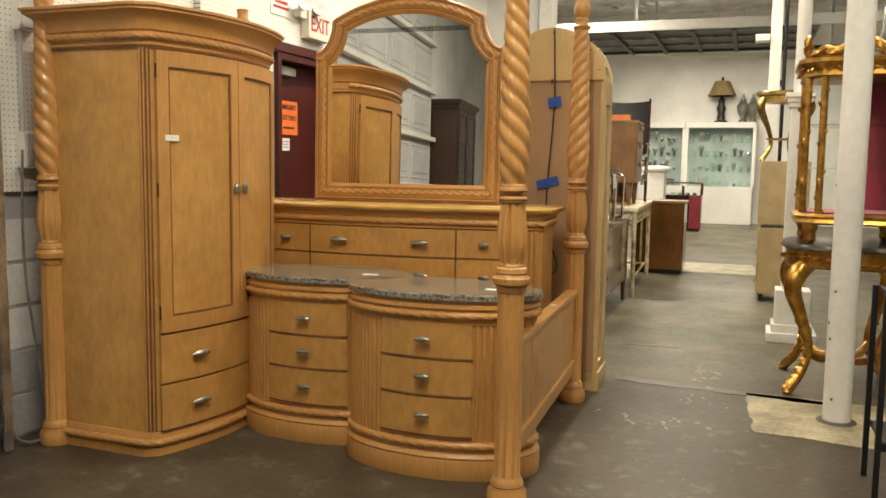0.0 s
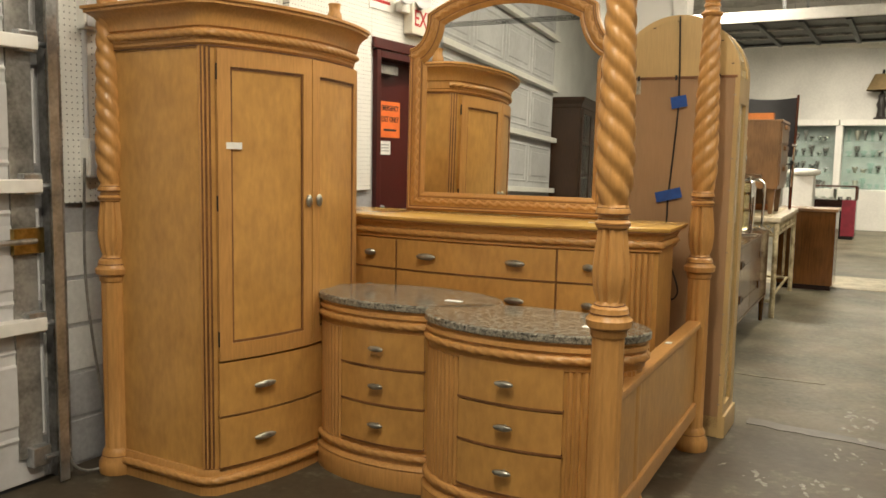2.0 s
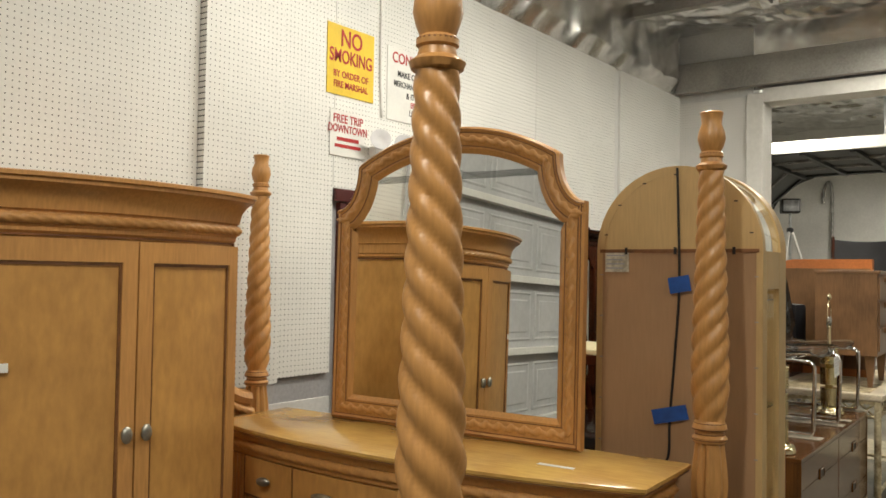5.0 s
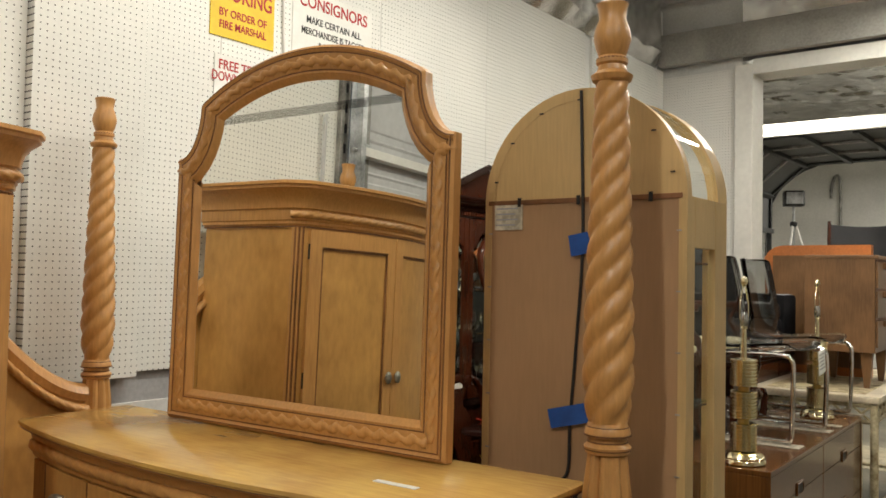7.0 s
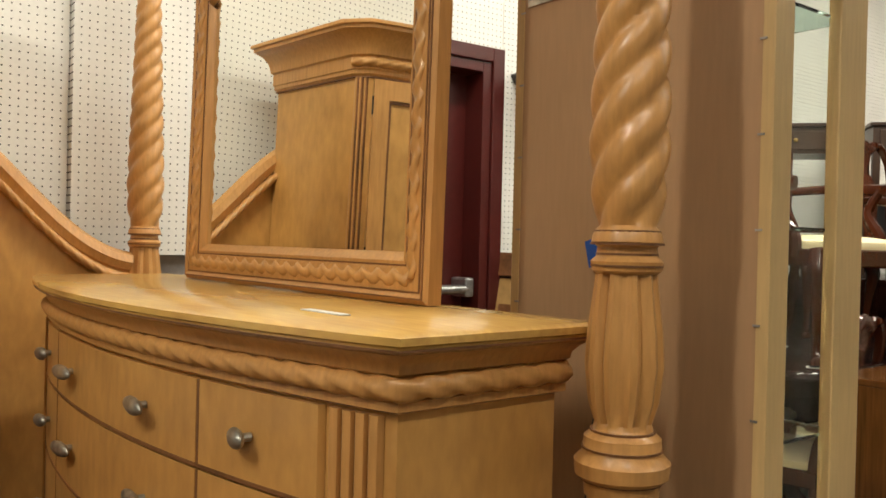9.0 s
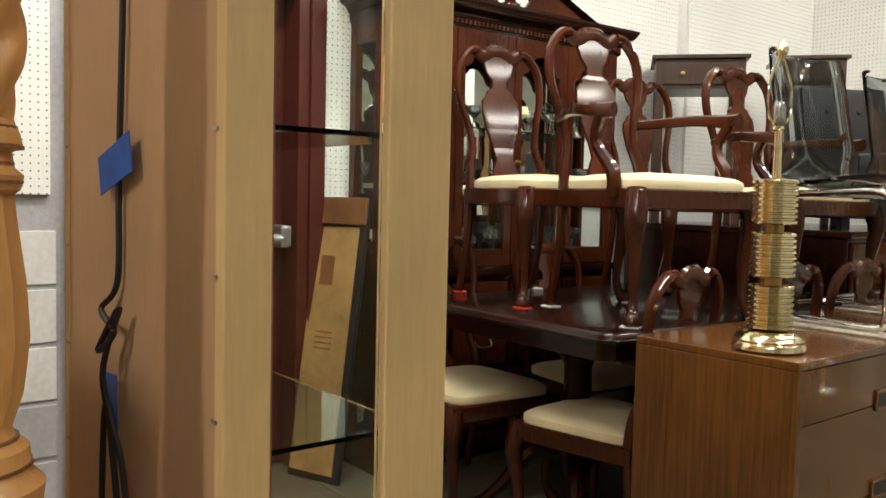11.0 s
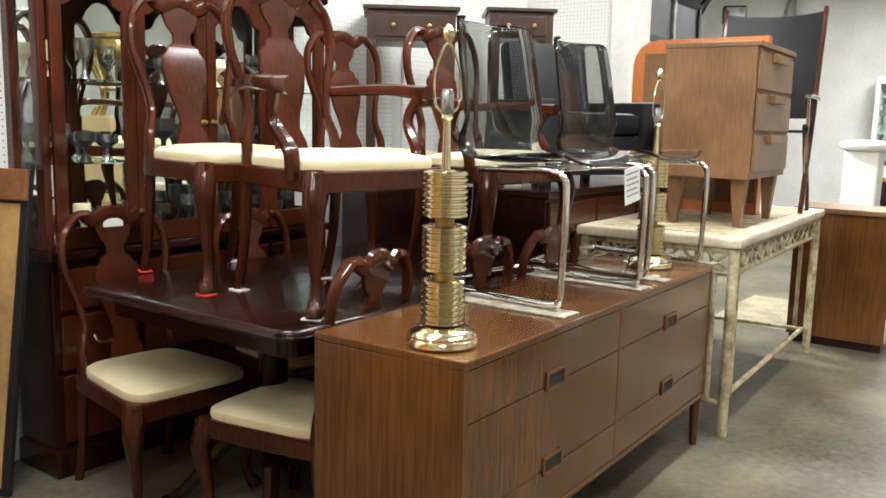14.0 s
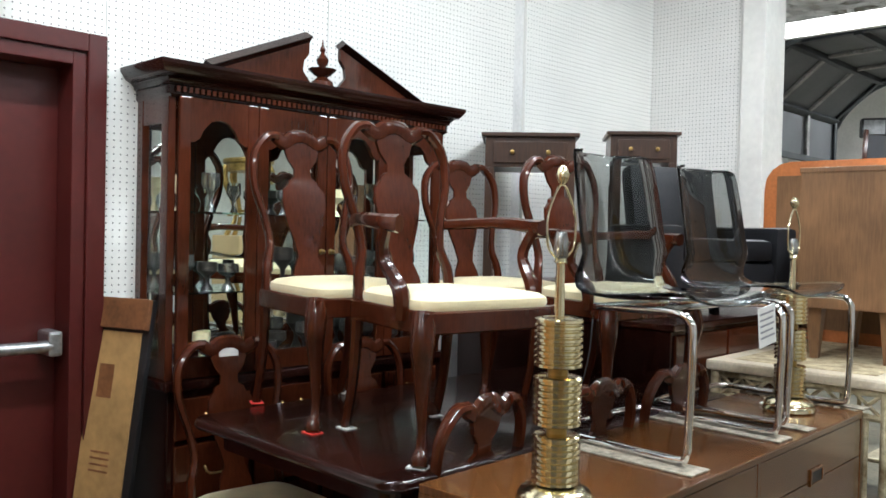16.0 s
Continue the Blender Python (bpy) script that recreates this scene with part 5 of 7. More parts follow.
tb = thing("dining_table", "dark mahogany double-pedestal dining table with polished top", "table", pose(-1.690, 7.695, 0))
rr = []
hx, hy, cr = 0.51, 0.93, 0.07
for cx, cy, a0 in ((hx - cr, hy - cr, 0), (-hx + cr, hy - cr, 90), (-hx + cr, -hy + cr, 180), (hx - cr, -hy + cr, 270)):
    rr += [(cx + cr * math.cos(radians(a0 + 15 * k)), cy + cr * math.sin(radians(a0 + 15 * k))) for k in range(7)]
part("tabletop", moulding(rr, [(-0.02, TT - 0.034), (-0.006, TT - 0.031), (0.0, TT - 0.022), (-0.004, TT - 0.016), (-0.004, TT - 0.010), (-0.010, TT - 0.002), (-0.016, TT)]), MAHOG_DARK, tb, smooth=True)
part("apron", moulding([(x * 0.86, y * 0.92) for x, y in rr], [(0, TT - 0.10), (0, TT - 0.035)]), MAHOG_DARK, tb)
for py in (-0.52, 0.52):
    pd = part("pedestal", shifted(lathe([(0.045, 0.14), (0.055, 0.17), (0.075, 0.22), (0.082, 0.27), (0.06, 0.32), (0.045, 0.36), (0.05, 0.40), (0.05, 0.55), (0.06, 0.57), (0.085, 0.60), (0.085, 0.665)], 20), Matrix.Translation((0, py, 0))), MAHOG_DARK, tb, smooth=True)
    for a in (45, 135, 225, 315):
        d = Vector((math.cos(radians(a)), math.sin(radians(a)), 0))
        pts = curve([Vector((0, py, 0.22)) + d * 0.04, Vector((0, py, 0.23)) + d * 0.15, Vector((0, py, 0.10)) + d * 0.26, Vector((0, py, 0.035)) + d * 0.33, Vector((0, py, 0.02)) + d * 0.37], 5)
        part("pedestal_foot", tube(pts, spread([0.035, 0.032, 0.024, 0.020, 0.019], len(pts)), 8), MAHOG_DARK, pd, smooth=True)

# breakfront china cabinet against the side wall
ch = thing("china_cabinet", "dark mahogany china cabinet with glazed doors and broken pediment", "china cabinet", pose(WX + 0.024, 7.51, 0))
HF, BF, CHW = 0.245, 0.26, 0.690
part("base_body", box(0, BF, -CHW, CHW, 0.08, 0.80, 0.004), MAHOG_DARK, ch)
part("base_plinth", box(0, BF + 0.015, -CHW - 0.015, CHW + 0.015, 0, 0.10, 0.008), MAHOG_DARK, ch)
part("base_top", box(0, BF + 0.02, -CHW - 0.02, CHW + 0.02, 0.80, 0.835, 0.008), MAHOG_DARK, ch)
for k in range(4):
    y0 = -CHW + 0.015 + k * 0.335
    for z0, z1 in ((0.62, 0.77), (0.40, 0.60), (0.13, 0.38)):
        d = part("drawer", box(BF, BF + 0.014, y0 + 0.01, y0 + 0.32, z0, z1, 0.005), MAHOG, ch)
        part("bail_pull", tube(curve([(BF + 0.016, y0 + 0.13, (z0 + z1) / 2 + 0.015), (BF + 0.035, y0 + 0.14, (z0 + z1) / 2 - 0.01), (BF + 0.035, y0 + 0.21, (z0 + z1) / 2 - 0.01), (BF + 0.016, y0 + 0.22, (z0 + z1) / 2 + 0.015)], 3), 0.004, 6), OLD_BRASS, d)
Z0, Z1 = 0.835, 1.86
part("hutch_back", box(0, 0.012, -CHW + 0.02, CHW - 0.02, Z0, Z1), MAHOG_DARK, ch)
pn = part("mirrored_back", box(0.013, 0.016, -CHW + 0.05, CHW - 0.05, Z0 + 0.03, Z1 - 0.05), MIRROR, ch, "mirrored back panel")
part("hutch_top", box(0, HF, -CHW + 0.02, CHW - 0.02, Z1 - 0.02, Z1 + 0.02), MAHOG_DARK, ch)
part("hutch_floor", box(0, HF, -CHW + 0.02, CHW - 0.02, Z0, Z0 + 0.02), MAHOG_DARK, ch)
for sy in (-1, 1):
    y = sy * (CHW - 0.012)
    for x0, x1 in ((0.0, 0.045), (HF - 0.055, HF)):
        part("corner_post", box(x0, x1, y - 0.014, y + 0.014, Z0, Z1, 0.003), MAHOG, ch)
    part("side_rail", box(0.045, HF - 0.055, y - 0.012, y + 0.012, Z1 - 0.10, Z1, 0.002), MAHOG, ch)
    part("side_rail", box(0.045, HF - 0.055, y - 0.012, y + 0.012, Z0, Z0 + 0.07, 0.002), MAHOG, ch)
    pn = part("side_pane", box(0.045, HF - 0.055, y - 0.002, y + 0.002, Z0 + 0.07, Z1 - 0.10), GLASS, ch, "clear glass side pane")
    pn.visible_shadow = False
DW = (2 * CHW - 0.06) / 4
for k in range(4):
    y0 = -CHW + 0.03 + k * DW
    y1 = y0 + DW - 0.004
    d = part("glazed_door", box(HF, HF + 0.020, y0, y0 + 0.045, Z0 + 0.005, Z1 - 0.005, 0.003), MAHOG, ch)
    part("stile", box(HF, HF + 0.020, y1 - 0.045, y1, Z0 + 0.005, Z1 - 0.005, 0.003), MAHOG, d)
    part("rail", box(HF, HF + 0.018, y0 + 0.045, y1 - 0.045, Z0 + 0.005, Z0 + 0.08, 0.003), MAHOG, d)
    yc, hw = (y0 + y1) / 2, (y1 - y0) / 2 - 0.045
    top = [(-hw, Z1 - 0.16), (-hw * 0.92, Z1 - 0.165), (-hw * 0.70, Z1 - 0.150), (-hw * 0.55, Z1 - 0.115), (-hw * 0.3, Z1 - 0.085), (0, Z1 - 0.076)]
    top = top + [(-a, b) for a, b in top[-2::-1]]
    out = [(yc + a, b) for a, b in top] + [(yc + hw, Z1 - 0.005), (yc - hw, Z1 - 0.005)]
    bm = prism(out, 0, 0.018)
    part("arched_rail", shifted(bm, Matrix(((0, 0, 1, HF), (1, 0, 0, 0), (0, 1, 0, 0), (0, 0, 0, 1)))), MAHOG, d)
    pn = part("door_pane", box(HF + 0.006, HF + 0.009, y0 + 0.04, y1 - 0.04, Z0 + 0.07, Z1 - 0.03), GLASS, d, "clear glass door pane")
    pn.visible_shadow = False
    if k in (1, 2):
        part("escutcheon", lathe([(0.001, 0), (0.012, 0.002), (0.004, 0.01), (0.009, 0.02), (0.001, 0.026)], 10), OLD_BRASS, d).matrix_local = pose(HF + 0.02, y1 - 0.022 if k == 1 else y0 + 0.022, 1.30, 0, 90, 0)
for z in (1.14, 1.44):
    sh = part("glass_shelf", box(0.02, HF - 0.03, -CHW + 0.03, CHW - 0.03, z, z + 0.007), SHELF_GLASS, ch, "green-edged glass shelf")
    sh.visible_shadow = False
hull = [(0.0, -CHW), (HF + 0.01, -CHW), (HF + 0.01, CHW), (0.0, CHW)]
part("cornice", moulding(hull, [(0.0, Z1 - 0.01), (0.008, Z1), (0.008, Z1 + 0.03), (0.016, Z1 + 0.034), (0.018, Z1 + 0.046), (0.03, Z1 + 0.058), (0.048, Z1 + 0.066), (0.052, Z1 + 0.07), (0.07, Z1 + 0.098), (0.07, Z1 + 0.11), (0.05, Z1 + 0.114)]), MAHOG_DARK, ch, smooth=True)
for k in range(58):
    y = -CHW + 0.012 + k * (2 * CHW - 0.02) / 58
    part("dentil", box(HF + 0.017, HF + 0.030, y, y + 0.015, Z1 + 0.008, Z1 + 0.028), MAHOG, ch)
PB = Z1 + 0.112
for sy in (-1, 1):
    ped = [(sy * 0.52, PB), (sy * 0.52, PB + 0.01), (sy * 0.095, PB + 0.185), (sy * 0.080, PB + 0.185), (sy * 0.080, PB + 0.13), (sy * 0.105, PB + 0.10), (sy * 0.11, PB + 0.06), (sy * 0.085, PB + 0.03), (sy * 0.06, PB)]
    if sy > 0:
        ped = ped[::-1]
    bm = prism(ped, 0, 0.018)
    part("pediment", shifted(bm, Matrix(((0, 0, 1, HF - 0.03), (1, 0, 0, 0), (0, 1, 0, 0), (0, 0, 0, 1)))), MAHOG, ch)
    d = Vector((0, -sy * 0.44, 0.22)).normalized()
    a, b = Vector((HF - 0.02, sy * 0.535, PB + 0.012)), Vector((HF - 0.02, sy * 0.085, PB + 0.197))
    part("raking_cornice", tube([a, b], 0.024, 4, 1.6), MAHOG_DARK, ch)
part("finial_block", shifted(lathe([(0.05, 0), (0.045, 0.03), (0.02, 0.05), (0.03, 0.055), (0.056, 0.075), (0.06, 0.082), (0.02, 0.088)], 16), Matrix.Translation((HF - 0.03, 0, PB))), MAHOG, ch, smooth=True)
part("finial", shifted(lathe([(0.008, 0), (0.024, 0.02), (0.028, 0.04), (0.012, 0.06), (0.008, 0.07), (0.014, 0.08), (0.006, 0.10), (0.002, 0.125)], 16), Matrix.Translation((HF - 0.03, 0, PB + 0.085)) @ Matrix.Scale(0.95, 4)), MAHOG, ch, smooth=True)


def vase(name, prof, mt, label, cat, m, group=""):
    return solo(name, lathe(prof, 18), mt, label, cat, m, group, smooth=True)


random.seed(4)
for z in (0.857, 1.1475, 1.4475):
    for k in range(11):
        y = 6.93 + k * 0.115 + random.uniform(-0.02, 0.02)
        h = random.uniform(0.08, 0.17)
        r = random.uniform(0.025, 0.05)
        mt, lb, nm = random.choice([(CREAM, "small cream porcelain vase on a glass shelf", "porcelain_vase"), (SILVER, "small silver goblet on a glass shelf", "goblet"), (CERAMIC, "small dark ceramic cup on a glass shelf", "ceramic_cup"), (GLASS, "small clear glass on a shelf", "drinking_glass")])
        vase(nm, [(r * 0.6, 0), (r * 0.5, 0.008), (r * 0.2, h * 0.25), (r * 0.25, h * 0.45), (r, h * 0.7), (r * 0.95, h), (r * 0.85, h), (r * 0.8, h * 0.72)], mt, lb, "ornament", pose(WX + 0.17 + random.uniform(-0.04, 0.04), y, z), "cabinet ornaments")

# cardboard-backed picture leaning beside the cabinet
pb = thing("framed_picture", "black framed picture with cardboard back leaning on the wall", "picture", pose(-2.550, 6.575, 0.0, 0, -9, -70))
part("frame", box(-0.022, 0.0, -0.125, 0.135, 0.0, 1.14, 0.004), BLACK, pb)
part("backing", box(0.0, 0.006, -0.115, 0.105, 0.03, 1.02, 0.002), CARD, pb, "brown cardboard backing")
part("top_strip", box(0.0, 0.02, -0.125, 0.135, 1.03, 1.14, 0.004), GLAZE, pb)
part("stamp", box(0.0061, 0.0068, -0.07, 0.0, 0.78, 0.90), GLAZE, pb)
for q in range(4):
    part("text_line", box(0.0061, 0.0068, -0.06, 0.03, 0.52 + q * 0.022, 0.527 + q * 0.022), GLAZE, pb)

# ---- walnut chest of drawers and what stands on it ----
mc = thing("chest_of_drawers", "low walnut mid-century chest of drawers on tapered legs", "chest of drawers", pose(-0.933, 7.760, 0, 0, 0, 1.2))
MW, MD, MT, MB = 0.925, 0.240, 0.762, 0.213
part("carcass", box(-MD, MD - 0.016, -MW, MW, MB, MT - 0.022, 0.003), WALNUT, mc)
part("top", box(-MD, MD, -MW, MW, MT - 0.022, MT, 0.004), WALNUT, mc, "glossy walnut top")
for sy in (-1, 1):
    part("side_edge", box(MD - 0.016, MD, sy * (MW - 0.011) - 0.011, sy * (MW - 0.011) + 0.011, MB, MT - 0.022, 0.003), WALNUT, mc)
part("bottom_edge", box(MD - 0.016, MD, -MW + 0.022, MW - 0.022, MB, MB + 0.018, 0.003), WALNUT, mc)
part("divider", box(MD - 0.016, MD - 0.002, -0.010, 0.010, MB + 0.018, MT - 0.022), WALNUT, mc)
for y0, y1 in ((-MW + 0.024, -0.012), (0.012, MW - 0.024)):
    for z0, z1 in ((0.604, 0.737), (0.358, 0.601), (0.234, 0.355)):
        d = part("drawer", box(MD - 0.014, MD - 0.003, y0, y1, z0, z1, 0.0025), WALNUT, mc)
        yc = (y0 + y1) / 2
        if z0 > 0.3:
            zc = z0 + 0.012
            part("recess", box(MD - 0.0028, MD + 0.0005, yc - 0.052, yc + 0.052, zc - 0.024, zc + 0.024), BLACK, d, "dark recessed finger pull")
            for b in (box(MD - 0.003, MD + 0.004, yc - 0.056, yc + 0.056, zc + 0.018, zc + 0.028, 0.002), box(MD - 0.003, MD + 0.004, yc - 0.056, yc + 0.056, zc - 0.028, zc - 0.020, 0.002), box(MD - 0.003, MD + 0.004, yc - 0.058, yc - 0.046, zc - 0.02, zc + 0.018, 0.002), box(MD - 0.003, MD + 0.004, yc + 0.046, yc + 0.058, zc - 0.02, zc + 0.018, 0.002)):
                part("pull_rim", b, WALNUT, d)
for sx in (-1, 1):
    for sy in (-1, 1):
        part("leg", shifted(lathe([(0.015, 0), (0.024, MB)], 14), Matrix.Translation((sx * (MD - 0.028), sy * (MW - 0.03), 0))), WALNUT, mc, smooth=True)


def brass_lamp(m):
    l = thing("table_lamp", "pale brass table lamp of stacked ribbed rings without shade", "lamp", m, "brass lamps")
    part("base", lathe([(0.085, 0), (0.092, 0.006), (0.092, 0.016), (0.086, 0.024), (0.088, 0.03), (0.080, 0.042), (0.06, 0.05), (0.045, 0.054)], 32), BRASS, l, smooth=True)
    for z0 in (0.056, 0.190, 0.324):
        pr = [(0.02, z0)]
        for k in range(8):
            z = z0 + k * 0.0145
            pr += [(0.050, z), (0.056, z + 0.003), (0.056, z + 0.009), (0.050, z + 0.012)]
        part("ribbed_cylinder", lathe(pr + [(0.02, z0 + 0.116)], 28), BRASS, l)
    part("neck", lathe([(0.024, 0.05), (0.024, 0.44)], 14), OLD_BRASS, l, smooth=True)
    part("stem", lathe([(0.012, 0.44), (0.010, 0.56), (0.016, 0.565), (0.012, 0.575)], 14), BRASS, l, smooth=True)
    part("socket", lathe([(0.014, 0.575), (0.017, 0.58), (0.017, 0.62), (0.012, 0.635)], 14), SILVER, l, smooth=True)
    part("harp", tube(curve([(0, 0.015, 0.575), (0, 0.048, 0.60), (0, 0.052, 0.67), (0, 0.02, 0.73), (0, 0, 0.742), (0, -0.02, 0.73), (0, -0.052, 0.67), (0, -0.048, 0.60), (0, -0.015, 0.575)], 5), 0.0028, 6), BRASS, l, smooth=True)
    part("finial", lathe([(0.006, 0.742), (0.014, 0.755), (0.016, 0.768), (0.010, 0.78), (0.002, 0.788)], 14), BRASS, l, smooth=True)
    part("lamp_cord", tube(curve([(-0.08, 0.0, 0.012), (-0.12, 0.03, 0.006), (-0.10, 0.08, 0.006), (-0.06, 0.06, 0.02), (-0.10, 0.02, 0.03)], 4), 0.004, 6), PAPER, l, smooth=True)
    return l


l1 = brass_lamp(pose(-0.818, 6.945, MT))
copy_thing(l1, pose(-0.905, 8.480, MT))


def acrylic_chair(m):
    c = thing("acrylic_chair", "smoked clear acrylic shell chair on a chrome cantilever frame", "chair", m, "acrylic chairs")
    prof = curve([(0.24, 0.425), (0.21, 0.445), (0.10, 0.438), (-0.06, 0.425), (-0.145, 0.435), (-0.195, 0.49), (-0.225, 0.60), (-0.252, 0.76), (-0.274, 0.875), (-0.284, 0.895)], 4)
    n = len(prof)
    rows = []
    for i, p in enumerate(prof):
        s = i / (n - 1)
        w = 0.262 * float(np.interp(s, [0, 0.05, 0.12, 0.85, 0.95, 1.0], [0.80, 0.95, 1.0, 0.86, 0.80, 0.62]))
        row = []
        for k in range(11):
            u = -1 + 2 * k / 10
            lift = 0.075 * abs(u) ** 2.4
            seat = 1 - min(1, max(0, (p.y - 0.44) / 0.12))
            row.append((p.x + lift * (1 - seat), u * w, p.y + lift * seat * 0.3))
        rows.append(row)
    bm = rings(rows, closed=False)
    sh = part("shell", bm, SMOKE, c, "smoked acrylic seat shell", smooth=True)
    so = sh.modifiers.new("thickness", "SOLIDIFY")
    so.thickness, so.offset = 0.007, 0
    sh.visible_shadow = True
    for sy in (-1, 1):
        y = sy * 0.27
        pts = curve([(-0.12, sy * 0.20, 0.405), (0.06, sy * 0.235, 0.412), (0.20, y, 0.415), (0.245, y, 0.395), (0.255, y, 0.34), (0.25, y, 0.10), (0.245, y, 0.03), (0.21, y, 0.013), (0.0, y, 0.013), (-0.20, y, 0.013), (-0.245, y * 0.93, 0.013), (-0.26, y * 0.7, 0.013), (-0.26, 0, 0.013)], 5)
        part("tube_frame", tube(pts, 0.0115, 10), CHROME, c, "chrome steel tube", smooth=True)
    for x in (-0.11, 0.06):
        part("cross_bar", tube([(x, -0.215, 0.407), (x, 0.215, 0.407)], 0.009, 8), CHROME, c, smooth=True)
    return c


a1 = acrylic_chair(pose(-1.005, 7.745, MT + 0.006, 0, 0, -2))
a2 = copy_thing(a1, pose(-1.03, 8.440, MT + 0.006, 0, 0, -1))
tg = part("price_card", box(0.268, 0.2695, 0.13, 0.24, 0.28, 0.40, m=pose(0, 0, 0, 8, 0, 0)), PAPER, a1, "white printed price card")
for q in range(5):
    part("text_line", box(0.2697, 0.2702, 0.14, 0.23 - 0.01 * (q % 2), 0.305 + q * 0.018, 0.311 + q * 0.018, m=pose(0, 0, 0, 8, 0, 0)), GREY_INK, tg)
for x, y, w, d in ((-0.985, 7.27, 0.46, 0.10), (-0.985, 7.82, 0.46, 0.10), (-0.985, 8.03, 0.46, 0.07), (-0.985, 8.56, 0.46, 0.07)):
    solo("carpet_strip", box(-w / 2, w / 2, -d / 2, d / 2, 0, 0.006, 0.002), CARPET, "beige carpet offcut protecting the chest top", "mat", pose(x + 0.04, y + 0.18, MT + 0.0003), "carpet strips")

# ---- rattan table and its load ----
RT = 0.870
rt = thing("rattan_table", "worn cream rattan console table with trellis apron and stone top", "table", pose(-1.045, 9.700, 0, 0, 0, 2.0))
RX, RY = 0.375, 0.915
part("tabletop", box(-RX, RX, -RY, RY, RT - 0.045, RT, 0.012), STONE_TOP, rt, "cream stone tabletop")
part("top_inlay", box(-RX + 0.09, RX - 0.09, -RY + 0.09, RY - 0.09, RT + 0.0005, RT + 0.003), RATTAN, rt)
for sx in (-1, 1):
    for sy in (-1, 1):
        x, y = sx * (RX - 0.035), sy * (RY - 0.035)
        part("leg", tube([(x, y, 0), (x, y, RT - 0.05)], 0.022, 10), RATTAN, rt, smooth=True)
        part("leg_pole", tube([(x - sx * 0.075, y, 0.16), (x - sx * 0.075, y, RT - 0.14)], 0.012, 8), RATTAN, rt, smooth=True)
        part("leg_pole", tube([(x, y - sy * 0.075, 0.16), (x, y - sy * 0.075, RT - 0.14)], 0.012, 8), RATTAN, rt, smooth=True)
        for z0, z1 in ((0.16, 0.40), (0.40, 0.64)):
            part("leg_brace", tube([(x, y, z0), (x, y - sy * 0.075, z1)], 0.008, 6), RATTAN, rt)
            part("leg_brace", tube([(x, y - sy * 0.075, z0), (x, y, z1)], 0.008, 6), RATTAN, rt)
for sx in (-1, 1):
    x = sx * (RX - 0.035)
    for z in (RT - 0.06, RT - 0.155):
        part("apron_rail", tube([(x, -RY + 0.035, z), (x, RY - 0.035, z)], 0.013, 8), RATTAN, rt, smooth=True)
    n = 12
    for k in range(n):
        y0 = -RY + 0.05 + k * (2 * RY - 0.1) / n
        y1 = y0 + (2 * RY - 0.1) / n
        for a, b in ((RT - 0.155, RT - 0.06), (RT - 0.06, RT - 0.155)):
            part("trellis_bar", tube(curve([(x, y0, a), (x, (y0 + y1) / 2, (a + b) / 2 + 0.01), (x, y1, b)], 3), 0.0075, 6), RATTAN, rt)
    part("stretcher", tube([(x * 0.9, -RY + 0.05, 0.14), (x * 0.9, RY - 0.05, 0.14)], 0.013, 8), RATTAN, rt, smooth=True)
for sy in (-1, 1):
    y = sy * (RY - 0.035)
    for z in (RT - 0.06, RT - 0.155):
        part("apron_rail", tube([(-RX + 0.035, y, z), (RX - 0.035, y, z)], 0.013, 8), RATTAN, rt, smooth=True)
    for k in range(6):
        x0 = -RX + 0.05 + k * (2 * RX - 0.1) / 6
        x1 = x0 + (2 * RX - 0.1) / 6
        for a, b in ((RT - 0.155, RT - 0.06), (RT - 0.06, RT - 0.155)):
            part("trellis_bar", tube([(x0, y, a), (x1, y, b)], 0.0075, 6), RATTAN, rt)
    part("stretcher", tube([(-RX + 0.05, y * 0.98, 0.14), (RX - 0.05, y * 0.98, 0.14)], 0.013, 8), RATTAN, rt, smooth=True)

nd = thing("bedside_chest", "light walnut three-drawer bedside chest with notched pulls", "bedside chest", pose(-0.965, 9.47, RT + 0.003, 0, 0, 2))
bz, tz = 0.225, 0.835
part("carcass", box(-0.19, 0.225, -0.34, 0.34, bz, tz, 0.004), WALNUT_L, nd)
part("top", box(-0.193, 0.243, -0.343, 0.343, tz - 0.02, tz + 0.003, 0.003), WALNUT_L, nd)
for k in range(3):
    z0 = bz + 0.035 + k * 0.185
    d = part("drawer", box(0.226, 0.238, -0.32, 0.32, z0, z0 + 0.165, 0.003), WALNUT_L, nd)
    part("drawer_lip", box(0.238, 0.262, -0.12, 0.12, z0 + 0.125, z0 + 0.165, 0.006), WALNUT_L, d, "notched wooden pull")
    part("shadow_gap", box(0.2262, 0.230, -0.33, 0.33, z0 + 0.167, z0 + 0.181), GLAZE, d)
for sx in (-1, 1):
    for sy in (-1, 1):
        bm = rings([[(0.02 + sx * (0.15 + dx), sy * (0.27 + dy), z) for dx, dy in ((-w, -w), (w, -w), (w, w), (-w, w))] for w, z in ((0.016, 0.0), (0.034, bz), (0.04, bz + 0.02))])
        part("leg", bm, WALNUT_L, nd)

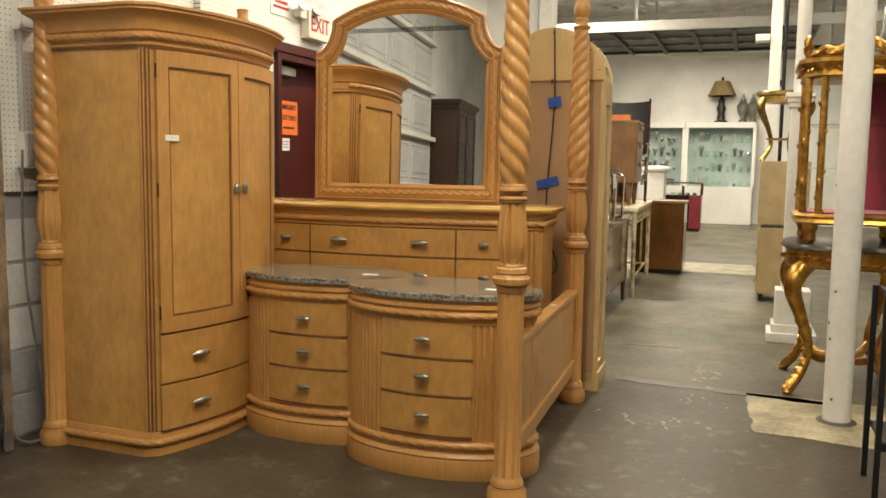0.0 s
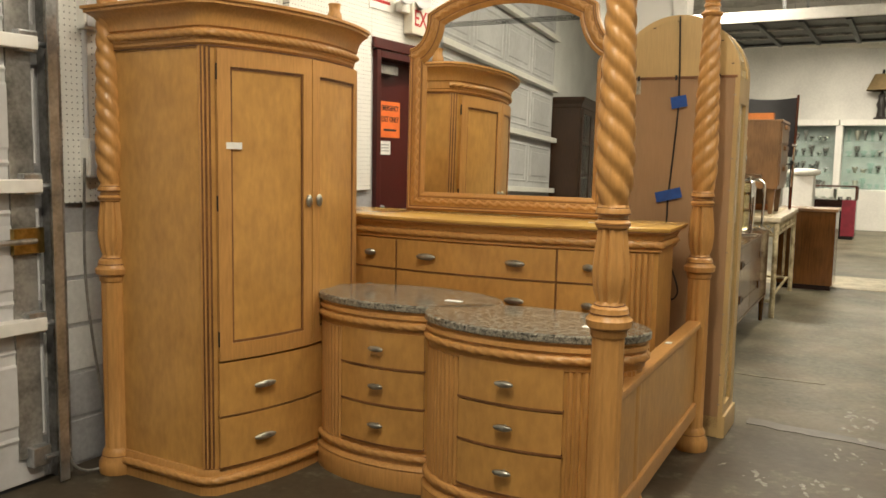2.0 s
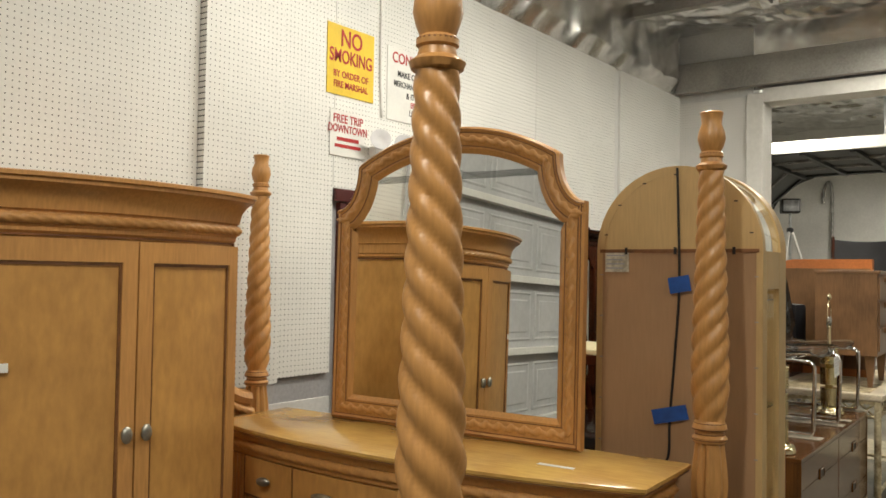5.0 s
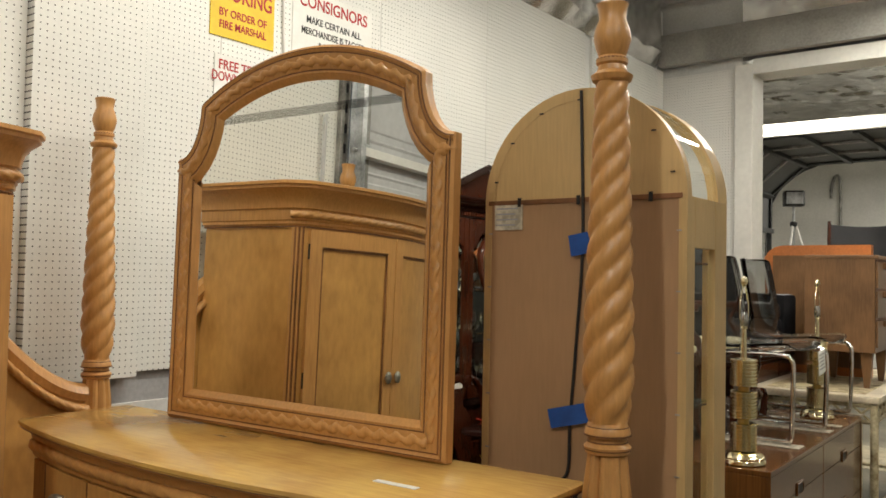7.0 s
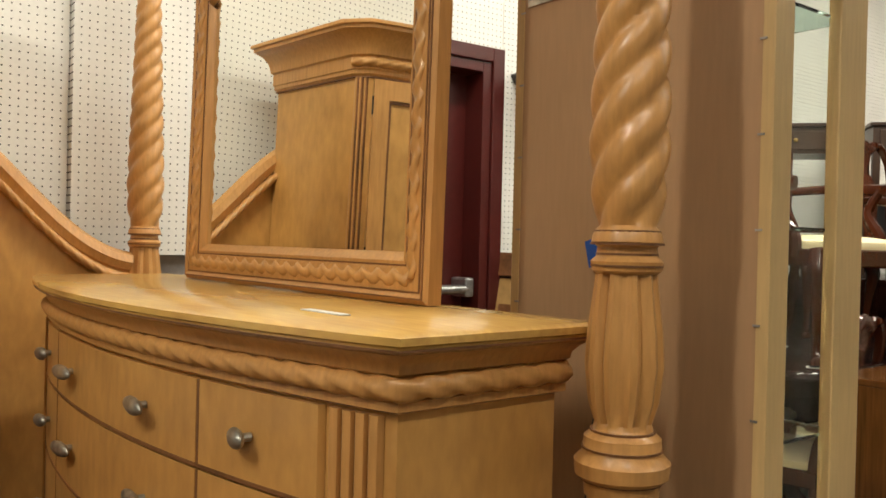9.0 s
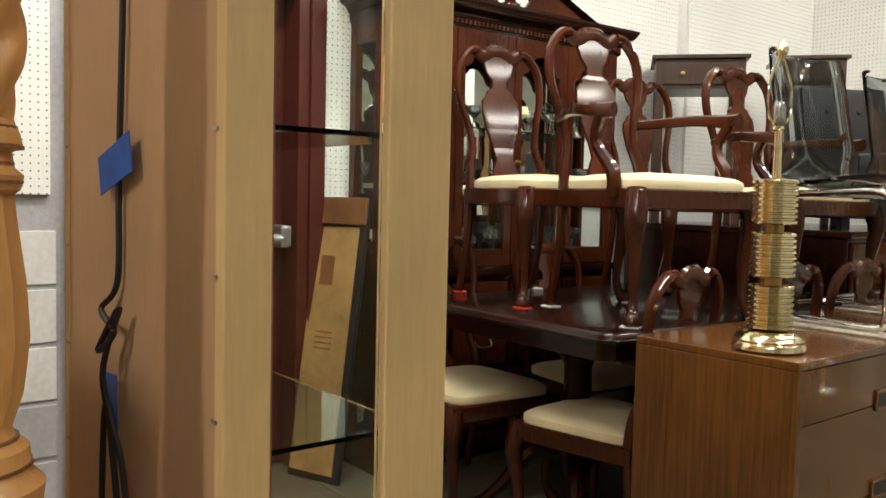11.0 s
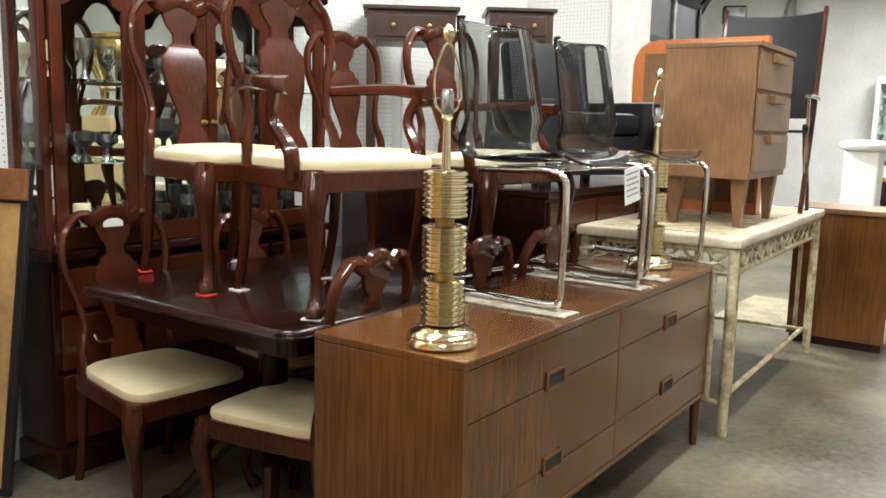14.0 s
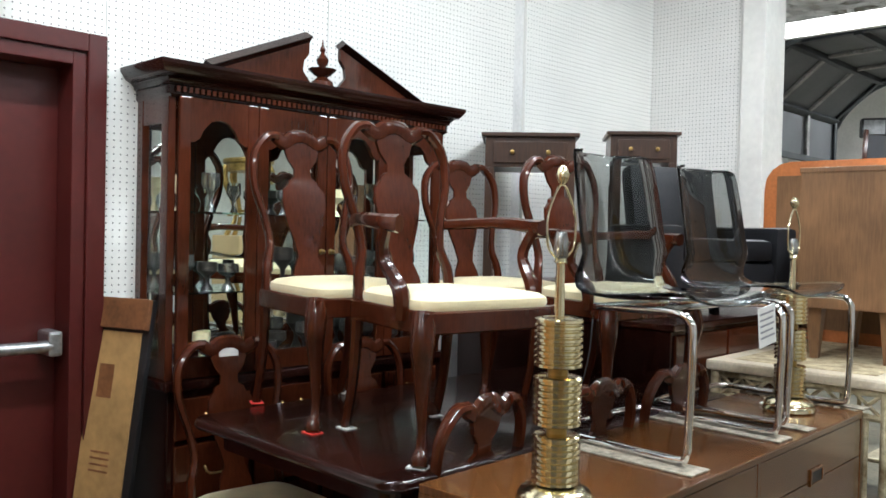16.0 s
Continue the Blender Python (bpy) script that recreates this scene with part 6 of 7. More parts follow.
dc = thing("director_chair", "folding chair of dark wood, black leather sling and chrome", "chair", pose(-1.00, 10.25, RT + 0.003, 0, 0, 6))
for sx in (-1, 1):
    pts = [(sx * 0.255, -0.12, 0.0), (sx * 0.262, 0.02, 0.5), (sx * 0.270, 0.16, 1.14)]
    part("stile", tube(pts, 0.021, 6, 0.7), MAHOG, dc)
    part("front_leg", tube([(sx * 0.25, 0.17, 0.0), (sx * 0.25, -0.16, 0.48)], 0.017, 6), BLACK, dc)
    part("arm_rest", box(sx * 0.262 - 0.022, sx * 0.262 + 0.022, -0.24, 0.10, 0.62, 0.645, 0.006), CHROME, dc)
    part("arm_strut", tube([(sx * 0.262, -0.20, 0.62), (sx * 0.255, 0.0, 0.02)], 0.009, 8), CHROME, dc, smooth=True)
rows = []
for k in range(11):
    u = -1 + k / 5
    sag = 0.05 * (1 - u * u)
    rows.append([(u * 0.262, 0.03 + sag, 0.52), (u * 0.268, 0.095 + sag, 0.82), (u * 0.270, 0.155 + sag, 1.12 - 0.4 * sag), (u * 0.270, 0.165 + sag, 1.12 - 0.4 * sag), (u * 0.268, 0.105 + sag, 0.82), (u * 0.262, 0.04 + sag, 0.52)])
part("back_sling", rings(rows), LEATHER, dc, "black leather back sling", smooth=True)
part("seat_sling", box(-0.25, 0.25, -0.19, 0.08, 0.44, 0.455, 0.005), LEATHER, dc)

# ---- behind the dining set ----
sb = thing("sideboard", "long dark wooden sideboard along the wall", "sideboard", pose(-2.02, 9.21, 0))
part("carcass", box(-0.62, 0.60, -0.68, 0.76, 0.06, 1.0, 0.005), MAHOG_DARK, sb)
part("top", box(-0.63, 0.62, -0.69, 0.77, 1.0, 1.03, 0.006), MAHOG_DARK, sb)
part("plinth", box(-0.6, 0.57, -0.65, 0.74, 0, 0.06), BLACK, sb)
for k in range(3):
    part("door", box(0.60, 0.614, -0.66 + k * 0.475, -0.20 + k * 0.475, 0.10, 0.98, 0.005), MAHOG, sb)


def end_table(m, w, d, h, mt, label):
    e = thing("end_table", label, "end table", m, "end tables")
    part("top", box(-w / 2 - 0.02, w / 2 + 0.02, -d / 2 - 0.02, d / 2 + 0.02, h - 0.02, h, 0.004), mt, e)
    part("body", box(-w / 2, w / 2, -d / 2, d / 2, h - 0.17, h - 0.02, 0.003), mt, e)
    dr_ = part("drawer", box(-w / 2 + 0.04, w / 2 - 0.04, -d / 2 - 0.012, -d / 2 - 0.001, h - 0.15, h - 0.045, 0.003), mt, e)
    for x in (-w * 0.2, w * 0.2):
        part("knob", shifted(lathe([(0.005, 0), (0.005, 0.012), (0.012, 0.018), (0.010, 0.026), (0.002, 0.028)], 12), pose(x, -d / 2 - 0.012, h - 0.098, 90, 0, 0)), OLD_BRASS, dr_, smooth=True)
    for sx in (-1, 1):
        for sy in (-1, 1):
            part("leg", box(sx * (w / 2 - 0.022) - 0.022, sx * (w / 2 - 0.022) + 0.022, sy * (d / 2 - 0.022) - 0.022, sy * (d / 2 - 0.022) + 0.022, 0, h - 0.17, 0.003), mt, e)
    part("lower_shelf", box(-w / 2 + 0.02, w / 2 - 0.02, -d / 2 + 0.02, d / 2 - 0.02, 0.12, 0.135), mt, e)
    return e


end_table(pose(-2.235, 9.58, 1.03, 0, 0, 38), 0.36, 0.34, 0.94, DARK_OAK, "brown wooden end table with brass knobs on the sideboard")
end_table(pose(-2.38, 8.76, 1.03, 0, 0, 40), 0.44, 0.36, 0.86, DARK_OAK, "dark brown end table with a drawer on the sideboard")
lc = thing("lounge_chair", "black leather lounge chair with tufted back on the sideboard", "armchair", pose(-1.73, 9.27, 1.03, 0, 0, 62))
part("seat_base", box(-0.28, 0.28, -0.30, 0.22, 0.05, 0.25, 0.03), LEATHER, lc, smooth=True)
part("seat_cushion", box(-0.25, 0.25, -0.31, 0.14, 0.25, 0.36, 0.04), LEATHER, lc, smooth=True)
bk = part("back_cushion", box(-0.25, 0.25, -0.06, 0.06, 0, 0.46, 0.04, m=pose(0, 0.19, 0.28, -12)), LEATHER, lc, smooth=True)
for x in (-0.1, 0.1):
    for z in (0.16, 0.32):
        part("button", shifted(lathe([(0.014, 0), (0.01, 0.006), (0.001, 0.008)], 10), pose(0, 0.19, 0.28, -12) @ pose(x, -0.062, z, 90)), LEATHER, bk)
for sx in (-1, 1):
    part("arm", box(sx * 0.31 - 0.06, sx * 0.31 + 0.06, -0.32, 0.24, 0.05, 0.42, 0.03), LEATHER, lc, smooth=True)
    for y in (-0.26, 0.2):
        part("foot", box(sx * 0.28 - 0.02, sx * 0.28 + 0.02, y - 0.02, y + 0.02, 0, 0.05), BLACK, lc)
hb = thing("headboard", "orange-brown rounded teak headboard standing on the rattan table", "headboard", pose(-1.26, 9.90, RT + 0.0035))
out = [(-0.37, 0), (0.37, 0), (0.37, 0.935), (-0.23, 0.935), (-0.285, 0.924), (-0.33, 0.894), (-0.36, 0.848), (-0.37, 0.79)]
part("panel", shifted(prism(out, -0.035, 0.035), STAND), ORANGE, hb)
part("inset", box(-0.30, 0.36, -0.040, -0.0345, 0.06, 0.86), WALNUT_L, hb)

# ---- hutch that the dresser mirror shows, at the far end of the side wall ----
hu = thing("hutch", "tall dark wooden hutch with glazed upper doors beside the garage door", "hutch", pose(WX + 0.012, -0.42, 0))
part("base_body", box(0, 0.46, -0.50, 0.50, 0.07, 0.92, 0.006), DARK_OAK, hu)
part("plinth", box(0, 0.47, -0.51, 0.51, 0, 0.08, 0.006), DARK_OAK, hu)
part("base_top", box(0, 0.48, -0.52, 0.52, 0.92, 0.955, 0.008), DARK_OAK, hu)
part("upper_back", box(0, 0.015, -0.46, 0.46, 0.955, 2.10), DARK_OAK, hu)
for y in (-0.46, 0.44):
    part("side_panel", box(0.015, 0.34, y, y + 0.02, 0.955, 2.10, 0.003), DARK_OAK, hu)
for z in (1.34, 1.72):
    part("shelf", box(0.016, 0.32, -0.438, 0.438, z, z + 0.018), DARK_OAK, hu)
part("crown", moulding([(0.0, -0.46), (0.34, -0.46), (0.34, 0.46), (0.0, 0.46)], [(0, 2.09), (0.01, 2.10), (0.015, 2.13), (0.045, 2.17), (0.05, 2.20), (0.03, 2.205)]), DARK_OAK, hu)
for y0 in (-0.435, 0.003):
    hd_ = part("glazed_door", box(0.341, 0.360, y0, y0 + 0.05, 0.97, 2.085, 0.003), DARK_OAK, hu)
    part("stile", box(0.341, 0.360, y0 + 0.382, y0 + 0.432, 0.97, 2.085, 0.003), DARK_OAK, hd_)
    for z in (0.97, 2.03):
        part("rail", box(0.341, 0.360, y0 + 0.051, y0 + 0.381, z, z + 0.055, 0.003), DARK_OAK, hd_)
    for z in (1.36, 1.70):
        part("glazing_bar", box(0.344, 0.357, y0 + 0.051, y0 + 0.381, z, z + 0.02, 0.002), DARK_OAK, hd_)
    pn = part("pane", box(0.349, 0.352, y0 + 0.045, y0 + 0.387, 1.02, 2.035), GLASS, hd_, "clear glass door pane")
    pn.visible_shadow = False
    for z0, z1 in ((0.64, 0.89), (0.12, 0.61)):
        bd = part("cupboard_door", box(0.461, 0.476, y0, y0 + 0.43, z0, z1, 0.005), DARK_OAK, hu)
        part("knob", shifted(lathe([(0.005, 0), (0.005, 0.012), (0.013, 0.018), (0.010, 0.026), (0.002, 0.028)], 12), pose(0.476, y0 + 0.215, (z0 + z1) / 2, 0, 90, 0)), OLD_BRASS, bd, smooth=True)

# ---- right-hand side of the aisle ----
bc = thing("low_cabinet", "dark brown wooden cabinet standing in the aisle", "cabinet", pose(-0.680, 11.05, 0))
part("carcass", box(-0.235, 0.325, -0.22, 0.22, 0.05, 0.83, 0.004), WALNUT, bc)
part("top", box(-0.245, 0.34, -0.235, 0.235, 0.83, 0.86, 0.005), WALNUT_L, bc)
part("plinth", box(-0.22, 0.31, -0.205, 0.205, 0, 0.05), MAHOG_DARK, bc)
wp = thing("pedestal", "white plaster pedestal with round top", "pedestal", pose(-0.90, 12.85, 0))
part("column", box(-0.13, 0.13, -0.13, 0.13, 0.08, 1.18, 0.02), WHITE, wp)
part("round_top", lathe([(0.14, 1.18), (0.19, 1.20), (0.20, 1.225), (0.19, 1.25), (0.10, 1.27)], 24), WHITE, wp, smooth=True)
part("foot", box(-0.18, 0.18, -0.18, 0.18, 0, 0.08, 0.01), WHITE, wp)


def drawer_cabinet(m, w, d, h, n, label):
    c = thing("drawer_cabinet", label, "cabinet", m, "beige cabinets")
    part("body", box(-w / 2 + 0.012, w / 2, -d / 2, d / 2, 0.07, h, 0.005), BEIGE, c)
    for k in range(n):
        z0 = 0.09 + k * (h - 0.11) / n
        q = part("drawer", box(-w / 2, -w / 2 + 0.0115, -d / 2 + 0.01, d / 2 - 0.01, z0, z0 + (h - 0.11) / n - 0.01, 0.004), BEIGE, c)
        part("handle", tube([(-w / 2 - 0.015, -0.08, z0 + 0.07), (-w / 2 - 0.015, 0.08, z0 + 0.07)], 0.007, 6), CHROME, q)
    for sx in (-1, 1):
        for sy in (-1, 1):
            part("leg", box(sx * (w / 2 - 0.05) - 0.02, sx * (w / 2 - 0.05) + 0.02, sy * (d / 2 - 0.04) - 0.02, sy * (d / 2 - 0.04) + 0.02, 0, 0.07), BLACK, c)
    return c


drawer_cabinet(pose(0.66, 9.36, 0), 0.44, 0.46, 0.70, 4, "beige drawer cabinet on short dark legs beside the aisle")
sv = thing("silver_tray", "flat dark tray of cutlery on the beige cabinet", "tray", pose(0.66, 9.34, 0.7005))
part("tray", box(-0.2, 0.2, -0.2, 0.2, 0, 0.025, 0.006), CERAMIC, sv)
for k in range(6):
    part("cutlery", box(-0.17 + k * 0.06, -0.14 + k * 0.06, -0.15, 0.15, 0.026, 0.032), SILVER, sv)
up = thing("wall_cupboard", "plain beige cupboard stacked on the drawer cabinet", "cupboard", pose(0.66, 9.38, 0.7265))
part("body", box(-0.215, 0.215, -0.19, 0.19, 0.0, 0.60, 0.005), BEIGE, up)
part("door", box(-0.228, -0.216, -0.185, 0.185, 0.01, 0.59, 0.004), BEIGE, up)
cs = thing("console_table", "small gilt console table with scrolled legs stacked on the cupboard", "console table", pose(0.62, 9.38, 1.327))
part("tabletop", moulding(ellipse(0.26, 0.20, 32), [(-0.01, 0.615), (0, 0.625), (0, 0.65), (-0.01, 0.66)]), OLD_BRASS, cs, smooth=True)
part("apron", moulding(ellipse(0.22, 0.17, 32), [(0, 0.55), (0, 0.615)]), OLD_BRASS, cs, smooth=True)
for a in (150, 210, 0, 60, 300):
    d = Vector((math.cos(radians(a)), 0.8 * math.sin(radians(a)), 0))
    pts = curve([d * 0.21 + Vector((0, 0, 0.60)), d * 0.24 + Vector((0, 0, 0.50)), d * 0.15 + Vector((0, 0, 0.30)), d * 0.12 + Vector((0, 0, 0.15)), d * 0.19 + Vector((0, 0, 0.03)), d * 0.21 + Vector((0, 0, 0.0))], 5)
    part("leg", tube(pts, spread([0.03, 0.034, 0.02, 0.017, 0.022, 0.024], len(pts)), 8), OLD_BRASS, cs, smooth=True)
part("shelf", moulding(ellipse(0.15, 0.11, 24), [(0, 0.20), (0, 0.22)]), OLD_BRASS, cs)

col = thing("column_casing", "cream classical column casing round a steel pillar", "column", pose(0.66, 7.30, 0))
part("plinth", box(-0.15, 0.19, -0.16, 0.18, 0, 0.07, 0.008), WHITE, col)
part("plinth_step", box(-0.12, 0.16, -0.13, 0.15, 0.07, 0.13, 0.008), WHITE, col)
part("pedestal_block", box(-0.10, 0.14, -0.11, 0.13, 0.13, 0.38, 0.008), WHITE, col)
part("shaft", box(-0.06, 0.06, -0.06, 0.06, 0.38, 1.70, 0.006), WHITE, col)
for k in range(3):
    part("flute", box(-0.063, -0.0595, -0.04 + k * 0.032, -0.024 + k * 0.032, 0.45, 1.62, 0.001), WHITE, col)
    part("flute", box(-0.04 + k * 0.032, -0.024 + k * 0.032, -0.063, -0.0595, 0.45, 1.62, 0.001), WHITE, col)
for z, w in ((1.70, 0.072), (1.735, 0.085), (1.77, 0.10)):
    part("capital", box(-w, w, -w, w, z, z + 0.034, 0.006), WHITE, col)
part("steel_pillar", lathe([(0.047, 1.80), (0.047, CEIL - 0.05)], 20), WHITE, col, smooth=True)
jp = thing("opening_post", "white square post with black pipe bracket in the hall opening", "post", pose(0.53, 10.05, 0))
part("shaft", box(-0.055, 0.055, -0.04, 0.04, 0, 3.42, 0.006), WHITE, jp)
part("pipe", tube([(0.09, 0, 1.2), (0.09, 0, 3.0)], 0.018, 8), BLACK, jp)
part("bracket", box(0.055, 0.09, -0.02, 0.02, 2.1, 2.16), BLACK, jp)
part("spot_box", box(-0.20, -0.06, -0.08, 0.08, 2.55, 2.62, 0.01), WHITE, jp)


def leaf_string(path, r, step):
    """A run of carved gilt leaves along a line."""
    bm = bmesh.new()
    dist = 0
    for i, (a, b) in enumerate(zip(path, path[1:])):
        a, b = Vector(a), Vector(b)
        n = max(1, int((b - a).length / step))
        for k in range(n):
            p = a.lerp(b, k / n)
            d = (b - a).normalized()
            q = d.to_track_quat("Z", "Y").to_matrix().to_4x4()
            s = 1 if (i + k) % 2 else -1
            bmesh.ops.create_icosphere(bm, subdivisions=1, radius=1, matrix=Matrix.Translation(p) @ q @ pose(s * r * 0.5, 0, 0, 20 * s, 35 * s, 40 * k) @ Matrix.Diagonal((r * 0.8, r * 0.5, r * 1.2, 1)))
    return bm


gt = thing("gilt_console", "carved gilt console table with cabriole legs and dark top", "console table", pose(0.88, 5.98, 0))
GZ = 0.845
out = [(0.0, -0.31), (0.12, -0.36), (0.24, -0.33), (0.32, -0.22), (0.33, 0.22), (0.24, 0.33), (0.12, 0.36), (0.0, 0.33), (-0.14, 0.36), (-0.25, 0.32), (-0.32, 0.20), (-0.34, 0.0), (-0.32, -0.20), (-0.25, -0.32), (-0.12, -0.36)]
out = [(p.x, p.y) for p in curve([(x, y, 0) for x, y in out + out[:1]], 4)[:-1]]
part("tabletop", moulding(out, [(-0.01, GZ - 0.03), (0.004, GZ - 0.024), (0.0, GZ - 0.01), (-0.008, GZ)]), CERAMIC, gt, "dark marble top", smooth=True)
part("apron", moulding([(x * 0.9, y * 0.9) for x, y in out], [(0, GZ - 0.13), (0.012, GZ - 0.12), (0.008, GZ - 0.06), (0.015, GZ - 0.03)]), GOLD, gt, smooth=True)
part("apron_carving", leaf_string([(x * 0.93, y * 0.93, GZ - 0.085 + 0.02 * math.sin(9 * x + 7 * y)) for x, y in out + out[:1]], 0.022, 0.03), GOLD, gt, "carved gilt leaves", smooth=True)
for sx in (-1, 1):
    for sy in (-1, 1):
        d = Vector((sx * 0.72, sy * 0.69, 0))
        o = Vector((sx * 0.20, sy * 0.24, 0))
        pts = curve([o + Vector((0, 0, GZ - 0.10)), o + d * 0.09 + Vector((0, 0, GZ - 0.17)), o + d * 0.11 + Vector((0, 0, GZ - 0.26)), o + d * 0.03 + Vector((0, 0, 0.42)), o - d * 0.03 + Vector((0, 0, 0.25)), o + d * 0.02 + Vector((0, 0, 0.12)), o + d * 0.09 + Vector((0, 0, 0.045)), o + d * 0.11 + Vector((0, 0, 0.025))], 5)
        lg = part("cabriole_leg", tube(pts, spread([0.05, 0.055, 0.046, 0.032, 0.026, 0.026, 0.030, 0.024], len(pts)), 10), GOLD, gt, smooth=True)
        part("leg_carving", leaf_string([p + d * 0.028 for p in pts[2:-4]], 0.018, 0.03), GOLD, lg, smooth=True)
        part("scroll_foot", shifted(lathe([(0.001, 0), (0.022, 0.002), (0.03, 0.018), (0.02, 0.036), (0.001, 0.04)], 12), Matrix.Translation(o + d * 0.11)), GOLD, lg, smooth=True)
    pts = curve([Vector((sx * 0.19, -0.22, 0.24)), Vector((sx * 0.10, -0.08, 0.17)), Vector((0, 0, 0.19)), Vector((-sx * 0.10, 0.08, 0.17)), Vector((-sx * 0.19, 0.22, 0.24))], 5)
    part("stretcher", tube(pts, 0.022, 8), GOLD, gt, smooth=True)
part("stretcher_urn", shifted(lathe([(0.03, 0), (0.06, 0.03), (0.05, 0.07), (0.02, 0.09), (0.035, 0.12), (0.001, 0.15)], 14), Matrix.Translation((0, 0, 0.19))), GOLD, gt, smooth=True)

gv = thing("gilt_vitrine", "ornate gilt display vitrine with glass sides and red lining", "display cabinet", pose(0.89, 6.0, GZ + 0.001))
VX, VY, VH = 0.265, 0.255, 1.02
vout = [(-VX, -VY * 0.6), (-VX * 0.7, -VY), (VX * 0.7, -VY), (VX, -VY * 0.6), (VX, VY), (-VX, VY)]
for x, y in ((-VX * 0.8, -VY * 0.75), (VX * 0.8, -VY * 0.75), (VX * 0.85, VY * 0.85), (-VX * 0.85, VY * 0.85)):
    part("foot", shifted(lathe([(0.02, 0), (0.035, 0.02), (0.03, 0.06), (0.045, 0.09), (0.04, 0.115)], 12), Matrix.Translation((x, y, 0))), GOLD, gv, smooth=True)
part("base", moulding(vout, [(0.02, 0.11), (0.03, 0.12), (0.02, 0.14), (0.03, 0.155), (0.01, 0.17)]), GOLD, gv, smooth=True)
part("cornice", moulding(vout, [(0.0, VH - 0.10), (0.02, VH - 0.09), (0.015, VH - 0.06), (0.04, VH - 0.03), (0.05, VH - 0.02), (0.05, VH), (0.03, VH + 0.01)]), GOLD, gv, smooth=True)
part("cornice_carving", leaf_string([(x * 1.07, y * 1.07, VH - 0.055) for x, y in vout + vout[:1]], 0.018, 0.028), GOLD, gv, smooth=True)
part("back_lining", box(0.06, VX - 0.02, VY - 0.02, VY - 0.01, 0.17, VH - 0.1), VELVET, gv, "red velvet lining")
for x, y in vout:
    pc = part("corner_column", tube([(x * 0.97, y * 0.97, 0.165), (x * 0.97, y * 0.97, VH - 0.095)], 0.020, 10), GOLD, gv, smooth=True)
    part("column_carving", leaf_string([(x * 0.99 + 0.012 * math.cos(k), y * 0.99 + 0.012 * math.sin(k), 0.18 + k * 0.037) for k in range(20)], 0.016, 0.02), GOLD, pc, smooth=True)
for (xa, ya), (xb, yb) in zip(vout, vout[1:] + vout[:1]):
    if ya > 0 and yb > 0:
        continue
    a, b = Vector((xa, ya, 0)) * 0.965, Vector((xb, yb, 0)) * 0.965
    ang = math.degrees(math.atan2((b - a).y, (b - a).x))
    pn = part("pane", box(0.02, (b - a).length - 0.02, -0.002, 0.002, 0.17, VH - 0.1, m=pose(a.x, a.y, 0, 0, 0, ang)), GLASS, gv, "clear glass pane")
    pn.visible_shadow = False
for z in (0.42, 0.66):
    sh = part("glass_shelf", prism([(x * 0.92, y * 0.92) for x, y in vout], z, z + 0.006), SHELF_GLASS, gv)
    sh.visible_shadow = False
part("floor_lining", prism([(x * 0.93, y * 0.93) for x, y in vout], 0.1705, 0.178), VELVET, gv)
cr = bmesh.new()
for sx in (-1, 1):
    merge(cr, tube(curve([(sx * 0.24, -VY, VH + 0.01), (sx * 0.19, -VY, VH + 0.05), (sx * 0.12, -VY, VH + 0.035), (sx * 0.05, -VY, VH + 0.09), (0, -VY, VH + 0.06)], 5), 0.022, 8))
merge(cr, leaf_string([(-0.24, -VY, VH + 0.02), (-0.1, -VY, VH + 0.05), (0, -VY, VH + 0.10), (0.1, -VY, VH + 0.05), (0.24, -VY, VH + 0.02)], 0.03, 0.03))
merge(cr, leaf_string([(-VX, -VY * 0.6, VH), (-VX - 0.01, -VY * 0.6, VH + 0.13)], 0.034, 0.02))
part("crest", cr, GOLD, gv, "carved gilt crest", smooth=True)

cd = thing("chandelier", "silver-grey crystal chandelier laid on the vitrine", "chandelier", pose(1.02, 6.05, GZ + VH + 0.012))
part("stem", lathe([(0.06, 0), (0.03, 0.03), (0.015, 0.06), (0.03, 0.12), (0.012, 0.18), (0.02, 0.24), (0.005, 0.30)], 14), SILVER, cd, smooth=True)
for k in range(6):
    a = 2 * math.pi * k / 6
    d = Vector((math.cos(a), math.sin(a), 0))
    am = part("arm", tube(curve([Vector((0, 0, 0.10)), d * 0.06 + Vector((0, 0, 0.05)), d * 0.13 + Vector((0, 0, 0.07)), d * 0.16 + Vector((0, 0, 0.13))], 5), 0.006, 6), SILVER, cd, smooth=True)
    part("candle_cup", shifted(lathe([(0.006, 0), (0.03, 0.012), (0.032, 0.03), (0.014, 0.03), (0.014, 0.08), (0.004, 0.085)], 12), Matrix.Translation(d * 0.16 + Vector((0, 0, 0.125)))), OLD_PAPER, am, smooth=True)
    for q in range(3):
        bm = bmesh.new()
        bmesh.ops.create_icosphere(bm, subdivisions=1, radius=1, matrix=Matrix.Translation(d * (0.09 + 0.03 * q) + Vector((0, 0, 0.035 + 0.01 * q))) @ Matrix.Diagonal((0.010, 0.010, 0.018, 1)))
        part("crystal_drop", bm, GLASS, am)

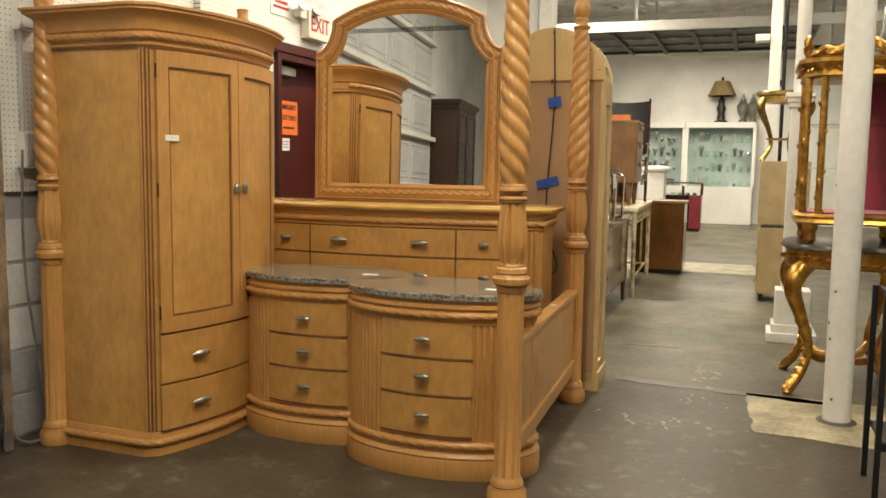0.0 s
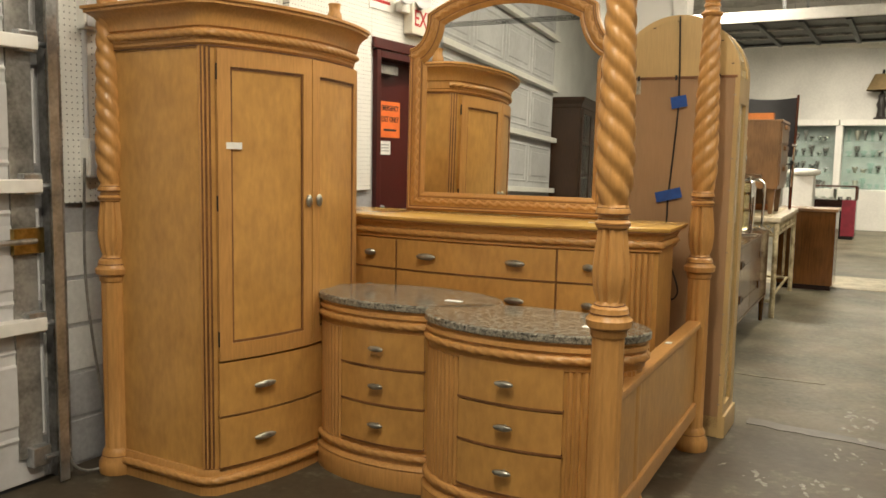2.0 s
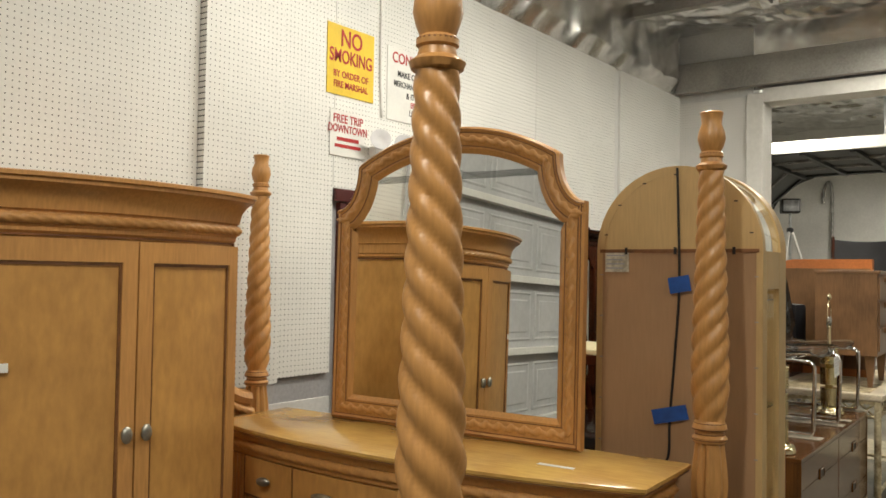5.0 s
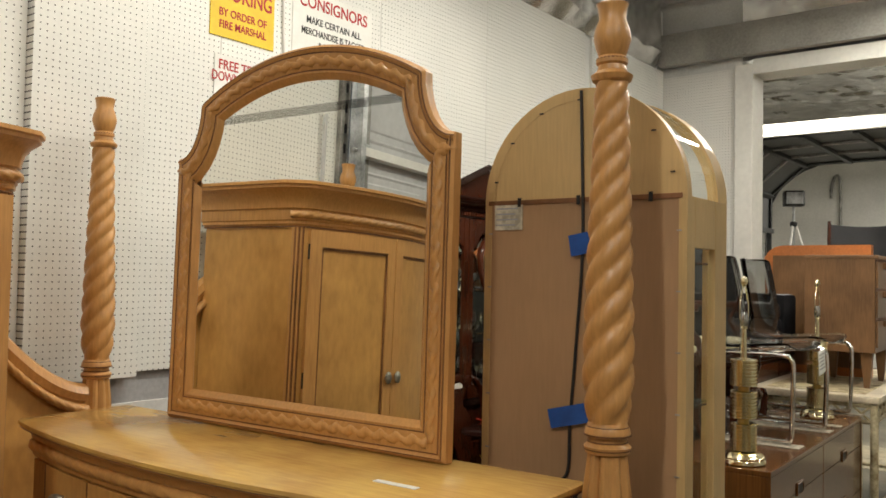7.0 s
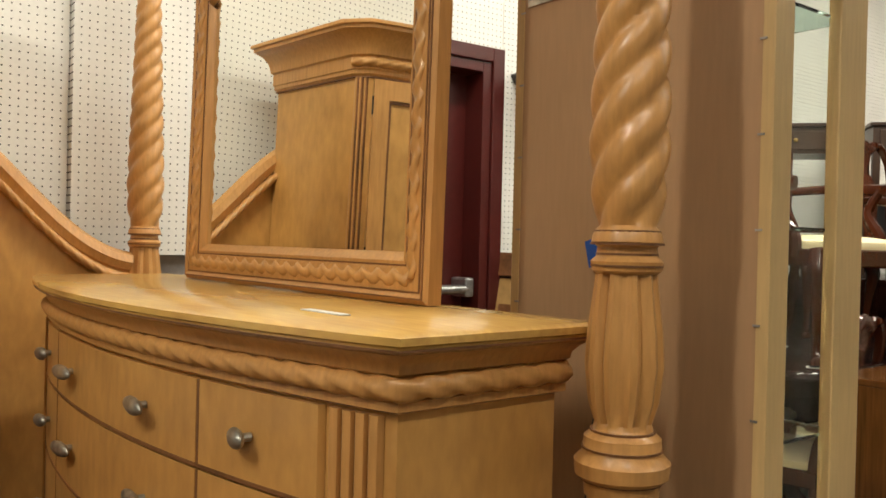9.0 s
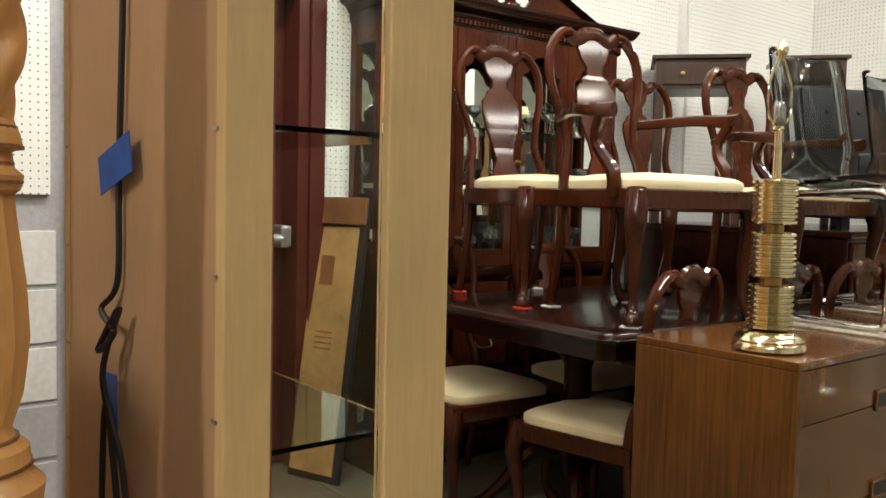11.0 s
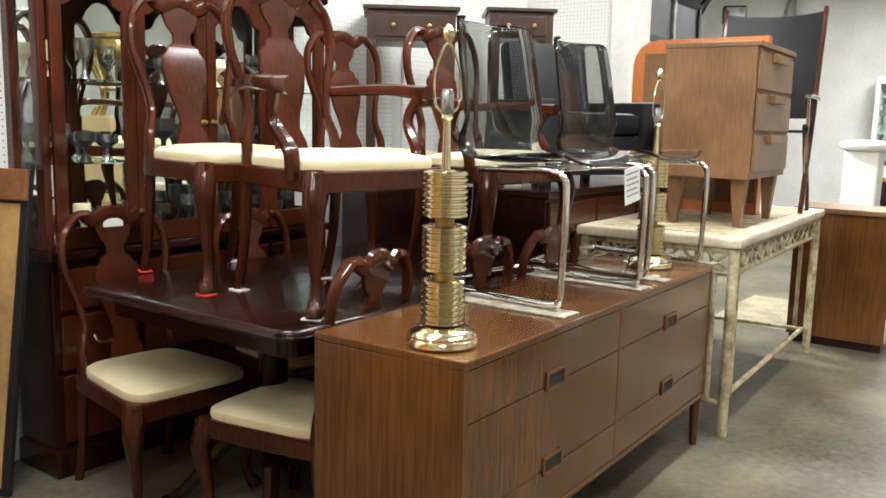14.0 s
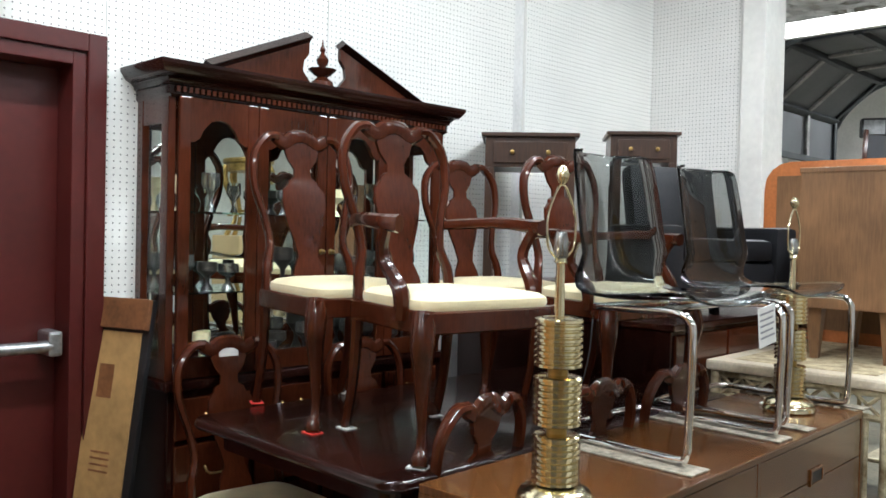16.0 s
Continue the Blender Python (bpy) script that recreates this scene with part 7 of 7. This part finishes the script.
sf = thing("metal_shelf", "black metal shelf rack with thin posts", "shelf", pose(1.22, 4.28, 0))
for x in (-0.37, 0.37):
    for y in (-0.16, 0.16):
        part("post", box(x - 0.011, x + 0.011, y - 0.011, y + 0.011, 0, 0.80, 0.002), BLACK, sf)
for z in (0.22, 0.78):
    part("shelf_board", box(-0.36, 0.36, -0.15, 0.15, z, z + 0.02, 0.003), BLACK, sf)
    part("rim", box(-0.38, 0.38, -0.172, -0.162, z - 0.012, z + 0.02), BLACK, sf)

# ---- back hall ----


def showcase(m, w, label):
    s = thing("showcase", label, "display case", m, "wall showcases")
    part("base", box(-w / 2, w / 2, -0.2, 0.2, 0, 0.82, 0.006), WHITE, s)
    part("back", box(-w / 2, w / 2, 0.17, 0.2, 0.82, 2.12), CASE_BACK, s)
    part("top", box(-w / 2 - 0.02, w / 2 + 0.02, -0.22, 0.2, 2.12, 2.24, 0.006), WHITE, s)
    for x in (-w / 2, w / 2):
        part("stile", box(x - 0.035, x + 0.035, -0.2, 0.17, 0.82, 2.12, 0.004), WHITE, s)
    for z in (1.15, 1.48, 1.80):
        sh = part("glass_shelf", box(-w / 2 + 0.04, w / 2 - 0.04, -0.17, 0.165, z, z + 0.008), SHELF_GLASS, s)
        sh.visible_shadow = False
    pn = part("pane", box(-w / 2 + 0.04, w / 2 - 0.04, -0.198, -0.194, 0.83, 2.11), GLASS, s)
    pn.visible_shadow = False
    return s


showcase(pose(-1.58, 20.5, 0), 0.98, "white glazed wall showcase filled with silverware")
showcase(pose(-0.32, 20.5, 0), 1.42, "white glazed wall showcase filled with glassware")
random.seed(11)
for z in (0.825, 1.159, 1.489, 1.809):
    for k in range(17):
        x = -2.0 + k * 0.142 + random.uniform(-0.02, 0.02)
        if abs(x + 1.06) < 0.13:
            continue
        r, h = random.uniform(0.04, 0.068), random.uniform(0.06, 0.24)
        lb, mt, nm = ("small silver dish on a showcase shelf", SILVER, "silver_dish") if x < -1.06 else random.choice([("small green glass ornament in the showcase", SHELF_GLASS, "glass_ornament"), ("small pewter ornament in the showcase", PEWTER, "pewter_ornament"), ("small silver cup in the showcase", SILVER, "silver_cup")])
        vase(nm, [(r * 0.7, 0), (r * 0.4, 0.02), (r * 0.5, h * 0.4), (r, h * 0.75), (r * 0.9, h), (r * 0.7, h)], mt, lb, "ornament", pose(x, 20.5 + random.uniform(-0.08, 0.06), z), "showcase ornaments")
tl = thing("statue_lamp", "dark figure table lamp with tan shade on the showcase", "lamp", pose(-0.33, 20.48, 2.2405))
part("base", lathe([(0.14, 0), (0.14, 0.03), (0.09, 0.06), (0.07, 0.2), (0.10, 0.3), (0.06, 0.42), (0.075, 0.48), (0.03, 0.55), (0.015, 0.58), (0.012, 0.75)], 16), CERAMIC, tl, smooth=True)
part("shade", lathe([(0.30, 0.58), (0.16, 0.90), (0.155, 0.90), (0.295, 0.58)], 28), SHADE, tl, "tan fabric lampshade", smooth=True)
part("finial", lathe([(0.012, 0.90), (0.03, 0.95), (0.012, 1.0)], 12), BLACK, tl)
for x in (0.12, 0.33):
    vase("urn", [(0.10, 0), (0.09, 0.03), (0.04, 0.08), (0.12, 0.25), (0.13, 0.36), (0.06, 0.46), (0.08, 0.50), (0.05, 0.50), (0.02, 0.62)], PEWTER, "pale carved urn on the showcase", "urn", pose(x, 20.5, 2.2405), "urns")
ct = thing("display_counter", "dark red-brown display counter with glass top", "counter", pose(-1.05, 17.95, 0))
part("body", box(-0.55, 0.52, -0.25, 0.25, 0.05, 0.70, 0.006), MAHOG_DARK, ct)
part("side_panel", box(0.30, 0.525, -0.262, -0.2505, 0.06, 0.70, 0.004), VELVET, ct)
part("plinth", box(-0.53, 0.5, -0.23, 0.23, 0, 0.05), BLACK, ct)
part("top_frame", box(-0.56, 0.53, -0.26, 0.26, 0.93, 0.955, 0.004), MAHOG, ct)
for x in (-0.545, 0.515):
    part("corner_post", box(x - 0.015, x + 0.015, -0.255, -0.225, 0.70, 0.93), MAHOG, ct)
    part("corner_post", box(x - 0.015, x + 0.015, 0.225, 0.255, 0.70, 0.93), MAHOG, ct)
pn = part("front_pane", box(-0.53, 0.50, -0.245, -0.241, 0.70, 0.93), GLASS, ct)
pn.visible_shadow = False
for k in range(7):
    solo("trinket_box", box(-0.04, 0.04, -0.03, 0.03, 0, 0.05, 0.006), random.choice([PAPER, SILVER, OLD_BRASS]), "small trinket box inside the display counter", "trinket box", pose(-1.5 + k * 0.14, 17.9, 0.7005), "trinket boxes")
